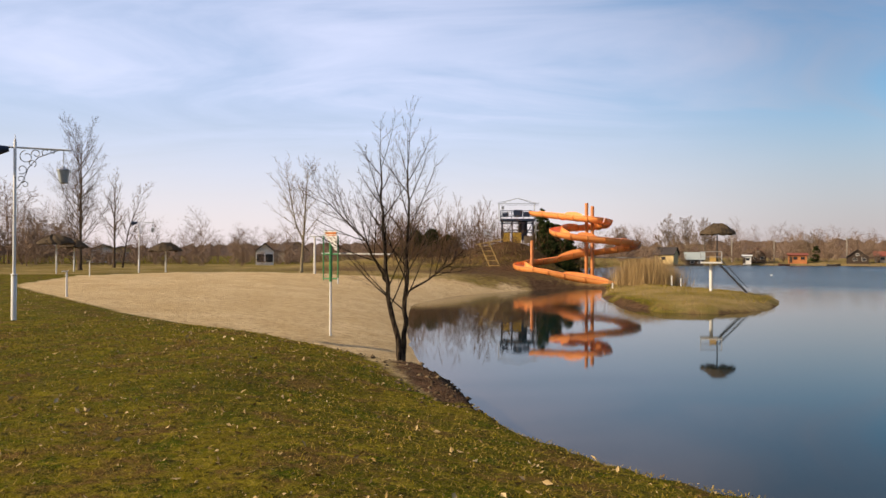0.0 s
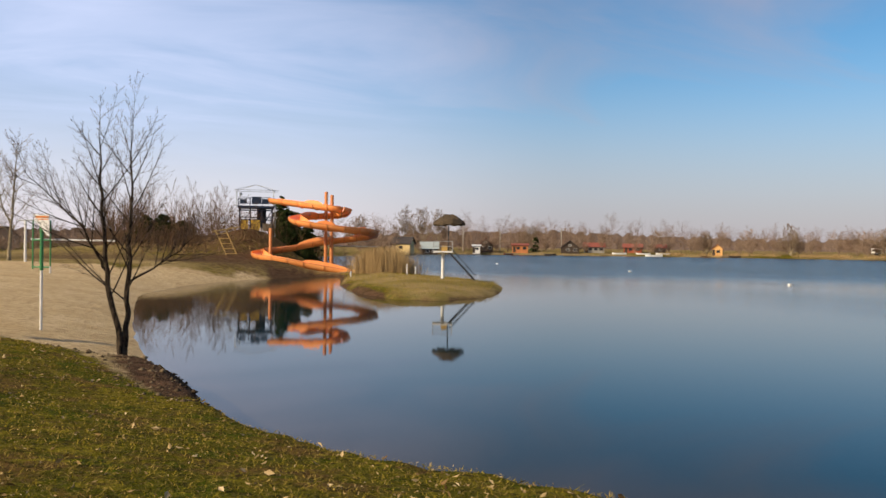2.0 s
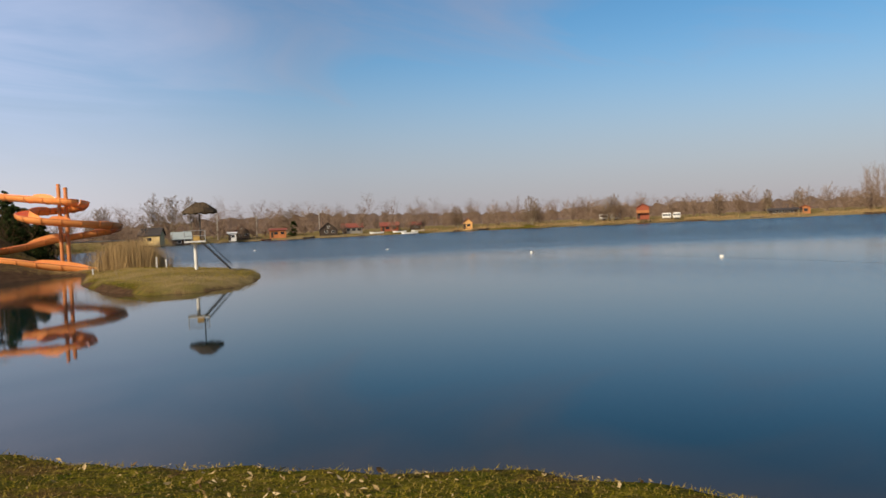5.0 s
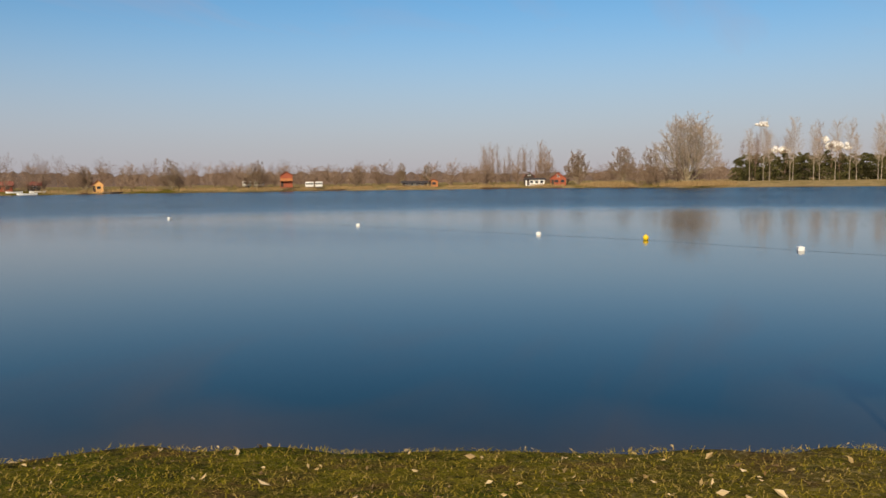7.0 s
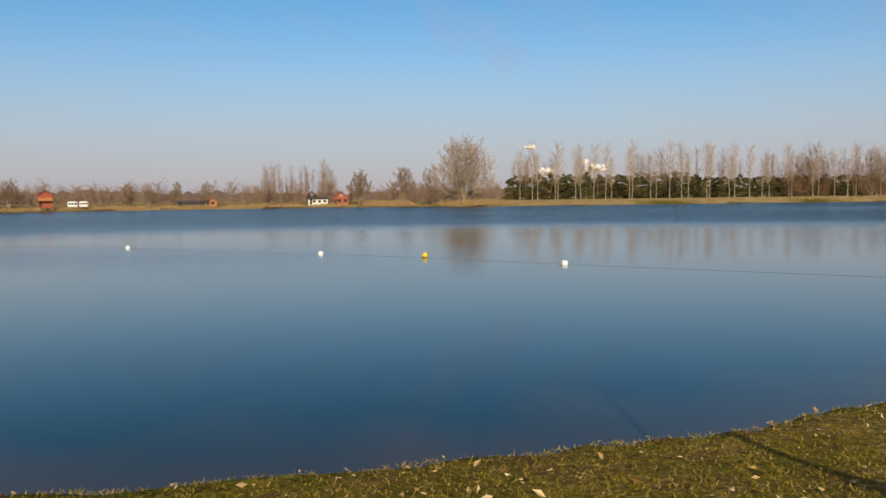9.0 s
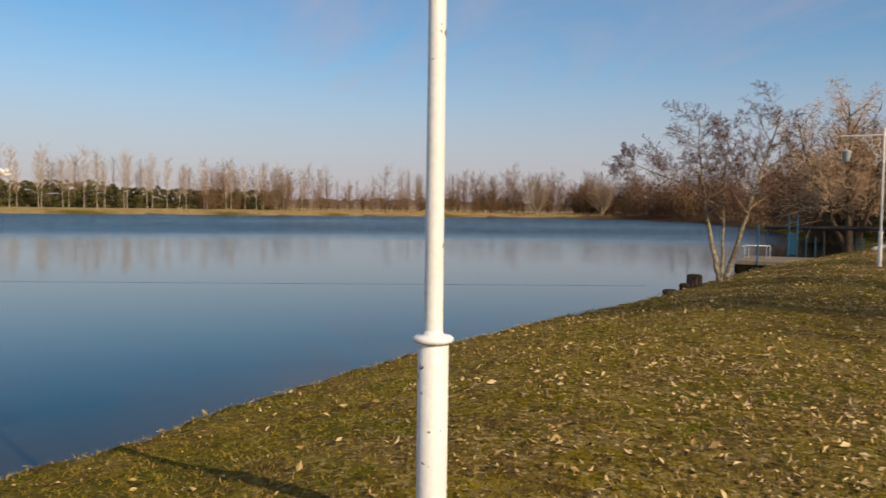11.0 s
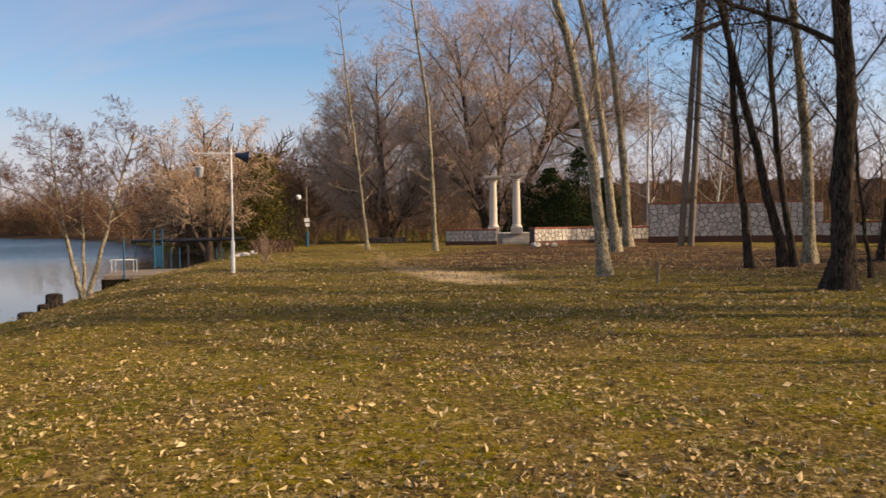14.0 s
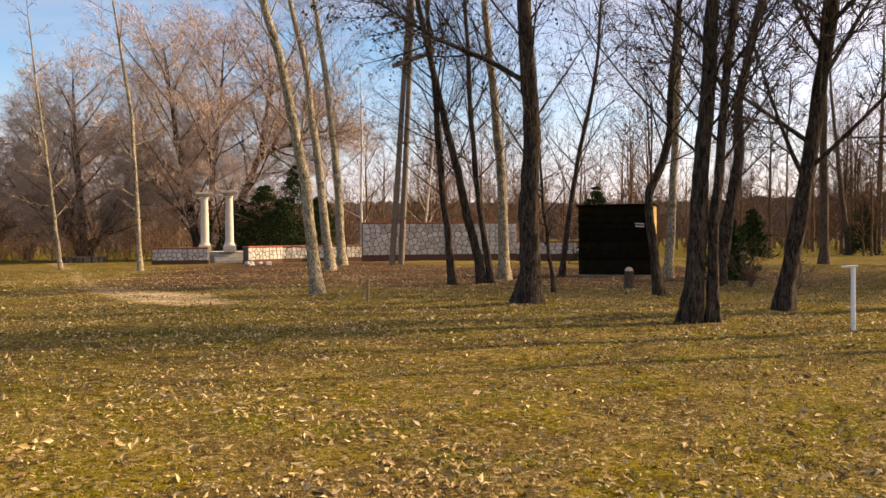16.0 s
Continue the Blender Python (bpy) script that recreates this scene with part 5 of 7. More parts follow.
def grass():
    rng = np.random.default_rng(21)
    x, y, d, az = lawn_places(rng, 360000, 2.2, 20, 1.25)
    z = height(x, y)
    n = len(x)
    h = rng.uniform(0.010, 0.028, n) * (1 + 0.9 * (rng.random(n) > 0.97))
    w = 0.0016 + 0.0005 * d
    a = rng.uniform(0, 6.28, n)
    lean = rng.normal(0, 0.028, (n, 2))
    V = np.stack([np.stack([x - np.cos(a) * w, y - np.sin(a) * w, z - 0.005], 1), np.stack([x + np.cos(a) * w, y + np.sin(a) * w, z - 0.005], 1), np.stack([x + lean[:, 0], y + lean[:, 1], z + h], 1)], 1).reshape(-1, 3)
    return tagged(new("grass", fast_mesh("grass", V, np.arange(3 * n).reshape(n, 3), BLADE, False)), "short winter grass, half green and half straw", "grass", kind="stuff")


def fallen_leaves():
    rng = np.random.default_rng(22)
    x, y, d, az = lawn_places(rng, 1100000, 2.0, 38, 0.95)
    wooded = np.clip(np.minimum(1, np.maximum(smooth(-100, -150, az), smooth(140, 165, az))), 0.07 + 0.09 * smooth(-35, -5, az), 1)
    clump = 0.5 + 0.5 * np.sin(x * 1.3 + 2 * np.sin(y * 0.7)) * np.sin(y * 1.1 + 1.5 * np.sin(x * 0.6))
    keep = rng.random(len(x)) < wooded * (0.20 + 0.80 * clump ** 1.5) * (0.6 + 0.4 * smooth(0.3, 0.7, np.sin(x * 5.1 + 3 * np.sin(y * 2.3)) * np.sin(y * 4.3 + x)))
    x, y = x[keep], y[keep]
    size = 0.011 + 0.026 * rng.random(len(x)) ** 3
    # thicker litter under the trees of the grove
    u, v, d, az = lawn_places(rng, 420000, 12, 44, 0.85)
    under = np.maximum(smooth(-128, -158, az), smooth(140, 160, az))
    clump = 0.5 + 0.5 * np.sin(u * 1.9 + 2 * np.sin(v * 0.9)) * np.sin(v * 1.6 + 1.5 * np.sin(u * 0.8))
    keep = rng.random(len(u)) < under * (0.08 + 0.62 * clump ** 2)
    x, y = np.concatenate([x, u[keep]]), np.concatenate([y, v[keep]])
    size = np.concatenate([size, 0.018 + 0.030 * rng.random(int(keep.sum())) ** 2])
    c = np.stack([x, y, height(x, y) + 0.022], 1)
    return tagged(new("fallen_leaves", flakes("fallen_leaves", c, size, FALLEN, rng, flat=0.45, long=2.1)), "dry tan leaves scattered on the lawn", "leaves", kind="stuff")


grass()
fallen_leaves()


# ---- surfaces of made things ----
WHITE_PAINT = material("white_metal_paint", (0.80, 0.80, 0.77), 0.45, (0.60, 0.59, 0.55), 3, 0.15, fine=40)
POST_PAINT = material("chipped_white_paint", (0.80, 0.80, 0.77), 0.45, (0.66, 0.65, 0.61), 3, 0.15, fine=40)
chip(POST_PAINT, 17.0, 0.665, (0.17, 0.10, 0.06))
GREY_METAL = material("galvanised_steel", (0.50, 0.51, 0.52), 0.45, (0.33, 0.34, 0.35), 5, 0.2, metal=0.7, fine=40)
BLACK_METAL = material("black_painted_steel", (0.030, 0.032, 0.036), 0.5, (0.015, 0.015, 0.017), 6, 0.2, fine=40)
NAVY_METAL = material("navy_painted_steel", (0.020, 0.035, 0.075), 0.5, (0.012, 0.020, 0.040), 6, 0.2, fine=40)
BLUE_METAL = material("blue_painted_steel", (0.015, 0.10, 0.17), 0.5, (0.010, 0.06, 0.10), 5, 0.2, fine=40)
GREEN_METAL = material("green_painted_steel", (0.05, 0.27, 0.09), 0.5, (0.03, 0.16, 0.055), 5, 0.2, fine=40)
YELLOW_METAL = material("yellow_painted_steel", (0.72, 0.46, 0.04), 0.55, (0.48, 0.30, 0.04), 4, 0.2, fine=40)
YELLOW_FADED = material("faded_yellow_paint", (0.46, 0.31, 0.09), 0.7, (0.26, 0.17, 0.06), 4, 0.2, fine=40)
# flume orange, raised in colour to the brightness of its sunlit sides
ORANGE_GRP = material("sun_bright_orange_flume", (0.95, 0.43, 0.15), 0.26, (0.88, 0.28, 0.075), 0.8, 0.1, fine=14, spec=0.5)
ORANGE_POST = material("orange_post_paint", (0.62, 0.22, 0.055), 0.5, (0.45, 0.15, 0.04), 3, 0.1, fine=20)
STRAW = material("weathered_thatch", (0.125, 0.092, 0.058), 0.95, (0.04, 0.03, 0.02), 9, 1.0, fine=60, spec=0.1)
TIMBER_DARK = material("near_black_planks", (0.020, 0.015, 0.007), 1.0, (0.004, 0.0035, 0.002), 4, 0.5, fine=40, random_tint=0.4, spec=0.05)
TIMBER_YELLOW = material("varnished_yellow_planks", (0.55, 0.36, 0.10), 0.6, (0.36, 0.22, 0.06), 5, 0.4, fine=40, random_tint=0.2)
TIMBER_GREY = material("weathered_timber", (0.26, 0.21, 0.155), 0.9, (0.12, 0.095, 0.07), 6, 0.6, fine=40, random_tint=0.2)
POLE_WOOD = material("old_pole_wood", (0.24, 0.185, 0.125), 0.9, (0.11, 0.085, 0.06), 6, 0.6, fine=40)
CUT_WOOD = material("fresh_cut_wood", (0.66, 0.50, 0.30), 0.8, (0.46, 0.33, 0.19), 9, 0.3, fine=60)
CONCRETE = material("weathered_concrete", (0.50, 0.46, 0.39), 0.9, (0.30, 0.27, 0.22), 3, 0.5, fine=30)
COLUMN = material("lime_washed_column", (0.62, 0.56, 0.45), 0.85, (0.48, 0.42, 0.33), 3, 0.4, fine=30)
STONE = material("white_limestone", (0.60, 0.55, 0.47), 0.9, (0.40, 0.36, 0.30), 4, 0.6, fine=26, random_tint=0.25)
MORTAR = material("dark_mortar", (0.13, 0.105, 0.085), 0.95, (0.07, 0.055, 0.045), 6, 0.6, fine=40)
BRICK = material("red_brick_coping", (0.34, 0.115, 0.065), 0.9, (0.20, 0.07, 0.045), 6, 0.5, fine=40, random_tint=0.25)
DARK_PLINTH = material("dark_brick_plinth", (0.12, 0.055, 0.035), 0.95, (0.07, 0.035, 0.025), 5, 0.5, fine=40)
WHITE_BOARD = material("white_board", (0.84, 0.83, 0.80), 0.6, (0.70, 0.69, 0.66), 4, 0.05, fine=30)
ORANGE_INK = material("orange_print", (0.80, 0.27, 0.03), 0.6, (0.70, 0.22, 0.03), 4, 0, fine=30)
YELLOW_BUOY = material("yellow_buoy_plastic", (0.90, 0.62, 0.01), 0.4, (0.75, 0.50, 0.01), 3, 0, fine=20)
WHITE_PLASTIC = material("white_float_plastic", (0.86, 0.86, 0.84), 0.4, (0.74, 0.74, 0.72), 3, 0, fine=20)
ROPE = material("wet_rope", (0.035, 0.045, 0.055), 0.7, (0.02, 0.026, 0.032), 8, 0, fine=30)
GLASSY = material("dark_window_glass", (0.03, 0.035, 0.042), 0.12, (0.02, 0.024, 0.03), 3, 0, fine=9, spec=0.6)
MILKY = material("milky_lantern_glass", (0.42, 0.45, 0.46), 0.3, (0.30, 0.33, 0.34), 5, 0, fine=20)
WALLS = {
    "cream": material("cream_render", (0.72, 0.55, 0.27), 0.9, (0.58, 0.43, 0.20), 1.5, 0.2, fine=14),
    "white": material("white_render", (0.82, 0.81, 0.78), 0.9, (0.66, 0.65, 0.62), 1.5, 0.2, fine=14),
    "orange": material("orange_stained_boards", (0.52, 0.20, 0.07), 0.8, (0.36, 0.13, 0.045), 1.5, 0.2, fine=14),
    "red": material("red_stained_boards", (0.36, 0.095, 0.045), 0.8, (0.24, 0.06, 0.03), 1.5, 0.2, fine=14),
    "brown": material("dark_brown_boards", (0.060, 0.040, 0.028), 0.8, (0.035, 0.024, 0.018), 1.5, 0.2, fine=14),
    "yellow": material("yellow_render", (0.76, 0.44, 0.16), 0.9, (0.60, 0.33, 0.12), 1.5, 0.2, fine=14),
    "grey": material("grey_boards", (0.30, 0.28, 0.25), 0.9, (0.20, 0.185, 0.165), 1.5, 0.2, fine=14),
}
ROOFS = {
    "dark": material("dark_shingles", (0.060, 0.052, 0.050), 0.9, (0.035, 0.03, 0.03), 3, 0.5, fine=16),
    "red": material("red_roof_tiles", (0.27, 0.080, 0.052), 0.85, (0.17, 0.05, 0.036), 3, 0.5, fine=16),
    "sheet": material("pale_green_roof_sheet", (0.46, 0.52, 0.50), 0.5, (0.36, 0.41, 0.40), 3, 0.2, fine=16, metal=0.3),
    "white": material("white_roof_sheet", (0.76, 0.76, 0.75), 0.5, (0.62, 0.62, 0.61), 3, 0.2, fine=16),
}
REED = islands("dry_reed", [(0.30, 0.20, 0.09), (0.44, 0.31, 0.15), (0.22, 0.145, 0.065), (0.36, 0.25, 0.12)])


def set_at(az, d, up=0.0, turn=0.0):
    """The pose of a thing that stands on the ground and faces the lawn where the camera turns; its x points right as seen from there."""
    x, y, z = on_ground(az, d)
    return pose(x, y, z + up, 0, 0, az + turn)


# ---- lamp posts ----
def lamp_post(az, d, turn, label, up=0.0, size=1.0):
    """A white two-stage post with a horn loudspeaker and a lantern that hangs from a scrolled arm; the arm points along x."""
    ob = thing("lamp_post", set_at(az, d, up, turn) @ Matrix.Scale(size, 4), label, "lamp post", "lamp posts on the lawn")
    part("lower_shaft", lathe([(0.058, -0.3), (0.058, 0.985), (0.054, 0.992)], 24), POST_PAINT, ob)
    part("collar", lathe([(0.054, 0.992), (0.068, 0.996), (0.0765, 1.004), (0.0765, 1.014), (0.068, 1.022), (0.040, 1.026), (0.035, 1.045)], 28), POST_PAINT, ob)
    part("upper_shaft", lathe([(0.0355, 1.04), (0.0335, 1.9), (0.031, 3.95), (0.02, 3.97)], 24), POST_PAINT, ob)
    part("finial", lathe([(0.02, 3.96), (0.03, 3.99), (0.012, 4.03), (0.006, 4.12)], 12), WHITE_PAINT, ob)
    part("arm", rod((-0.18, 0, 3.84), (1.12, 0, 3.84), 0.022), WHITE_PAINT, ob)
    for cx, cz, r, a0, a1 in ((0.23, 3.64, 0.15, 100, 480), (0.14, 3.36, 0.11, -120, 230), (0.42, 3.72, 0.10, 200, -160), (0.60, 3.75, 0.08, 40, 380), (0.34, 3.50, 0.09, -60, 280), (0.12, 3.14, 0.09, -80, 260), (0.20, 3.02, 0.08, 160, -170), (0.76, 3.78, 0.05, 200, -120)):
        pts = [(cx + r * (1 - 0.55 * k / 18) * math.cos(radians(a0 + (a1 - a0) * k / 18)), 0, cz + r * (1 - 0.55 * k / 18) * math.sin(radians(a0 + (a1 - a0) * k / 18))) for k in range(19)]
        part("scroll", tube(pts, 0.011, 5), WHITE_PAINT, ob)
    part("bracket", tube([(0.035, 0, 2.92), (0.16, 0, 3.10), (0.27, 0, 3.40), (0.46, 0, 3.64), (0.86, 0, 3.82)], 0.011, 5), GREY_METAL, ob)
    lantern = part("lantern", lathe([(0.085, 3.10), (0.09, 3.12), (0.135, 3.38)], 6, (0.98, 0, 0)), MILKY, ob, "six-sided milky lantern glass")
    part("cap", lathe([(0.155, 3.375), (0.15, 3.395), (0.04, 3.42), (0.02, 3.48)], 6, (0.98, 0, 0)), GREY_METAL, lantern)
    part("rim", lathe([(0.07, 3.075), (0.095, 3.08), (0.095, 3.11)], 6, (0.98, 0, 0)), GREY_METAL, lantern)
    part("hanger", rod((0.98, 0, 3.5), (0.98, 0, 3.83), 0.012, sides=6), GREY_METAL, lantern)
    horn = lathe([(0.06, 0.0), (0.09, 0.12), (0.12, 0.24), (0.21, 0.42), (0.225, 0.44), (0.07, 0.36)], 14)
    bmesh.ops.transform(horn, matrix=Matrix.Translation((-0.12, 0, 3.80)) @ Matrix.Rotation(radians(-100), 4, "Y"), verts=horn.verts)
    part("loudspeaker", horn, NAVY_METAL, ob, "dark blue horn loudspeaker")
    return ob


lamp_post(-113.42, 3.90, 150, "white painted lamp post close by on the grass", -0.21, 1.16)
lamp_post(27.3, 21.6, 0, "white lamp post with scrolled arm, lantern and horn loudspeaker", 0.0, 1.04)
lamp_post(-141.84, 27.4, 180, "white lamp post with hanging lantern near the bank")
lamp_post(20.36, 66.5, 0, "white lamp post with lantern behind the beach")


# ---- white posts with a tilted plate ----
def tap_post(az, d, label, tall=1.0, side=-1):
    ob = thing("tap_post", set_at(az, d), label, "post", "white posts")
    part("post", lathe([(0.036, -0.2), (0.036, tall - 0.03), (0.03, tall)], 14), WHITE_PAINT, ob)
    part("plate", box((0.24, 0.14, 0.03), (side * 0.05, 0, tall + 0.005), Matrix.Rotation(radians(4 * side), 4, "Y"), 0.006), WHITE_PAINT, ob)


tap_post(24.52, 33.0, "white post with a flat top at the sand", 0.92)
tap_post(23.3, 56.0, "white post with a flat top at the sand", 0.95)
tap_post(158.1, 14.9, "white post with a tilted plate on the lawn", 1.02)


# ---- thatched sunshades ----
def thatch(wide, high, seed, sag=0.12):
    """A shaggy mushroom roof of straw."""
    rng = random.Random(seed)
    bm = bmesh.new()
    rings = []
    prof = ((0.04, 1.0), (0.25, 0.93), (0.5, 0.74), (0.75, 0.45), (0.95, 0.10), (1.0, -0.08), (0.93, -0.10), (0.5, 0.25), (0.04, 0.6))
    for r, z in prof:
        ring = []
        for k in range(28):
            a = 2 * math.pi * k / 28
            j = 1 + rng.uniform(-0.05, 0.05) * (r > 0.2)
            ring.append(bm.verts.new((wide / 2 * r * j * math.cos(a), wide / 2 * r * j * math.sin(a), high * z + rng.uniform(-sag, sag) * high * (r > 0.2))))
        rings.append(ring)
    for a, b in zip(rings, rings[1:]):
        for k in range(28):
            bm.faces.new((a[k], b[k], b[(k + 1) % 28], a[(k + 1) % 28]))
    bm.faces.new(rings[0])
    bm.faces.new(rings[-1][::-1])
    return bm


def sunshade(az, d, tall, wide, label, seed):
    ob = thing("beach_sunshade", set_at(az, d), label, "sunshade", "thatched sunshades")
    part("pole", rod((0, 0, -0.2), (0, 0, tall - 0.2), 0.055), WHITE_PAINT, ob)
    roof = thatch(wide, 0.62, seed)
    bmesh.ops.translate(roof, vec=(0, 0, tall - 0.6), verts=roof.verts)
    part("thatch", roof, STRAW, ob, "grey weathered straw roof")
    for k in range(6):
        a = k * math.pi / 3
        part("rib", rod((0, 0, tall - 0.35), (wide * 0.44 * math.cos(a), wide * 0.44 * math.sin(a), tall - 0.62), 0.018, sides=5), TIMBER_GREY, ob)


sunshade(25.25, 64, 2.75, 2.55, "thatched sunshade on a white pole", 1)
sunshade(24.25, 72, 2.55, 2.2, "thatched sunshade on a white pole", 2)
sunshade(18.7, 67, 2.3, 2.5, "low thatched sunshade behind the sand", 3)


# ---- ball court ----
def referee_post(az, d):
    ob = thing("volleyball_post", set_at(az, d, 0.0, -30), "white post with green cage and a white and orange board", "post")
    part("post", rod((0, 0, -0.3), (0, 0, 1.55), 0.033), WHITE_PAINT, ob)
    part("sleeve", rod((0, 0, 1.52), (0, 0, 2.85), 0.045), GREEN_METAL, ob)
    for x in (-0.23, 0.23):
        part("cage_bar", rod((x, 0.0, 1.55), (x, 0.0, 2.78), 0.020, sides=8), GREEN_METAL, ob)
    for z in (1.60, 2.28):
        part("cross_bar", rod((-0.23, 0.0, z), (0.23, 0.0, z), 0.020, sides=8), GREEN_METAL, ob)
    part("stub", rod((0.23, 0.0, 1.45), (0.23, 0.0, 1.62), 0.022, sides=8), WHITE_PAINT, ob)
    bm = bmesh.new()
    front = [bm.verts.new(p) for p in ((-0.19, -0.06, 2.92), (0.24, -0.06, 2.92), (0.24, -0.06, 2.38), (0.18, -0.06, 2.40), (-0.12, -0.06, 2.78))]
    f = bm.faces.new(front[::-1])
    g = bmesh.ops.extrude_face_region(bm, geom=[f])
    bmesh.ops.translate(bm, vec=(0, -0.025, 0), verts=[v for v in g["geom"] if isinstance(v, bmesh.types.BMVert)])
    bmesh.ops.recalc_face_normals(bm, faces=bm.faces)
    part("net_cable", rod((-0.30, 0.03, 2.30), (1.78, 0.25, 2.28), 0.022, sides=6), WHITE_PAINT, ob, "white net cable with end stops")
    board = part("board", bm, WHITE_BOARD, ob, "white board with an orange stripe")
    part("stripe", box((0.34, 0.006, 0.05), (0.05, -0.09, 2.86)), ORANGE_INK, board)
    part("stripe", box((0.26, 0.006, 0.02), (0.08, -0.09, 2.80)), ORANGE_INK, board)


referee_post(7.72, 23.2)
shower = thing("beach_shower", set_at(8.9, 64), "tall white shower post with a short arm", "shower")
part("post", rod((0, 0, -0.2), (0, 0, 2.9), 0.09), WHITE_PAINT, shower)
part("arm", rod((-0.45, 0, 2.85), (0.75, 0, 2.9), 0.05), WHITE_PAINT, shower)
part("shower_head", lathe([(0.10, -0.16), (0.03, 0.0)], 10, (0.7, 0, 2.86)), GREY_METAL, shower)


# ---- water slide ----
def spline(ctrl, steps):
    pts = [Vector(c) for c in ctrl]
    out = []
    for k in range(len(pts) - 1):
        a, b, c, e = pts[max(k - 1, 0)], pts[k], pts[k + 1], pts[min(k + 2, len(pts) - 1)]
        for j in range(steps):
            t = j / steps
            out.append(0.5 * ((2 * b) + (c - a) * t + (2 * a - 5 * b + 4 * c - e) * t * t + (3 * b - a - 3 * c + e) * t ** 3))
    return out + [pts[-1]]


SLIDE_AT = P(-8.9, 76.0)
slide = thing("water_slide", pose(SLIDE_AT[0], SLIDE_AT[1], 0, 0, 0, -8.9), "bright orange spiral water slide ending over the water", "water slide")
FLUME = [(-3.7, 7.0, 7.0), (-1.35, 3.0, 6.55), (0.8, -0.5, 6.16), (2.4, -1.5, 5.90), (3.2, 0.5, 5.70), (2.5, 2.5, 5.52), (0.9, 3.0, 5.42), (-0.7, 2.0, 5.26), (-1.45, 0.0, 4.92), (-0.6, -2.0, 4.55),
         (1.46, -2.6, 4.25), (3.6, -2.4, 4.03), (5.1, -1.0, 3.89), (5.8, 1.0, 3.69), (5.0, 2.6, 3.44), (3.2, 3.0, 3.20), (0.84, 3.0, 2.88), (-1.6, 3.0, 2.36), (-3.7, 2.4, 2.02), (-4.75, 0.5, 1.76), (-4.2, -1.6, 1.52),
         (-2.4, -2.6, 1.26), (-0.2, -3.0, 0.86), (2.9, -3.4, 0.34), (6.4, -4.2, -0.14)]
line = spline(FLUME, 8)


def trough(points):
    """A length of open half-pipe with rolled lips and a wall."""
    bm = bmesh.new()
    rings = []
    shape = []
    for k in range(11):
        a = radians(175 + 190 * k / 10)
        shape.append((0.50 * math.cos(a), 0.50 * math.sin(a) + 0.24))
    outer = [(x * 1.09, z * 1.0 - 0.04) for x, z in shape]
    loop = [(-0.60, 0.26), *shape, (0.60, 0.26), *outer[::-1]]
    for k, p in enumerate(points):
        d = (points[min(k + 1, len(points) - 1)] - points[max(k - 1, 0)])
        d = Vector((d.x, d.y, 0)).normalized()
        side = Vector((d.y, -d.x, 0))
        rings.append([bm.verts.new(p + side * x + Vector((0, 0, z))) for x, z in loop])
    n = len(loop)
    for a, b in zip(rings, rings[1:]):
        for j in range(n):
            bm.faces.new((a[j], a[(j + 1) % n], b[(j + 1) % n], b[j]))
    bm.faces.new(rings[0][::-1])
    bm.faces.new(rings[-1])
    bmesh.ops.recalc_face_normals(bm, faces=bm.faces)
    return bm


for k in range(0, len(line) - 1, 5):
    seg = line[k:k + 6]
    if len(seg) > 1:
        sec = part("flume_section", trough(seg), ORANGE_GRP, slide)
        p, q = seg[0], seg[1]
        d = Vector((q.x - p.x, q.y - p.y, 0)).normalized()
        s = Vector((d.y, -d.x, 0))
        rim = [p + s * (0.585 * math.cos(radians(180 + 180 * j / 8))) + Vector((0, 0, 0.545 * math.sin(radians(180 + 180 * j / 8)) + 0.22)) for j in range(9)]
        part("flange", tube(rim, 0.035, 4), ORANGE_POST, sec)
def guard(points, side):
    """A raised splash board along one lip, tapering at both ends."""
    bm = bmesh.new()
    rows = []
    n = len(points)
    for k, p in enumerate(points):
        d = points[min(k + 1, n - 1)] - points[max(k - 1, 0)]
        d = Vector((d.x, d.y, 0)).normalized()
        s = Vector((d.y, -d.x, 0)) * side
        up = 0.26 + 0.30 * max(0.0, math.sin(math.pi * k / (n - 1))) ** 0.5
        rows.append([bm.verts.new(p + s * o + Vector((0, 0, z))) for o, z in ((0.53, 0.20), (0.53, up), (0.57, up), (0.59, 0.20))])
    for a, b in zip(rows, rows[1:]):
        for j in range(4):
            bm.faces.new((a[j], a[(j + 1) % 4], b[(j + 1) % 4], b[j]))
    bm.faces.new(rows[0][::-1])
    bm.faces.new(rows[-1])
    bmesh.ops.recalc_face_normals(bm, faces=bm.faces)
    return bm


for k0, k1, side in ((12, 20, 1), (24, 44, -1), (50, 74, -1), (76, 84, -1), (92, 118, -1), (124, 136, -1), (142, 164, -1), (174, 186, -1)):
    part("splash_board", guard(line[k0:k1], side), ORANGE_GRP, slide)
for (x, y, top, low, r) in ((1.92, 0.4, 7.32, -0.5, 0.16), (1.41, 1.5, 7.68, -0.5, 0.16), (-3.6, 0.2, 4.15, 0.2, 0.15)):
    part("mast", lathe([(r, low), (r, top - 0.05), (r * 0.6, top)], 14, (x, y, 0)), ORANGE_POST, slide)
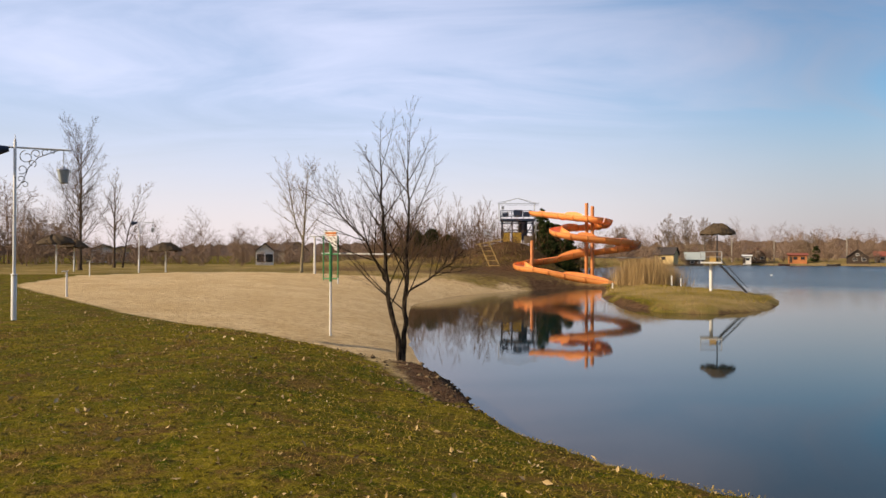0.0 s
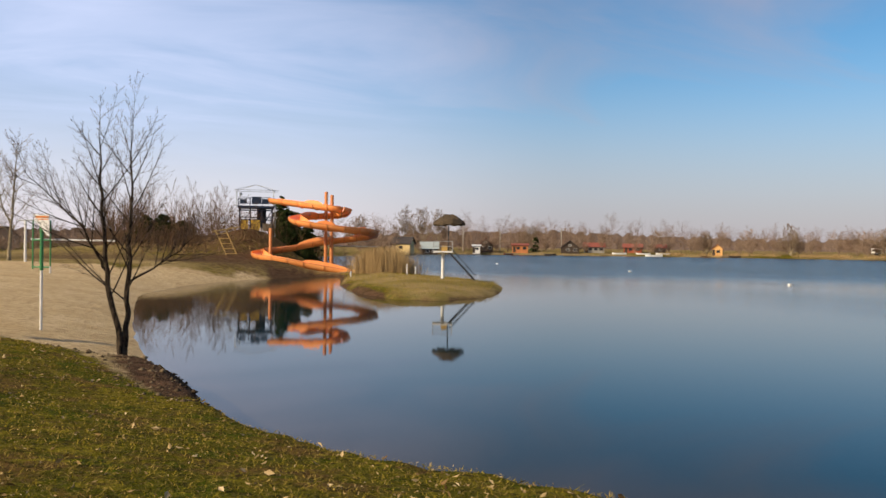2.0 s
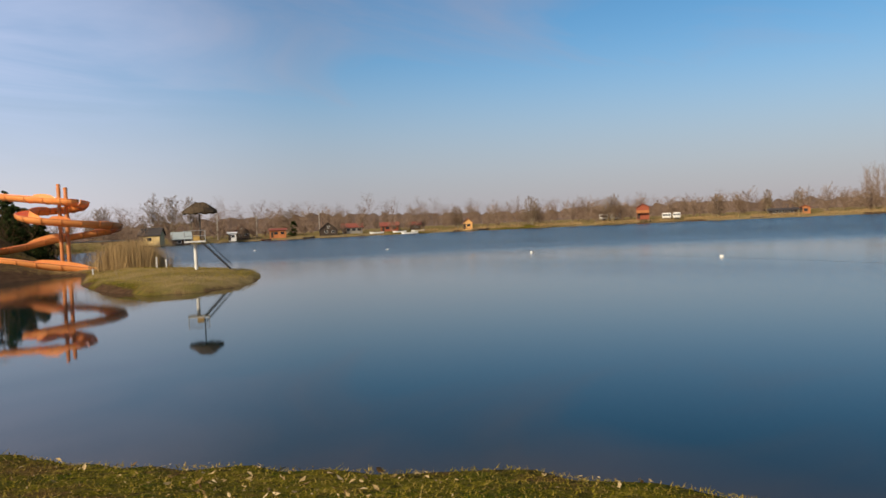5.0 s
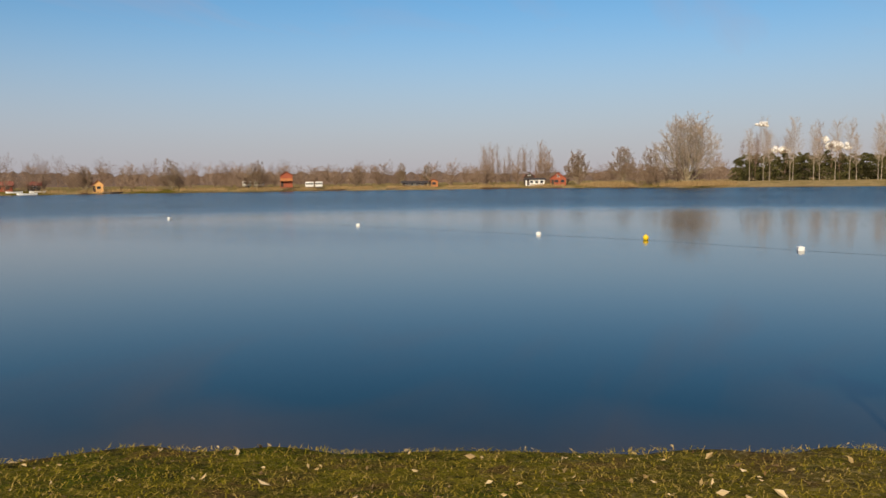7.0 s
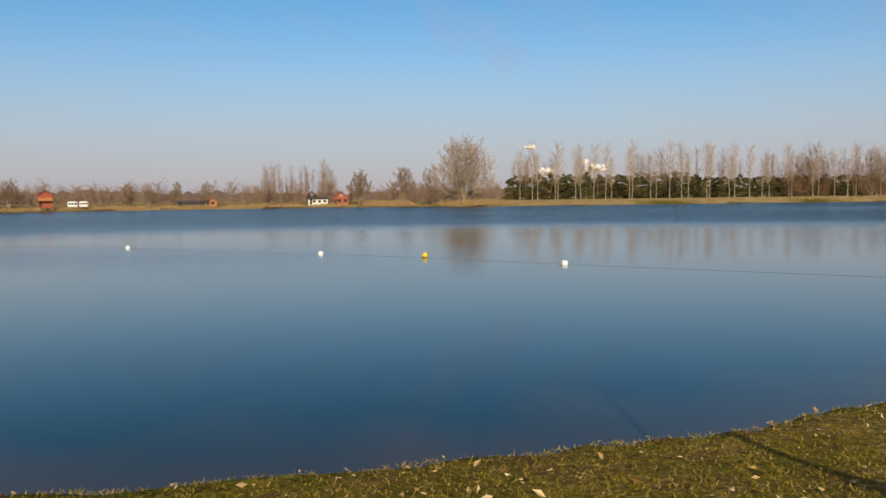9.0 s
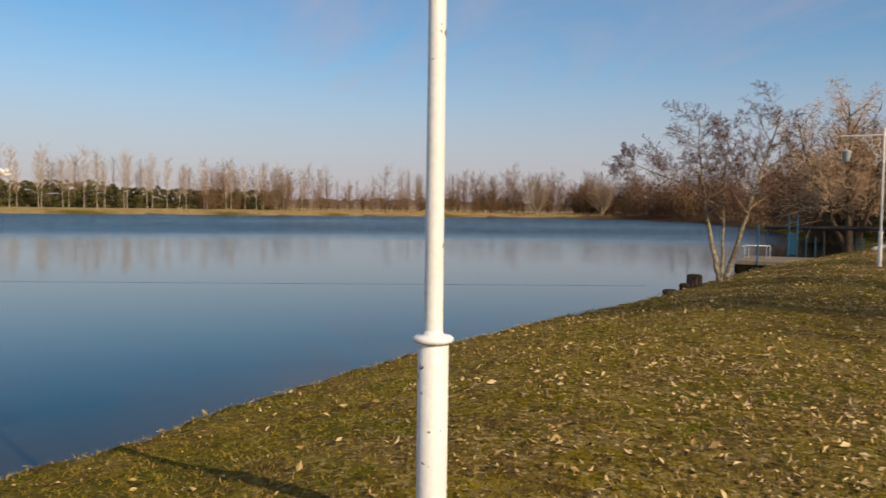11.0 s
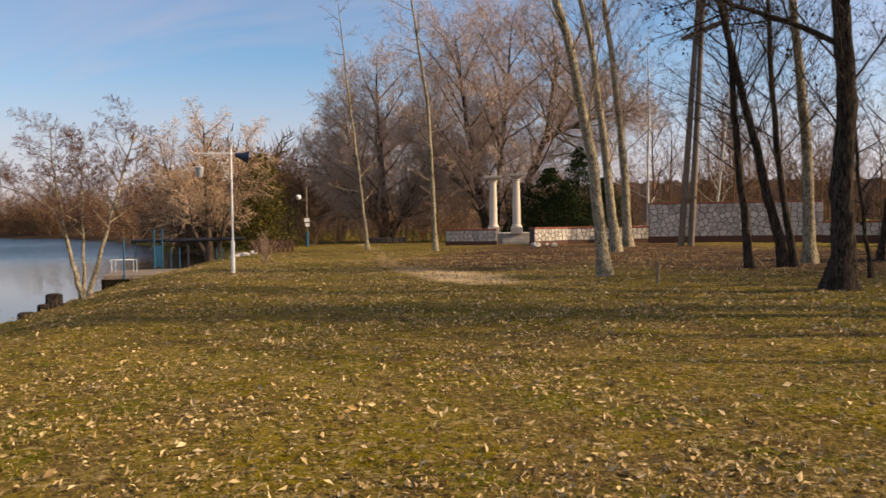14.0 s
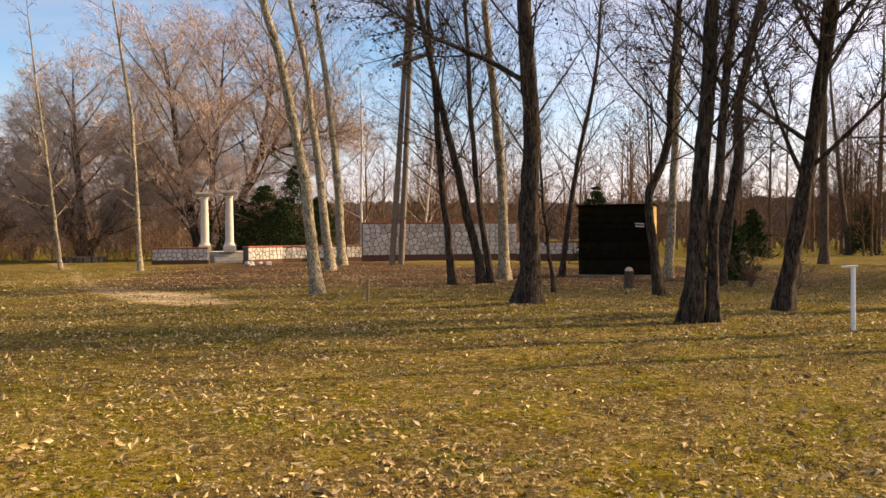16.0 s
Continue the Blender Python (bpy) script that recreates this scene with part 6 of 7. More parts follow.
for (x, y, z0, x1, y1) in ((1.41, 1.5, 5.35, 1.0, 2.9), (1.92, 0.4, 3.98, 1.5, -2.5), (1.92, 0.4, 5.85, 1.7, -1.1), (1.41, 1.5, 2.8, 1.2, 2.9), (-3.6, 0.2, 2.1, -4.6, 2.2), (-3.6, 0.2, 1.4, -3.4, -2.5), (1.92, 0.4, 0.6, 1.5, -3.3)):
    part("bracket", rod((x, y, z0), (x1, y1, z0), 0.06, sides=6), ORANGE_POST, slide)
part("walkway_bar", rod((2.2, 2.6, 2.6), (6.6, 3.0, 2.58), 0.06), GREY_METAL, slide)
part("splash_post", rod((3.0, -14.6, -0.6), (3.0, -14.6, 0.75), 0.05), WHITE_PAINT, slide)

# ---- slide tower on the hill ----
tx, ty, tz = on_ground(-5.2, 88.5)
tower = thing("slide_tower", pose(tx, ty, tz, 0, 0, -5.2) @ Matrix.Diagonal((0.95, 1, 1, 1)), "dark blue steel start tower with yellow panels on a hill", "tower")
DECK = 6.55 - tz
LOW = 4.65 - tz
for x in (-1.75, -0.6, 0.6, 1.75):
    for y in (-1.3, 1.3):
        part("post", box((0.14, 0.14, DECK + 0.6), (x, y, DECK / 2 - 0.3)), NAVY_METAL, tower)
part("deck", box((3.9, 3.1, 0.22), (0, 0, DECK)), NAVY_METAL, tower)
for x, w, m in ((-1.2, 0.75, YELLOW_METAL), (-0.05, 0.95, YELLOW_METAL)):
    part("panel", box((w, 0.06, 1.0 + 0.1 * w), (x, -1.42, LOW)), m, tower, "yellow lower panel")
part("panel", box((1.0, 0.06, 0.8), (1.2, -1.42, LOW - 0.2)), TIMBER_GREY, tower)
part("back_panel", box((1.05, 0.06, DECK - LOW + 0.4), (0.6, 1.4, (DECK + LOW) / 2)), NAVY_METAL, tower)
part("side_panel", box((0.06, 1.1, DECK - LOW + 0.4), (1.75, 0.5, (DECK + LOW) / 2)), NAVY_METAL, tower)
for z in (LOW, LOW + 0.9):
    part("back_beam", box((3.7, 0.1, 0.1), (0, 1.3, z)), NAVY_METAL, tower)
for a, b in (((-1.75, 1.3, LOW - 0.3), (-0.6, 1.3, DECK - 0.2)), ((0.6, 1.3, LOW - 0.3), (1.75, 1.3, DECK - 0.2))):
    part("brace", rod(a, b, 0.05, sides=6), NAVY_METAL, tower)
for z in (LOW + 0.55, DECK - 0.35):
    part("beam", box((3.7, 0.1, 0.12), (0, -1.3, z)), NAVY_METAL, tower)
for x in (-1.9, -0.65, 0.65, 1.9):
    for y in (-1.45, 1.45):
        part("rail_post", rod((x, y, DECK), (x, y, DECK + 1.0), 0.035, sides=6), NAVY_METAL, tower)
for y in (-1.45, 1.45):
    for z in (0.5, 0.98):
        part("rail", rod((-1.9, y, DECK + z), (1.6, y, DECK + z), 0.03, sides=6), NAVY_METAL, tower)
for x, w, h in ((-1.35, 0.7, 0.45), (0.05, 1.0, 0.75), (1.0, 0.7, 0.55)):
    part("rail_panel", box((w, 0.05, h), (x, -1.45, DECK + 0.3 + h / 2)), NAVY_METAL, tower, "dark blue rail panel")
for x in (-2.1, 1.9):
    for y in (-1.4, 1.4):
        part("roof_post", rod((x, y, DECK), (x, y, DECK + 1.75), 0.03, sides=6), GREY_METAL, tower)
for y in (-1.4, 1.4):
    part("roof_beam", rod((-2.3, y, DECK + 1.75), (2.4, y, DECK + 1.75), 0.022, sides=6), GREY_METAL, tower)
    part("rafter", rod((-2.3, y, DECK + 1.75), (0, 0, DECK + 2.4), 0.022, sides=6), GREY_METAL, tower)
    part("rafter", rod((2.2, y, DECK + 1.75), (0, 0, DECK + 2.4), 0.022, sides=6), GREY_METAL, tower)
for k in range(9):
    a = radians(40 * k)
    part("stair_tread", box((0.8, 0.3, 0.05), (-2.9 + 0.5 * math.cos(a), 0.5 * math.sin(a), 0.3 + k * (DECK - 0.3) / 9), Matrix.Rotation(a, 4, "Z")), GREY_METAL, tower)
part("stair_rail", tube([(-2.9 + 0.95 * math.cos(k * 0.35), 0.95 * math.sin(k * 0.35), 1.2 + k * 0.16) for k in range(18)], 0.03, 5), GREY_METAL, tower)
part("support_leg", rod((2.05, -1.3, -0.5), (2.05, -1.3, DECK + 0.1), 0.07), GREY_METAL, tower)
fl = thing("floodlight_pole", set_at(-4.15, 92), "thin grey pole with a small floodlight on the hill", "lamp post")
part("pole", rod((0, 0, -0.3), (0, 0, 6.6), 0.035, 0.025, 6), GREY_METAL, fl)
part("lamp_head", box((0.30, 0.22, 0.34), (0.04, -0.05, 6.7), None, 0.03), GREY_METAL, fl)
frame_x, frame_y, frame_z = on_ground(-3.3, 78.5)
climb = thing("climbing_frame", pose(frame_x, frame_y, frame_z, 0, 0, -3), "leaning yellow climbing frame on the slope", "climbing frame")
for x0 in (-0.5, 0.45):
    part("side_rail", rod((x0 - 0.55, 0.6, 2.35), (x0 + 0.55, -0.5, -0.1), 0.045, sides=8), YELLOW_FADED, climb)
for k in range(5):
    u = 0.12 + k * 0.19
    part("rung", rod((-1.05 + 1.1 * u, 0.6 - 1.1 * u, 2.35 - 2.45 * u), (-0.10 + 1.1 * u, 0.6 - 1.1 * u, 2.35 - 2.45 * u), 0.03, sides=6), YELLOW_FADED, climb)
part("top_bar", rod((-1.4, 0.6, 2.2), (1.3, 1.4, 2.75), 0.04, sides=8), YELLOW_FADED, climb)

# ---- lifeguard stand on the spit ----
gx, gy, gz = on_ground(-18.1, 53.5)
guard = thing("lifeguard_stand", pose(gx, gy, gz, 0, 0, -18.1), "white lifeguard stand with thatched shade and black ladder", "lifeguard stand")
part("mast", rod((0, 0, -0.3), (0, 0, 1.75), 0.11, sides=14), WHITE_PAINT, guard)
part("deck", box((1.3, 1.1, 0.10), (0.0, 0, 1.74), None, 0.01), WHITE_PAINT, guard)
for x in (-0.62, 0.62):
    for y in (-0.55, 0.55):
        part("rail_post", rod((x, y, 1.75), (x, y, 2.45), 0.022, sides=6), GREY_METAL, guard)
for y in (-0.55, 0.55):
    for z in (2.1, 2.43):
        part("rail", rod((-0.62, y, z), (0.62, y, z), 0.018, sides=6), GREY_METAL, guard)
part("seat", box((0.4, 0.4, 0.35), (0.1, 0, 1.97), None, 0.02), TIMBER_YELLOW, guard, "pale wooden seat box")
part("shade_pole", rod((0.35, 0, 1.8), (0.35, 0, 3.9), 0.04), BLACK_METAL, guard)
roof = thatch(2.1, 0.62, 9)
bmesh.ops.translate(roof, vec=(0.38, 0, 3.55), verts=roof.verts)
part("thatch", roof, STRAW, guard, "grey straw sunshade roof")
for y in (-0.28, 0.28):
    part("ladder_rail", rod((0.35, y - 0.2, 1.78), (2.05, y - 0.5, -0.05), 0.06, sides=6), BLACK_METAL, guard)
    part("hand_rail", rod((0.45, y - 0.2, 2.05), (2.10, y - 0.5, 0.25), 0.025, sides=6), BLACK_METAL, guard)
for k in range(9):
    u = 0.06 + k * 0.11
    part("tread", box((0.2, 0.55, 0.04), (0.35 + 1.7 * u, -0.2 - 0.3 * u, 1.75 - 1.8 * u)), BLACK_METAL, guard)
for k, (az, d, tall) in enumerate(((-15.6, 60, 0.75), (-16.2, 61, 0.6))):
    st = thing("marker_stake", set_at(az, d), "short white stake by the reeds", "stake", "stakes on the spit")
    part("stake", rod((0, 0, -0.1), (0, 0, tall), 0.05, sides=7), WHITE_PAINT, st)


# ---- clods and roots of the eroded bank ----
def clods():
    rng = np.random.default_rng(41)
    x, y = rng.uniform(-3.5, 1.4, 9000), rng.uniform(10.5, 19.5, 9000)
    ok = (signed(BARE, x, y) > -0.3) & (-signed(LAKE, x, y) > 0.02) & (rng.random(9000) < 0.22 * np.clip(1.3 + signed(LAKE, x, y) / 2.2, 0.12, 1))
    x, y = x[ok], y[ok]
    z = height(x, y)
    s = 0.012 + 0.05 * rng.random(len(x)) ** 3
    corner = np.array([(1, 0, 0), (0, 1, 0), (-1, 0, 0), (0, -1, 0), (0, 0, 0.7), (0, 0, -0.6)])
    V = np.stack([x, y, z], 1)[:, None] + corner[None] * s[:, None, None] * rng.uniform(0.6, 1.3, (len(x), 6, 3))
    face = np.array([(0, 1, 4), (1, 2, 4), (2, 3, 4), (3, 0, 4), (1, 0, 5), (2, 1, 5), (3, 2, 5), (0, 3, 5)])
    F = (np.arange(len(x))[:, None, None] * 6 + face[None]).reshape(-1, 3)
    mat = islands("earth_clods", [(0.04, 0.027, 0.016), (0.10, 0.07, 0.04), (0.20, 0.15, 0.09), (0.06, 0.042, 0.025)])
    return tagged(new("earth_clods", fast_mesh("earth_clods", V.reshape(-1, 3), F, mat)), "crumbled brown earth and pebbles on the eroded bank", "earth", kind="stuff")


clods()


# ---- reeds ----
def reeds(name, label, places, tall, seed, mat=None):
    rng = np.random.default_rng(seed)
    x, y = np.array([p[0] for p in places]), np.array([p[1] for p in places])
    z = np.maximum(height(x, y), -0.1)
    n = len(x)
    d = np.hypot(x, y)
    h = tall * rng.uniform(0.6, 1.1, n)
    w = 0.004 + 0.00018 * d
    a = rng.uniform(0, 6.28, n)
    lean = rng.normal(0, 0.12, (n, 2)) * tall
    V = np.stack([np.stack([x - np.cos(a) * w, y - np.sin(a) * w, z], 1), np.stack([x + np.cos(a) * w, y + np.sin(a) * w, z], 1), np.stack([x + lean[:, 0], y + lean[:, 1], z + h], 1)], 1).reshape(-1, 3)
    return tagged(new(name, fast_mesh(name, V, np.arange(3 * n).reshape(n, 3), mat or REED, False)), label, "reeds", kind="stuff")


rr = random.Random(5)
reeds("reed_bed", "dry straw-coloured reeds at the spit", [P(rr.gauss(-14.1, 0.80), rr.gauss(70, 2.2)) for k in range(11000)], 2.1, 31)
spot = []
for k in range(17000):
    az = rr.choice((rr.uniform(-68, -33), rr.uniform(-68, -33), rr.gauss(-113, 8)))
    if math.sin(az * 3.1) + math.sin(az * 1.3 + 1) > rr.uniform(-1.6, 1.0):
        spot.append(P(az, shore_at(az) + rr.gauss(2.0, 2.0)))
reeds("shore_reeds", "pale dry reeds along the far shore", spot, 1.1, 32)
spot = []
for k in range(6000):
    az = rr.gauss(-71.0, 0.7)
    spot.append(P(az, shore_at(az) + rr.gauss(4, 2)))
for k in range(5000):
    az = rr.gauss(-76.8, 1.1)
    spot.append(P(az, shore_at(az) + rr.gauss(2.5, 1.5)))
reeds("shore_reeds", "tall pale reeds by the big poplar", spot, 1.5, 33)
spot = []
for k in range(1400):
    spot.append(P(rr.uniform(-6, 4.5), rr.uniform(78, 92)))
reeds("dry_grass", "dry yellow grass on the hill's foot", spot, 0.4, 34)
spot = []
while len(spot) < 9000:
    p = (rr.uniform(9.5, 21), rr.uniform(38, 70))
    spot.append(p)
spot = [p for p, inside in zip(spot, signed(LAKE, [q[0] for q in spot], [q[1] for q in spot])) if inside < -0.15]
reeds("short_grass", "short tufted grass on the spit", spot, 0.10, 35, BLADE)


# ---- cottages on the far shore ----
def cottage(az, back, w, dp, wall_h, roof_h, wall, roof, label, name="cottage", gable=True, turn=0.0, stilts=0.0, windows=2, door=True, chimney=False, balcony=False):
    """A small house; its front with door and windows faces the lake. gable: the gable faces the lake."""
    w, dp, wall_h, roof_h, stilts = w * 0.8, dp * 0.8, wall_h * 0.85, roof_h * 0.8, stilts * 0.85
    x, y, z = on_ground(az, shore_at(az) + back)
    ob = thing(name, pose(x, y, z, 0, 0, az + turn), label, "house", "cottages on the far shore")
    b = stilts
    bm = bmesh.new()
    add_box(bm, (w, dp, wall_h + 0.3), (0, 0, b + wall_h / 2 - 0.15))
    hw, hd = w / 2, dp / 2
    top = b + wall_h
    if gable:
        g = [bm.verts.new(v) for v in ((-hw, -hd, top), (hw, -hd, top), (0, -hd, top + roof_h), (-hw, hd, top), (hw, hd, top), (0, hd, top + roof_h))]
        bm.faces.new((g[0], g[1], g[2]))
        bm.faces.new((g[4], g[3], g[5]))
    else:
        g = [bm.verts.new(v) for v in ((-hw, -hd, top), (-hw, hd, top), (-hw, 0, top + roof_h), (hw, -hd, top), (hw, hd, top), (hw, 0, top + roof_h))]
        bm.faces.new((g[1], g[0], g[2]))
        bm.faces.new((g[3], g[4], g[5]))
    part("wall", bm, WALLS[wall], ob)
    over = 0.45
    for s in (-1, 1):
        span = hw if gable else hd
        ln = math.hypot(span, roof_h) * (1 + over / span)
        slope = math.atan2(roof_h, span)
        mid = (span * (1 + over / span)) / 2
        zc = top + roof_h - mid * math.tan(slope) + 0.08
        if gable:
            part("roof", box((ln, dp + 2 * over, 0.12), (s * mid, 0, zc), Matrix.Rotation(s * slope, 4, "Y")), ROOFS[roof], ob)
        else:
            part("roof", box((w + 2 * over, ln, 0.12), (0, s * mid, zc), Matrix.Rotation(-s * slope, 4, "X")), ROOFS[roof], ob)
    for k in range(windows):
        wx = (k - (windows - 1) / 2) * w / max(windows, 1) * 0.8 + (w * 0.08 if door else 0)
        ww = min(1.1, w * 0.45 / max(windows, 1))
        win = part("window", box((ww + 0.12, 0.10, 0.92), (wx, -hd - 0.02, b + wall_h * 0.58)), WALLS["white" if wall in ("brown", "white") else "brown"], ob)
        part("pane", box((ww, 0.04, 0.8), (wx, -hd - 0.08, b + wall_h * 0.58)), GLASSY, win)
    if door:
        part("door", box((0.9, 0.08, 2.0), (-hw * 0.72, -hd - 0.03, b + 1.0)), WALLS["brown"], ob)
    if gable and roof_h > 1.6:
        win = part("window", box((0.9, 0.1, 0.8), (0, -hd - 0.02, top + roof_h * 0.35)), WALLS["white"], ob)
        part("pane", box((0.7, 0.04, 0.6), (0, -hd - 0.08, top + roof_h * 0.35)), GLASSY, win)
    if chimney:
        part("chimney", box((0.5, 0.5, 1.2), (w * 0.2, 0, top + roof_h)), BRICK, ob)
    if stilts:
        for sx in (-hw + 0.2, 0, hw - 0.2):
            for sy in (-hd + 0.2, hd - 0.2):
                part("stilt", rod((sx, sy, -0.8), (sx, sy, b + 0.05), 0.14, sides=6), TIMBER_GREY, ob)
    if balcony:
        part("balcony", box((w, 1.2, 0.15), (0, -hd - 0.6, b + wall_h * 0.5)), WALLS["orange"], ob)
        part("balcony_rail", box((w, 0.08, 0.8), (0, -hd - 1.15, b + wall_h * 0.5 + 0.5)), WALLS["orange"], ob)
    return ob


cottage(-15.3, 8, 7.5, 6, 3.7, 2.4, "cream", "dark", "cream cottage with a dark shingle roof", gable=False, turn=-18, windows=1, door=False)
cottage(-17.15, 4, 6.8, 5, 3.1, 2.4, "brown", "sheet", "lakeside cabin with a pale sheet-metal roof", gable=False, windows=2)
cottage(-20.45, 4, 3.2, 4.5, 2.9, 0.4, "white", "white", "white flat-roofed boathouse at the water", gable=False, windows=1)
cottage(-21.1, 10, 6.4, 5, 3.0, 3.0, "brown", "red", "dark timber cottage with a steep red roof", gable=True, windows=2)
cottage(-23.5, 8, 7.0, 4, 3.0, 0.7, "orange", "red", "low orange cabin behind the bank", gable=False, windows=2)
cottage(-26.95, 8, 8.0, 6, 2.2, 3.0, "brown", "dark", "dark brown cottage with a steep roof", gable=True, windows=2)
cottage(-28.6, 10, 9.0, 5, 2.6, 1.6, "grey", "red", "long cottage with a red tiled roof", gable=False, windows=3)
cottage(-31.2, 12, 8.0, 5, 2.3, 1.5, "red", "red", "red cabin with a red tiled roof", gable=False, windows=2, chimney=True)
cottage(-33.0, 14, 5.0, 4, 2.2, 1.2, "brown", "red", "small red-roofed cabin under trees", gable=False, windows=1)
cottage(-36.7, 3, 4.2, 4, 2.8, 1.9, "yellow", "red", "small yellow cottage at the water", gable=True, windows=1)
cottage(-48.75, 3, 5.2, 4.5, 4.6, 1.6, "red", "red", "tall orange timber house on stilts with a balcony", gable=True, windows=2, stilts=1.1, balcony=True)
cottage(-57.6, 6, 11.0, 4, 1.7, 0.7, "brown", "dark", "long low shelter with an open front", gable=False, windows=4, door=False)
cottage(-58.9, 8, 4.0, 4, 2.2, 0.9, "orange", "red", "small orange hut beside the shelter", gable=True, windows=1)
cottage(-66.0, 8, 8.5, 5, 2.4, 0.5, "white", "dark", "white flat-roofed cabin on the far shore", gable=False, windows=3)
cottage(-65.6, 13, 5.0, 4, 3.2, 2.2, "brown", "red", "brown cabin with a red gable roof", gable=True, windows=1)
cottage(-67.6, 8, 6.8, 5, 3.0, 2.6, "red", "red", "bright red cabin with a steep red roof", gable=True, windows=2)
# houses beyond the meadow
def meadow_house(az, d, w, dp, wall_h, roof_h, wall, roof, label, gable, turn=0):
    x, y, z = on_ground(az, d)
    ob = thing("house", pose(x, y, z, 0, 0, az + turn), label, "house", "houses beyond the meadow")
    bm = box((w, dp, wall_h + 0.4), (0, 0, wall_h / 2 - 0.2))
    g = [bm.verts.new(v) for v in ((-w / 2, -dp / 2, wall_h), (w / 2, -dp / 2, wall_h), (0, -dp / 2, wall_h + roof_h), (-w / 2, dp / 2, wall_h), (w / 2, dp / 2, wall_h), (0, dp / 2, wall_h + roof_h))]
    bm.faces.new((g[0], g[1], g[2]))
    bm.faces.new((g[4], g[3], g[5]))
    part("wall", bm, WALLS[wall], ob)
    slope = math.atan2(roof_h, w / 2)
    for s in (-1, 1):
        part("roof", box((math.hypot(w / 2, roof_h) * 1.1, dp + 0.8, 0.15), (s * w * 0.275, 0, wall_h + roof_h - w * 0.275 * math.tan(slope) + 0.09), Matrix.Rotation(s * slope, 4, "Y")), ROOFS[roof], ob)
    for wx in (-w * 0.25, w * 0.25):
        win = part("window", box((1.2, 0.1, 1.3), (wx, -dp / 2 - 0.02, wall_h * 0.5)), WALLS["white"], ob)
        part("pane", box((1.0, 0.04, 1.1), (wx, -dp / 2 - 0.08, wall_h * 0.5)), GLASSY, win)


meadow_house(12.3, 118, 2.4, 4, 1.9, 1.0, "white", "dark", "pale gabled house beyond the meadow", True)
meadow_house(10.6, 182, 5.5, 8, 2.2, 1.9, "grey", "dark", "low grey house with a dark roof beyond the meadow", False, 20)
meadow_house(22.6, 150, 3.6, 3, 2.2, 0.8, "white", "dark", "small white shed under the trees", True)
meadow_house(21.4, 152, 4.0, 3, 2.2, 0.5, "cream", "dark", "small cream shed under the trees", True)


def caravan(az, back, w, label):
    x, y, z = on_ground(az, shore_at(az) + back)
    ob = thing("caravan", pose(x, y, z, 0, 0, az), label, "caravan", "caravans on the far shore")
    part("body", box((w, 2.1, 1.9), (0, 0, 1.4), None, 0.25), WALLS["white"], ob)
    for k in (-1, 0, 1):
        part("window", box((w * 0.22, 0.05, 0.6), (k * w * 0.3, -1.06, 1.65)), GLASSY, ob)
    for k in (-0.4, 0.4):
        part("wheel", rod((k, -1.0, 0.32), (k, -0.8, 0.32), 0.32, sides=12), BLACK_METAL, ob)


caravan(-50.3, 5, 3.0, "white caravan parked on the far bank")
caravan(-50.95, 5, 2.6, "cream caravan parked on the far bank")
caravan(-46.9, 14, 3.6, "white caravan under the trees")
caravan(-46.1, 14, 3.2, "pale caravan under the trees")


def jetty(az, w, label, boat=True):
    x, y = P(az, shore_at(az) - 1.5)
    ob = thing("jetty", pose(x, y, 0, 0, 0, az), label, "jetty", "jetties on the far shore")
    part("deck", box((w, 3.0, 0.14), (0, 0, 0.5)), TIMBER_GREY, ob)
    for k in range(4):
        part("pile", rod((-w / 2 + w * k / 3, -1.3, -1.2), (-w / 2 + w * k / 3, -1.3, 0.6), 0.09, sides=6), TIMBER_GREY, ob)


for az, w in ((-15.9, 7), (-18.2, 6), (-22.4, 9), (-24.9, 8), (-27.3, 9), (-29.6, 6), (-37.4, 5), (-56.0, 4)):
    jetty(az, w, "low grey wooden jetty at a cottage")


def boat(az, w, color, label, off=-4.0):
    x, y = P(az, shore_at(az) + off)
    ob = thing("rowing_boat", pose(x, y, 0.05 if off < 0 else zg(x, y), 0, 0, az + 8), label, "boat", "boats on the far shore")
    bm = bmesh.new()
    rings = []
    for k in range(9):
        u = -1 + k / 4
        half = 0.55 * (1 - abs(u) ** 3) + 0.04
        rings.append([bm.verts.new((u * w / 2, s * half * f, h)) for s, f, h in ((-1, 1, 0.5 + 0.15 * u * u), (-1, 0.6, -0.05), (1, 0.6, -0.05), (1, 1, 0.5 + 0.15 * u * u), (1, 0.85, 0.47), (1, 0.5, 0.1), (-1, 0.5, 0.1), (-1, 0.85, 0.47))])
    for a, b in zip(rings, rings[1:]):
        for j in range(8):
            bm.faces.new((a[j], a[(j + 1) % 8], b[(j + 1) % 8], b[j]))
    bm.faces.new(rings[0])
    bm.faces.new(rings[-1][::-1])
    bmesh.ops.recalc_face_normals(bm, faces=bm.faces)
    part("hull", bm, color, ob)
    part("bench", box((0.3, 0.8, 0.05), (0, 0, 0.35)), TIMBER_GREY, ob)


for az, w, c, off in ((-30.3, 5, WHITE_PLASTIC, 2), (-31.9, 5, WHITE_PLASTIC, 2), (-32.6, 6, WHITE_PLASTIC, -2), (-33.2, 5, WHITE_PLASTIC, 2.5), (-25.6, 4, WALLS["brown"], -2.5), (-22.7, 3.5, WALLS["red"], -2), (-37.8, 4, WALLS["brown"], -3)):
    boat(az, w, c, "small rowing boat moored at the far shore", off)


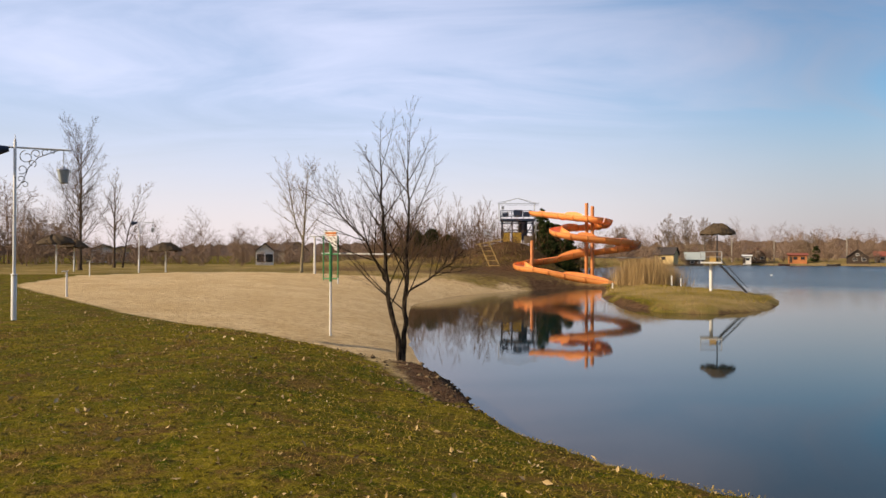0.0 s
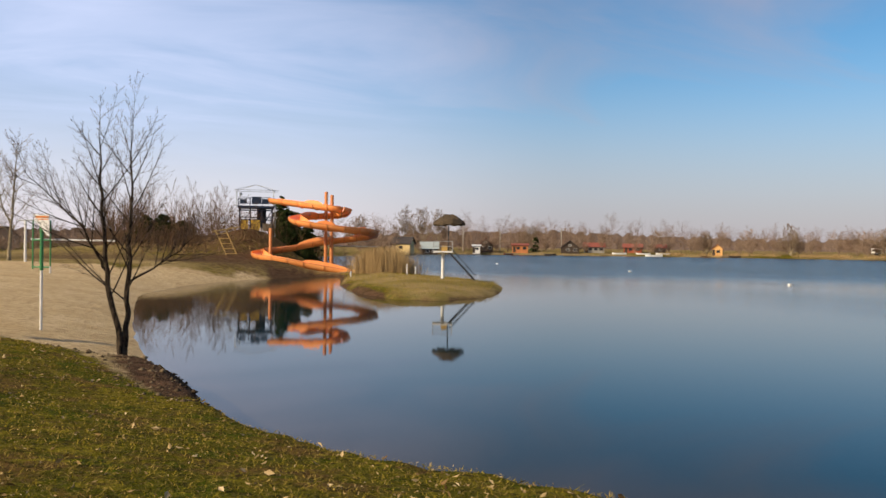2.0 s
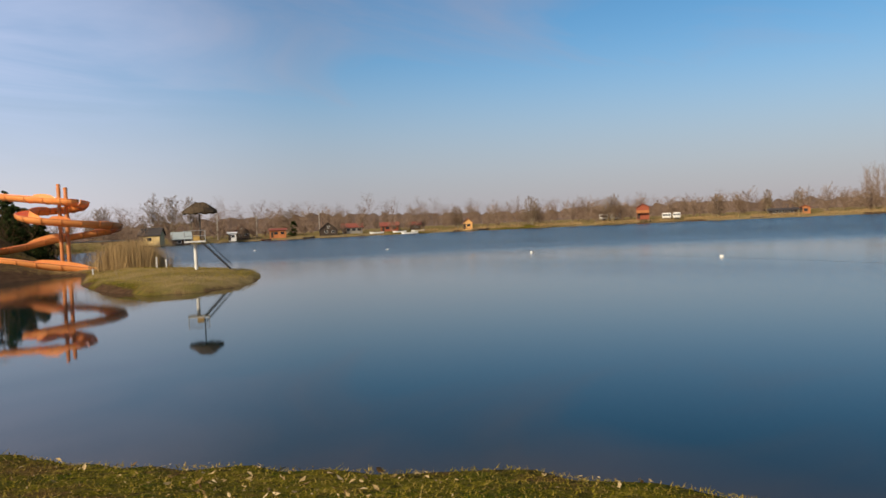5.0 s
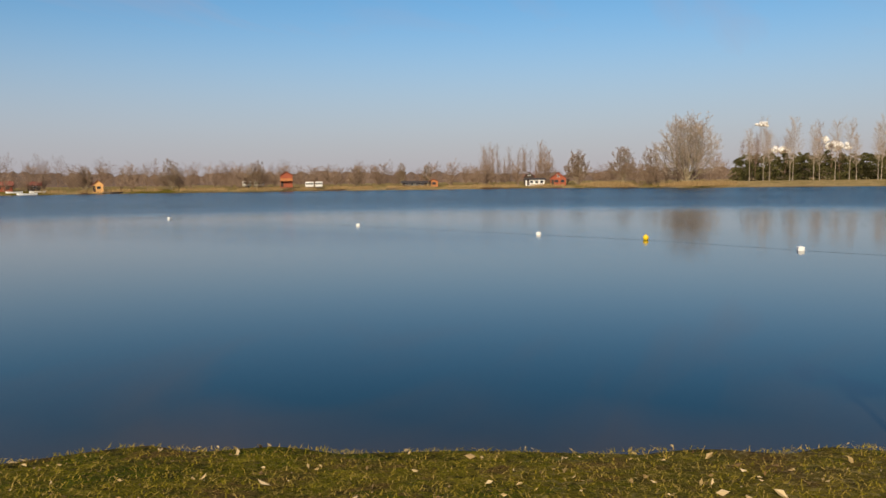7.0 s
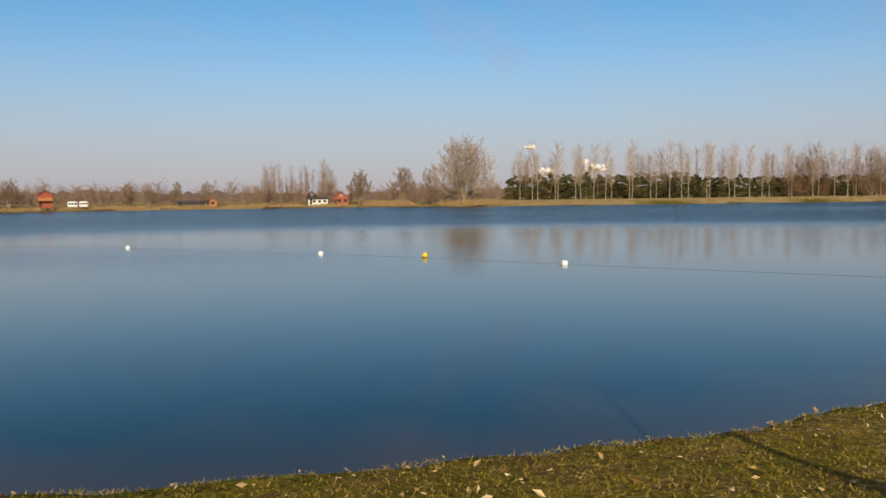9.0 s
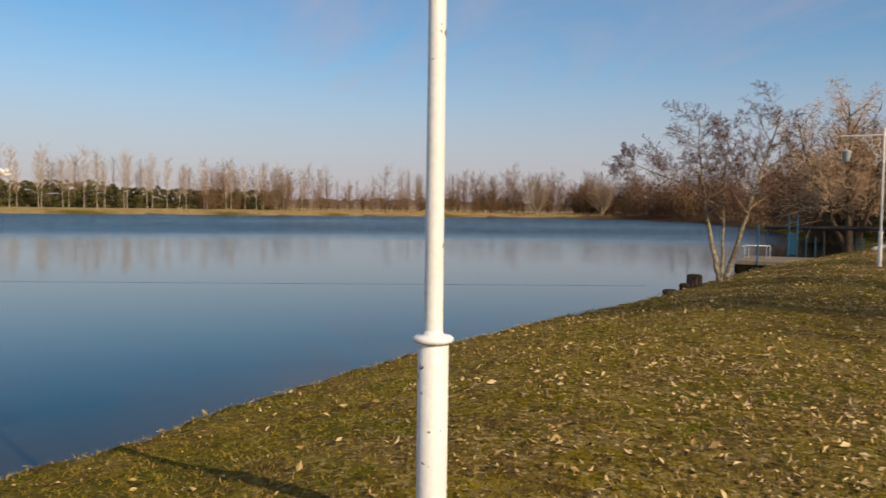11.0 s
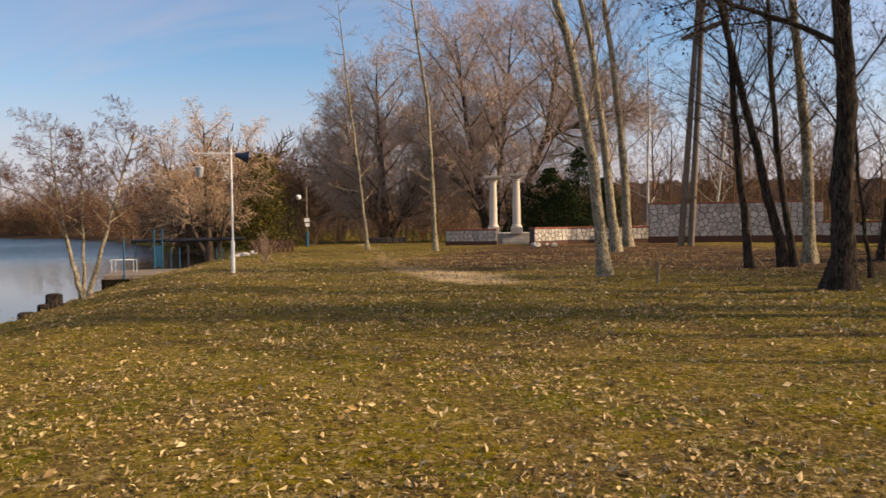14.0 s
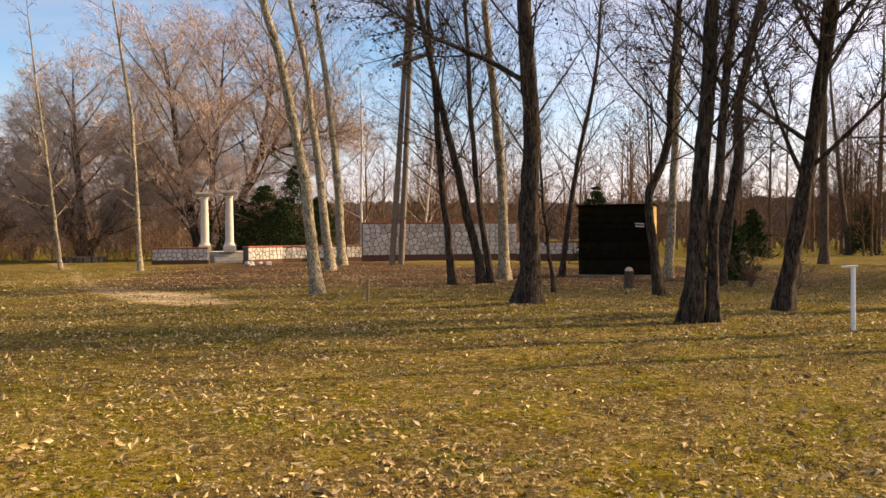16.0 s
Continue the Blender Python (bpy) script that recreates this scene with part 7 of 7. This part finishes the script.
def utility_pole(az, d, tall, label):
    ob = thing("utility_pole", set_at(az, d), label, "utility pole", "utility poles")
    part("pole", rod((0, 0, -0.5), (0, 0, tall), 0.19, 0.13, 8), CONCRETE, ob)
    part("crossarm", box((1.6, 0.12, 0.14), (0, 0, tall - 0.5)), GREY_METAL, ob)


utility_pole(-26.35, 300, 8.2, "pale concrete utility pole by the cottages")
utility_pole(-19.5, 296, 9.6, "pale concrete utility pole by the cottages")
utility_pole(-22.1, 302, 7.6, "pale concrete utility pole by the cottages")


# ---- buoys ----
def float_buoy(x, y, label):
    ob = thing("float", pose(x, y, 0, 0, 0, random.Random(int(x * 7)).uniform(0, 40)), label, "buoy", "floats of the bathing line")
    part("block", box((0.28, 0.22, 0.20), (0, 0, 0.05), None, 0.02), WHITE_PLASTIC, ob)
    part("eyelet", tube([(0.05 * math.cos(k), 0, 0.17 + 0.04 * math.sin(k)) for k in range(7)], 0.010, 5), GREY_METAL, ob)


LINE = [P(-21.9, 128), P(-31, 97), (44.9, 51.5), (41.4, 30.5), (37.4, 16.5), (32.8, 4.0)]
for x, y in LINE:
    float_buoy(x, y, "white block float on the bathing line")
yb = thing("buoy", pose(35.9, 10.7, 0), "yellow ball buoy on the bathing line", "buoy")
ball = bmesh.new()
bmesh.ops.create_uvsphere(ball, u_segments=20, v_segments=12, radius=0.13)
bmesh.ops.translate(ball, vec=(0, 0, 0.10), verts=ball.verts)
part("ball", ball, YELLOW_BUOY, yb)
part("neck", rod((0, 0, 0.2), (0, 0, 0.26), 0.025, sides=8), YELLOW_BUOY, yb)
line_pts = [(44.9, 51.5), (41.4, 30.5), (37.4, 16.5), (35.9, 10.7), (32.8, 4.0), (29.5, -5.0), (24.4, -19.0)]
rope = thing("float_line", pose(0, 0, 0.0), "dark wet rope of the bathing line", "rope")
for a, b in zip([P(-21.9, 128), P(-31, 97)] + line_pts, [P(-31, 97)] + line_pts):
    part("rope", rod((*a, -0.004), (*b, -0.004), 0.009, sides=5), ROPE, rope)

# ---- bathing pier ----
px_, py_ = P(-136.2, 40.0)
pier = thing("bathing_pier", pose(px_, py_, 0, 0, 0, -138), "low concrete bathing pier with blue posts and white rails", "pier")
part("deck", box((3.6, 4.6, 0.16), (0.25, -0.6, 0.60), None, 0.01), TIMBER_GREY, pier)
part("front_wall", box((3.6, 0.2, 1.3), (0.25, -2.95, -0.13)), TIMBER_DARK, pier)
part("side_wall", box((0.2, 4.6, 1.3), (-1.55, -0.6, -0.13)), TIMBER_DARK, pier)
for x, y, h, r in ((-0.75, -2.9, 1.45, 0.06), (0.35, 1.5, 1.75, 0.07), (0.7, 2.3, 1.85, 0.07), (1.1, 2.0, 0.85, 0.045), (1.5, 2.0, 0.85, 0.045), (3.3, 3.2, 0.8, 0.045), (3.55, 3.2, 0.8, 0.045), (-0.6, 3.2, 1.0, 0.05)):
    part("blue_post", rod((x, y, 0.2), (x, y, 0.8 + h), r * 0.62, sides=10), BLUE_METAL, pier, "blue painted post")
part("gate_panel", box((0.3, 0.06, 1.0), (0.52, 1.9, 1.3)), BLUE_METAL, pier)
for x in (-1.42, -1.25, -0.5, -0.36):
    part("rail_post", rod((x, -0.4, 0.66), (x, -0.4, 1.25), 0.02, sides=6), GREY_METAL, pier)
for z in (1.25,):
    part("rail", tube([(-1.5, -0.6, z - 0.06), (-1.42, -0.4, z), (-0.36, -0.4, z)], 0.02, 5), GREY_METAL, pier)
beam = thing("boom", pose(*P(-136.9, 47.0), 0, 0, 0, -138), "long dark pipe over the water behind the pier", "pipe")
part("pipe", rod((-1.3, 0, 1.95), (4.6, -0.2, 2.0), 0.10), BLACK_METAL, beam)
for x in (-1.1, 1.6):
    part("prop", rod((x, 0, -1.5), (x, 0, 1.95), 0.06, sides=8), BLACK_METAL, beam)
for k, (az, d, w, tall) in enumerate(((-130.9, 22.6, 0.42, 0.55), (-129.4, 21.8, 0.45, 0.30), (-130.3, 22.2, 0.30, 0.35))):
    ob = thing("mooring_stump", set_at(az, d, -0.25), "dark rotten stump at the water's edge", "stump", "stumps on the bank")
    rs = random.Random(k)
    part("stump", lathe([(w / 2 * 1.15, -0.3), (w / 2, 0.1), (w / 2 * 0.95, tall), (w / 2 * 0.6, tall + 0.03)], 11), BARK_DARK, ob)


# ---- stone walls and columns ----
def stone_wall(ob, length, tall, cell, seed, plinth=0.3):
    """White polygonal stones proud of dark mortar, brick coping; along x, front at -y."""
    rng = random.Random(seed)
    part("core", box((length, 0.38, tall + 0.6), (length / 2, 0.0, tall / 2 - 0.3)), MORTAR, ob)
    part("plinth", box((length + 0.04, 0.44, plinth + 0.5), (length / 2, 0, plinth / 2 - 0.25)), DARK_PLINTH, ob)
    # crazy-paved face: each stone takes the ground nearest to its own centre
    nx, nz = max(2, round(length / cell)), max(2, round((tall - plinth) / (cell * 0.8)))
    cx, cz = length / nx, (tall - plinth) / nz
    seeds = [((i + 0.5 + rng.uniform(-0.42, 0.42)) * cx, plinth + (j + 0.5 + rng.uniform(-0.40, 0.40)) * cz) for j in range(nz) for i in range(nx)]
    for sx, sz in seeds:
        poly = [(0.0, plinth), (length, plinth), (length, tall), (0.0, tall)]
        for ox, oz in seeds:
            if (ox, oz) == (sx, sz) or abs(ox - sx) > 3 * cx or abs(oz - sz) > 3 * cz:
                continue
            mx, mz, dx, dz = (sx + ox) / 2, (sz + oz) / 2, ox - sx, oz - sz
            cutp = []
            for (ax, az), (bx, bz) in zip(poly, poly[1:] + poly[:1]):
                fa, fb = (ax - mx) * dx + (az - mz) * dz, (bx - mx) * dx + (bz - mz) * dz
                if fa <= 0:
                    cutp.append((ax, az))
                if fa * fb < 0:
                    u = fa / (fa - fb)
                    cutp.append((ax + (bx - ax) * u, az + (bz - az) * u))
            poly = cutp
        if len(poly) < 3:
            continue
        mx, mz = sum(p[0] for p in poly) / len(poly), sum(p[1] for p in poly) / len(poly)
        proud = rng.uniform(0.015, 0.04)
        k0, k1 = 1 - 0.035 / cell, 1 - 0.065 / cell
        bm = bmesh.new()
        back = [bm.verts.new((mx + (x - mx) * k0, -0.185, mz + (z - mz) * k0)) for x, z in poly]
        face = [bm.verts.new((mx + (x - mx) * k1, -0.19 - proud, mz + (z - mz) * k1)) for x, z in poly]
        n = len(poly)
        for k in range(n):
            bm.faces.new((back[k], back[(k + 1) % n], face[(k + 1) % n], face[k]))
        bm.faces.new(face)
        bmesh.ops.recalc_face_normals(bm, faces=bm.faces)
        part("stone", bm, STONE, ob)
    n = max(3, round(length / 0.30))
    for k in range(n):
        part("coping_brick", box((length / n - 0.012, 0.50, 0.085), ((k + 0.5) * length / n, 0, tall + 0.045), None, 0.008), BRICK, ob)


def wall_from(az0, d0, az1, d1, tall, cell, seed, label, base):
    a, b = P(az0, d0), P(az1, d1)
    ln = math.hypot(b[0] - a[0], b[1] - a[1])
    ang = math.degrees(math.atan2(b[1] - a[1], b[0] - a[0]))
    ob = thing("stone_wall", pose(a[0], a[1], base, 0, 0, ang), label, "wall", "stone walls")
    stone_wall(ob, ln, tall, cell, seed)
    return ob


wall_from(-156.35, 49.0, -159.9, 48.5, 0.95, 0.29, 1, "low curved white stone wall with red brick coping", 1.30)
wall_from(-162.3, 47.0, -164.6, 49.0, 1.0, 0.29, 2, "low white stone wall with red brick coping", 1.30)
wall_from(-164.6, 49.0, -170.2, 51.0, 1.0, 0.29, 3, "low white stone wall with red brick coping", 1.30)
wall_from(-170.2, 49.8, -180.9, 51.8, 2.2, 0.36, 4, "high white stone wall with red brick coping", 1.45)
wall_from(179.1, 50.0, 172.0, 50.5, 1.0, 0.34, 5, "low sunlit stone wall behind the trees", 1.45)
terrace = thing("terrace", pose(*P(-161.0, 51.5), 1.2, 0, 0, -161), "paved terrace with steps between the stone walls", "terrace")
part("slab", box((6.5, 4.5, 1.0), (0.2, 0.6, 0.35)), CONCRETE, terrace)
for k in range(4):
    part("step", box((1.5, 0.34, 0.2 + 0.17 * k), (0.1, -2.6 + 0.32 * k, 0.1 + 0.085 * k)), CONCRETE, terrace)
for k, (az, d) in enumerate(((-159.65, 51.5), (-161.25, 49.8))):
    x, y = P(az, d)
    ob = thing("column", pose(x, y, 2.02, 0, 0, az), "lime-washed classical column with a square capital", "column", "columns on the terrace")
    part("plinth", box((0.72, 0.72, 0.4), (0, 0, 0.2), None, 0.02), CONCRETE, ob)
    part("base_ring", lathe([(0.30, 0.38), (0.32, 0.44), (0.28, 0.52), (0.25, 0.56)], 20), COLUMN, ob)
    part("shaft", lathe([(0.245, 0.5), (0.24, 1.6), (0.205, 3.2)], 22), COLUMN, ob)
    part("neck_ring", lathe([(0.21, 3.18), (0.25, 3.22), (0.25, 3.27), (0.22, 3.3)], 20), COLUMN, ob)
    part("echinus", lathe([(0.22, 3.28), (0.36, 3.42), (0.38, 3.45)], 20), CONCRETE, ob)
    part("abacus", box((0.98, 0.98, 0.14), (0, 0, 3.52), None, 0.02), CONCRETE, ob, "broad mossy capital slab")
rr2 = random.Random(4)
for k in range(6):
    x, y, z = on_ground(-163.4 + rr2.uniform(-0.9, 1.1), 44.8 + rr2.uniform(-0.5, 0.9))
    ob = thing("loose_stone", pose(x, y, z, rr2.uniform(0, 30), rr2.uniform(0, 30), rr2.uniform(0, 360)), "loose pale building stone on the slope", "stone", "loose stones")
    part("stone", box((rr2.uniform(0.2, 0.4), rr2.uniform(0.15, 0.3), rr2.uniform(0.12, 0.25)), (0, 0, 0.06), None, 0.04), CONCRETE, ob)

# ---- kiosk, pole, posts and stumps of the grove ----
kx, ky, kz = on_ground(172.35, 32.6)
kiosk = thing("timber_kiosk", pose(kx, ky, kz, 0, 0, 172.35 - 7), "timber kiosk with its front coloured dark for shade and a sunlit yellow side", "kiosk")
# the front's shade is put into its near-black colour; the sunlit side is yellow
part("core", box((2.72, 1.5, 2.66), (0, 0.80, 1.36)), TIMBER_DARK, kiosk)
for k in range(19):
    part("plank", box((2.86, 0.035, 0.134), (0, 0.02 + 0.006 * (k % 2), 0.12 + 0.1405 * k), None, 0.006), TIMBER_DARK, kiosk)
for k in range(10):
    part("side_plank", box((0.03, 0.145, 2.68), (1.42, 0.10 + 0.15 * k, 1.38), None, 0.005), TIMBER_YELLOW, kiosk)
part("sill", box((3.0, 0.4, 0.07), (0, -0.12, 0.03)), TIMBER_GREY, kiosk)
part("roof", box((3.0, 1.8, 0.06), (0, 0.78, 2.76)), TIMBER_DARK, kiosk)
for z in (1.93, 2.03):
    part("label_strip", box((0.34, 0.01, 0.035), (0.92, -0.01, z), Matrix.Rotation(radians(5), 4, "Y")), WHITE_BOARD, kiosk)
apole = thing("timber_pole", set_at(-172.5, 44.0), "old twin-legged timber pole with a crossarm", "utility pole")
for x, dx in ((-0.22, 1.12), (0.28, 0.80)):
    part("leg", rod((x, 0, -0.5), (x + dx, 0.1, 15.0), 0.17, 0.12, 10), POLE_WOOD, apole)
part("crossarm", box((2.4, 0.22, 0.24), (1.05, -0.2, 10.95), Matrix.Rotation(radians(-20), 4, "Y"), 0.02), POLE_WOOD, apole)
for z in (2.5, 6.5):
    part("tie", box((0.75, 0.1, 0.1), (0.05 + 0.065 * z, -0.15, z)), POLE_WOOD, apole)
cut = thing("cut_stump", set_at(171.5, 25.8), "felled trunk stump with a pale fresh cut", "stump")
part("stump", lathe([(0.20, -0.1), (0.155, 0.12), (0.14, 0.42), (0.13, 0.52)], 13), BARK_BROWN, cut)
part("cut_face", lathe([(0.135, 0.515), (0.12, 0.56), (0.07, 0.62), (0.03, 0.63)], 13), CUT_WOOD, cut)
stake = thing("wooden_stake", set_at(-170.6, 20.6), "short weathered wooden stake in the lawn", "stake")
part("stake", rod((0, 0, -0.1), (0.02, 0, 0.52), 0.042, 0.036, 8), POLE_WOOD, stake)

# ---- things by the path ----
sign = thing("lamp_and_signs", set_at(-146.7, 54.0), "park lamp with a white globe and small notices", "lamp post")
part("pole", rod((0, 0, -0.2), (0, 0, 3.9), 0.06), POLE_WOOD, sign)
part("base", rod((0, 0, -0.2), (0, 0, 0.95), 0.12), BLUE_METAL, sign, "blue painted foot")
part("arm", rod((-0.42, 0, 3.05), (0.1, 0, 2.95), 0.03), POLE_WOOD, sign)
gl = bmesh.new()
bmesh.ops.create_uvsphere(gl, u_segments=18, v_segments=12, radius=0.17)
bmesh.ops.translate(gl, vec=(-0.5, 0, 3.2), verts=gl.verts)
part("globe", gl, WHITE_PLASTIC, sign, "white opal globe")
part("notice", box((0.34, 0.03, 0.24), (0.02, -0.09, 1.72)), WHITE_BOARD, sign)
part("notice", box((0.26, 0.03, 0.22), (0.05, -0.09, 1.40)), WHITE_BOARD, sign)
ring = thing("stone_planter", set_at(-152.1, 59.0), "round low stone planter round the tree", "planter")
for k in range(18):
    a = 2 * math.pi * k / 18
    part("block", box((0.44, 0.3, 0.5), (1.35 * math.cos(a), 1.35 * math.sin(a), 0.12), Matrix.Rotation(a + math.pi / 2, 4, "Z"), 0.04), MORTAR, ring)
for az, d in ((-154.7, 60),):
    ob = thing("litter_bin", set_at(az, d), "orange litter bin at the edge of the path", "bin", "litter bins")
    part("bin", lathe([(0.15, 0.25), (0.18, 0.75), (0.19, 0.78), (0.16, 0.78)], 14), ORANGE_POST, ob)
    part("post", rod((0, 0.26, -0.2), (0, 0.26, 1.0), 0.03, sides=6), BLACK_METAL, ob)
rr3 = random.Random(8)
for k in range(9):
    x, y, z = on_ground(-142.2 + rr3.uniform(-1.4, 0.8), 44 + rr3.uniform(-2, 2))
    ob = thing("field_stone", pose(x, y, z, 0, 0, rr3.uniform(0, 360)), "pale rounded field stone in the grass", "stone", "field stones")
    b = bmesh.new()
    bmesh.ops.create_icosphere(b, subdivisions=2, radius=rr3.uniform(0.14, 0.30))
    for v in b.verts:
        v.co += Vector((rr3.uniform(-1, 1), rr3.uniform(-1, 1), rr3.uniform(-1, 1))) * 0.025
        v.co.z *= 0.7
    part("stone", b, STONE, ob)
fence = thing("low_fence", set_at(-144.4, 45.0), "low dark wooden fence behind the shrub", "fence")
for k in range(9):
    part("board", box((0.16, 0.04, 0.85), (-0.9 + 0.24 * k, 0, 0.3)), DARK_PLINTH, fence)
part("rail", box((2.3, 0.05, 0.09), (0.05, 0.05, 0.5)), DARK_PLINTH, fence)


def shrub(seed, az, d, tall, label, mat=TWIG_PALE):
    x, y, z = on_ground(az, d)
    ob = thing("shrub", pose(x, y, z), label, "shrub")
    rng = random.Random(seed)
    out = []
    s = spec(levels=3, kids=(5, 5), segs=(5, 4, 2), angle=(30, 35), ratio=(0.55, 0.5), start=(0.2, 0.2), least=0.004, rmax=(0.01, 0.006), up=(0.02, 0.06, 0.03))
    for k in range(16):
        way = turn_off((0, 0, 1), radians(rng.uniform(5, 45)), rng.uniform(0, 6.28))
        grow(rng, out, (0, 0, -0.05), way, tall * rng.uniform(0.7, 1.1), 0.014, 0, s)
    a, b = tubes([(p, r) for l, p, r in out if l == 0], 4)
    o = new("stems", fast_mesh("stems", a, b, mat))
    o.parent = ob
    a, b = slivers([(p, r) for l, p, r in out if l > 0], seed)
    o = new("crown", fast_mesh("crown", a, b, mat))
    o.parent = ob


shrub(1, -143.9, 33.8, 1.15, "small bare shrub by the lamp post")
shrub(2, 163.8, 26.0, 1.2, "bare shrub among the trees", TWIG_RUSSET)
shrub(3, 161.2, 24.0, 0.9, "bare shrub at the foot of a tree", TWIG)

# ---- white steam over the pines ----
STEAM = material("white_steam", (0.78, 0.76, 0.72), 1.0, (0.70, 0.68, 0.65), 0.01, 0, fine=0.05, spec=0.0)


def steam(az, el, w, h, seed, label):
    d = 1500.0
    x, y = P(az, d)
    ob = thing("steam_cloud", pose(x, y, EYE_HEIGHT + d * math.tan(radians(el)), 0, 0, az), label, "cloud", "steam clouds")
    rng = random.Random(seed)
    bm = bmesh.new()
    for k in range(34):
        m = Matrix.Translation((rng.gauss(0, 0.17) * w, rng.uniform(-0.2, 0.2) * w, rng.gauss(0, 0.15) * h)) @ Matrix.Diagonal((*[rng.uniform(0.16, 0.32) * h for _ in range(3)], 1))
        bmesh.ops.create_icosphere(bm, subdivisions=2, radius=1.0, matrix=m)
    for v in bm.verts:
        v.co += v.co.normalized() * noise.noise(v.co * 0.12) * h * 0.10
    for f in bm.faces:
        f.smooth = True
    part("puff", bm, STEAM, ob)


steam(-80.9, 3.45, 22, 10, 1, "small white steam puff in the sky")
steam(-82.0, 1.75, 34, 14, 2, "white steam rising behind the pines")
steam(-85.3, 2.0, 44, 18, 3, "white steam rising behind the pines")
steam(-84.6, 2.35, 10, 12, 4, "thin white steam plume behind the pines")
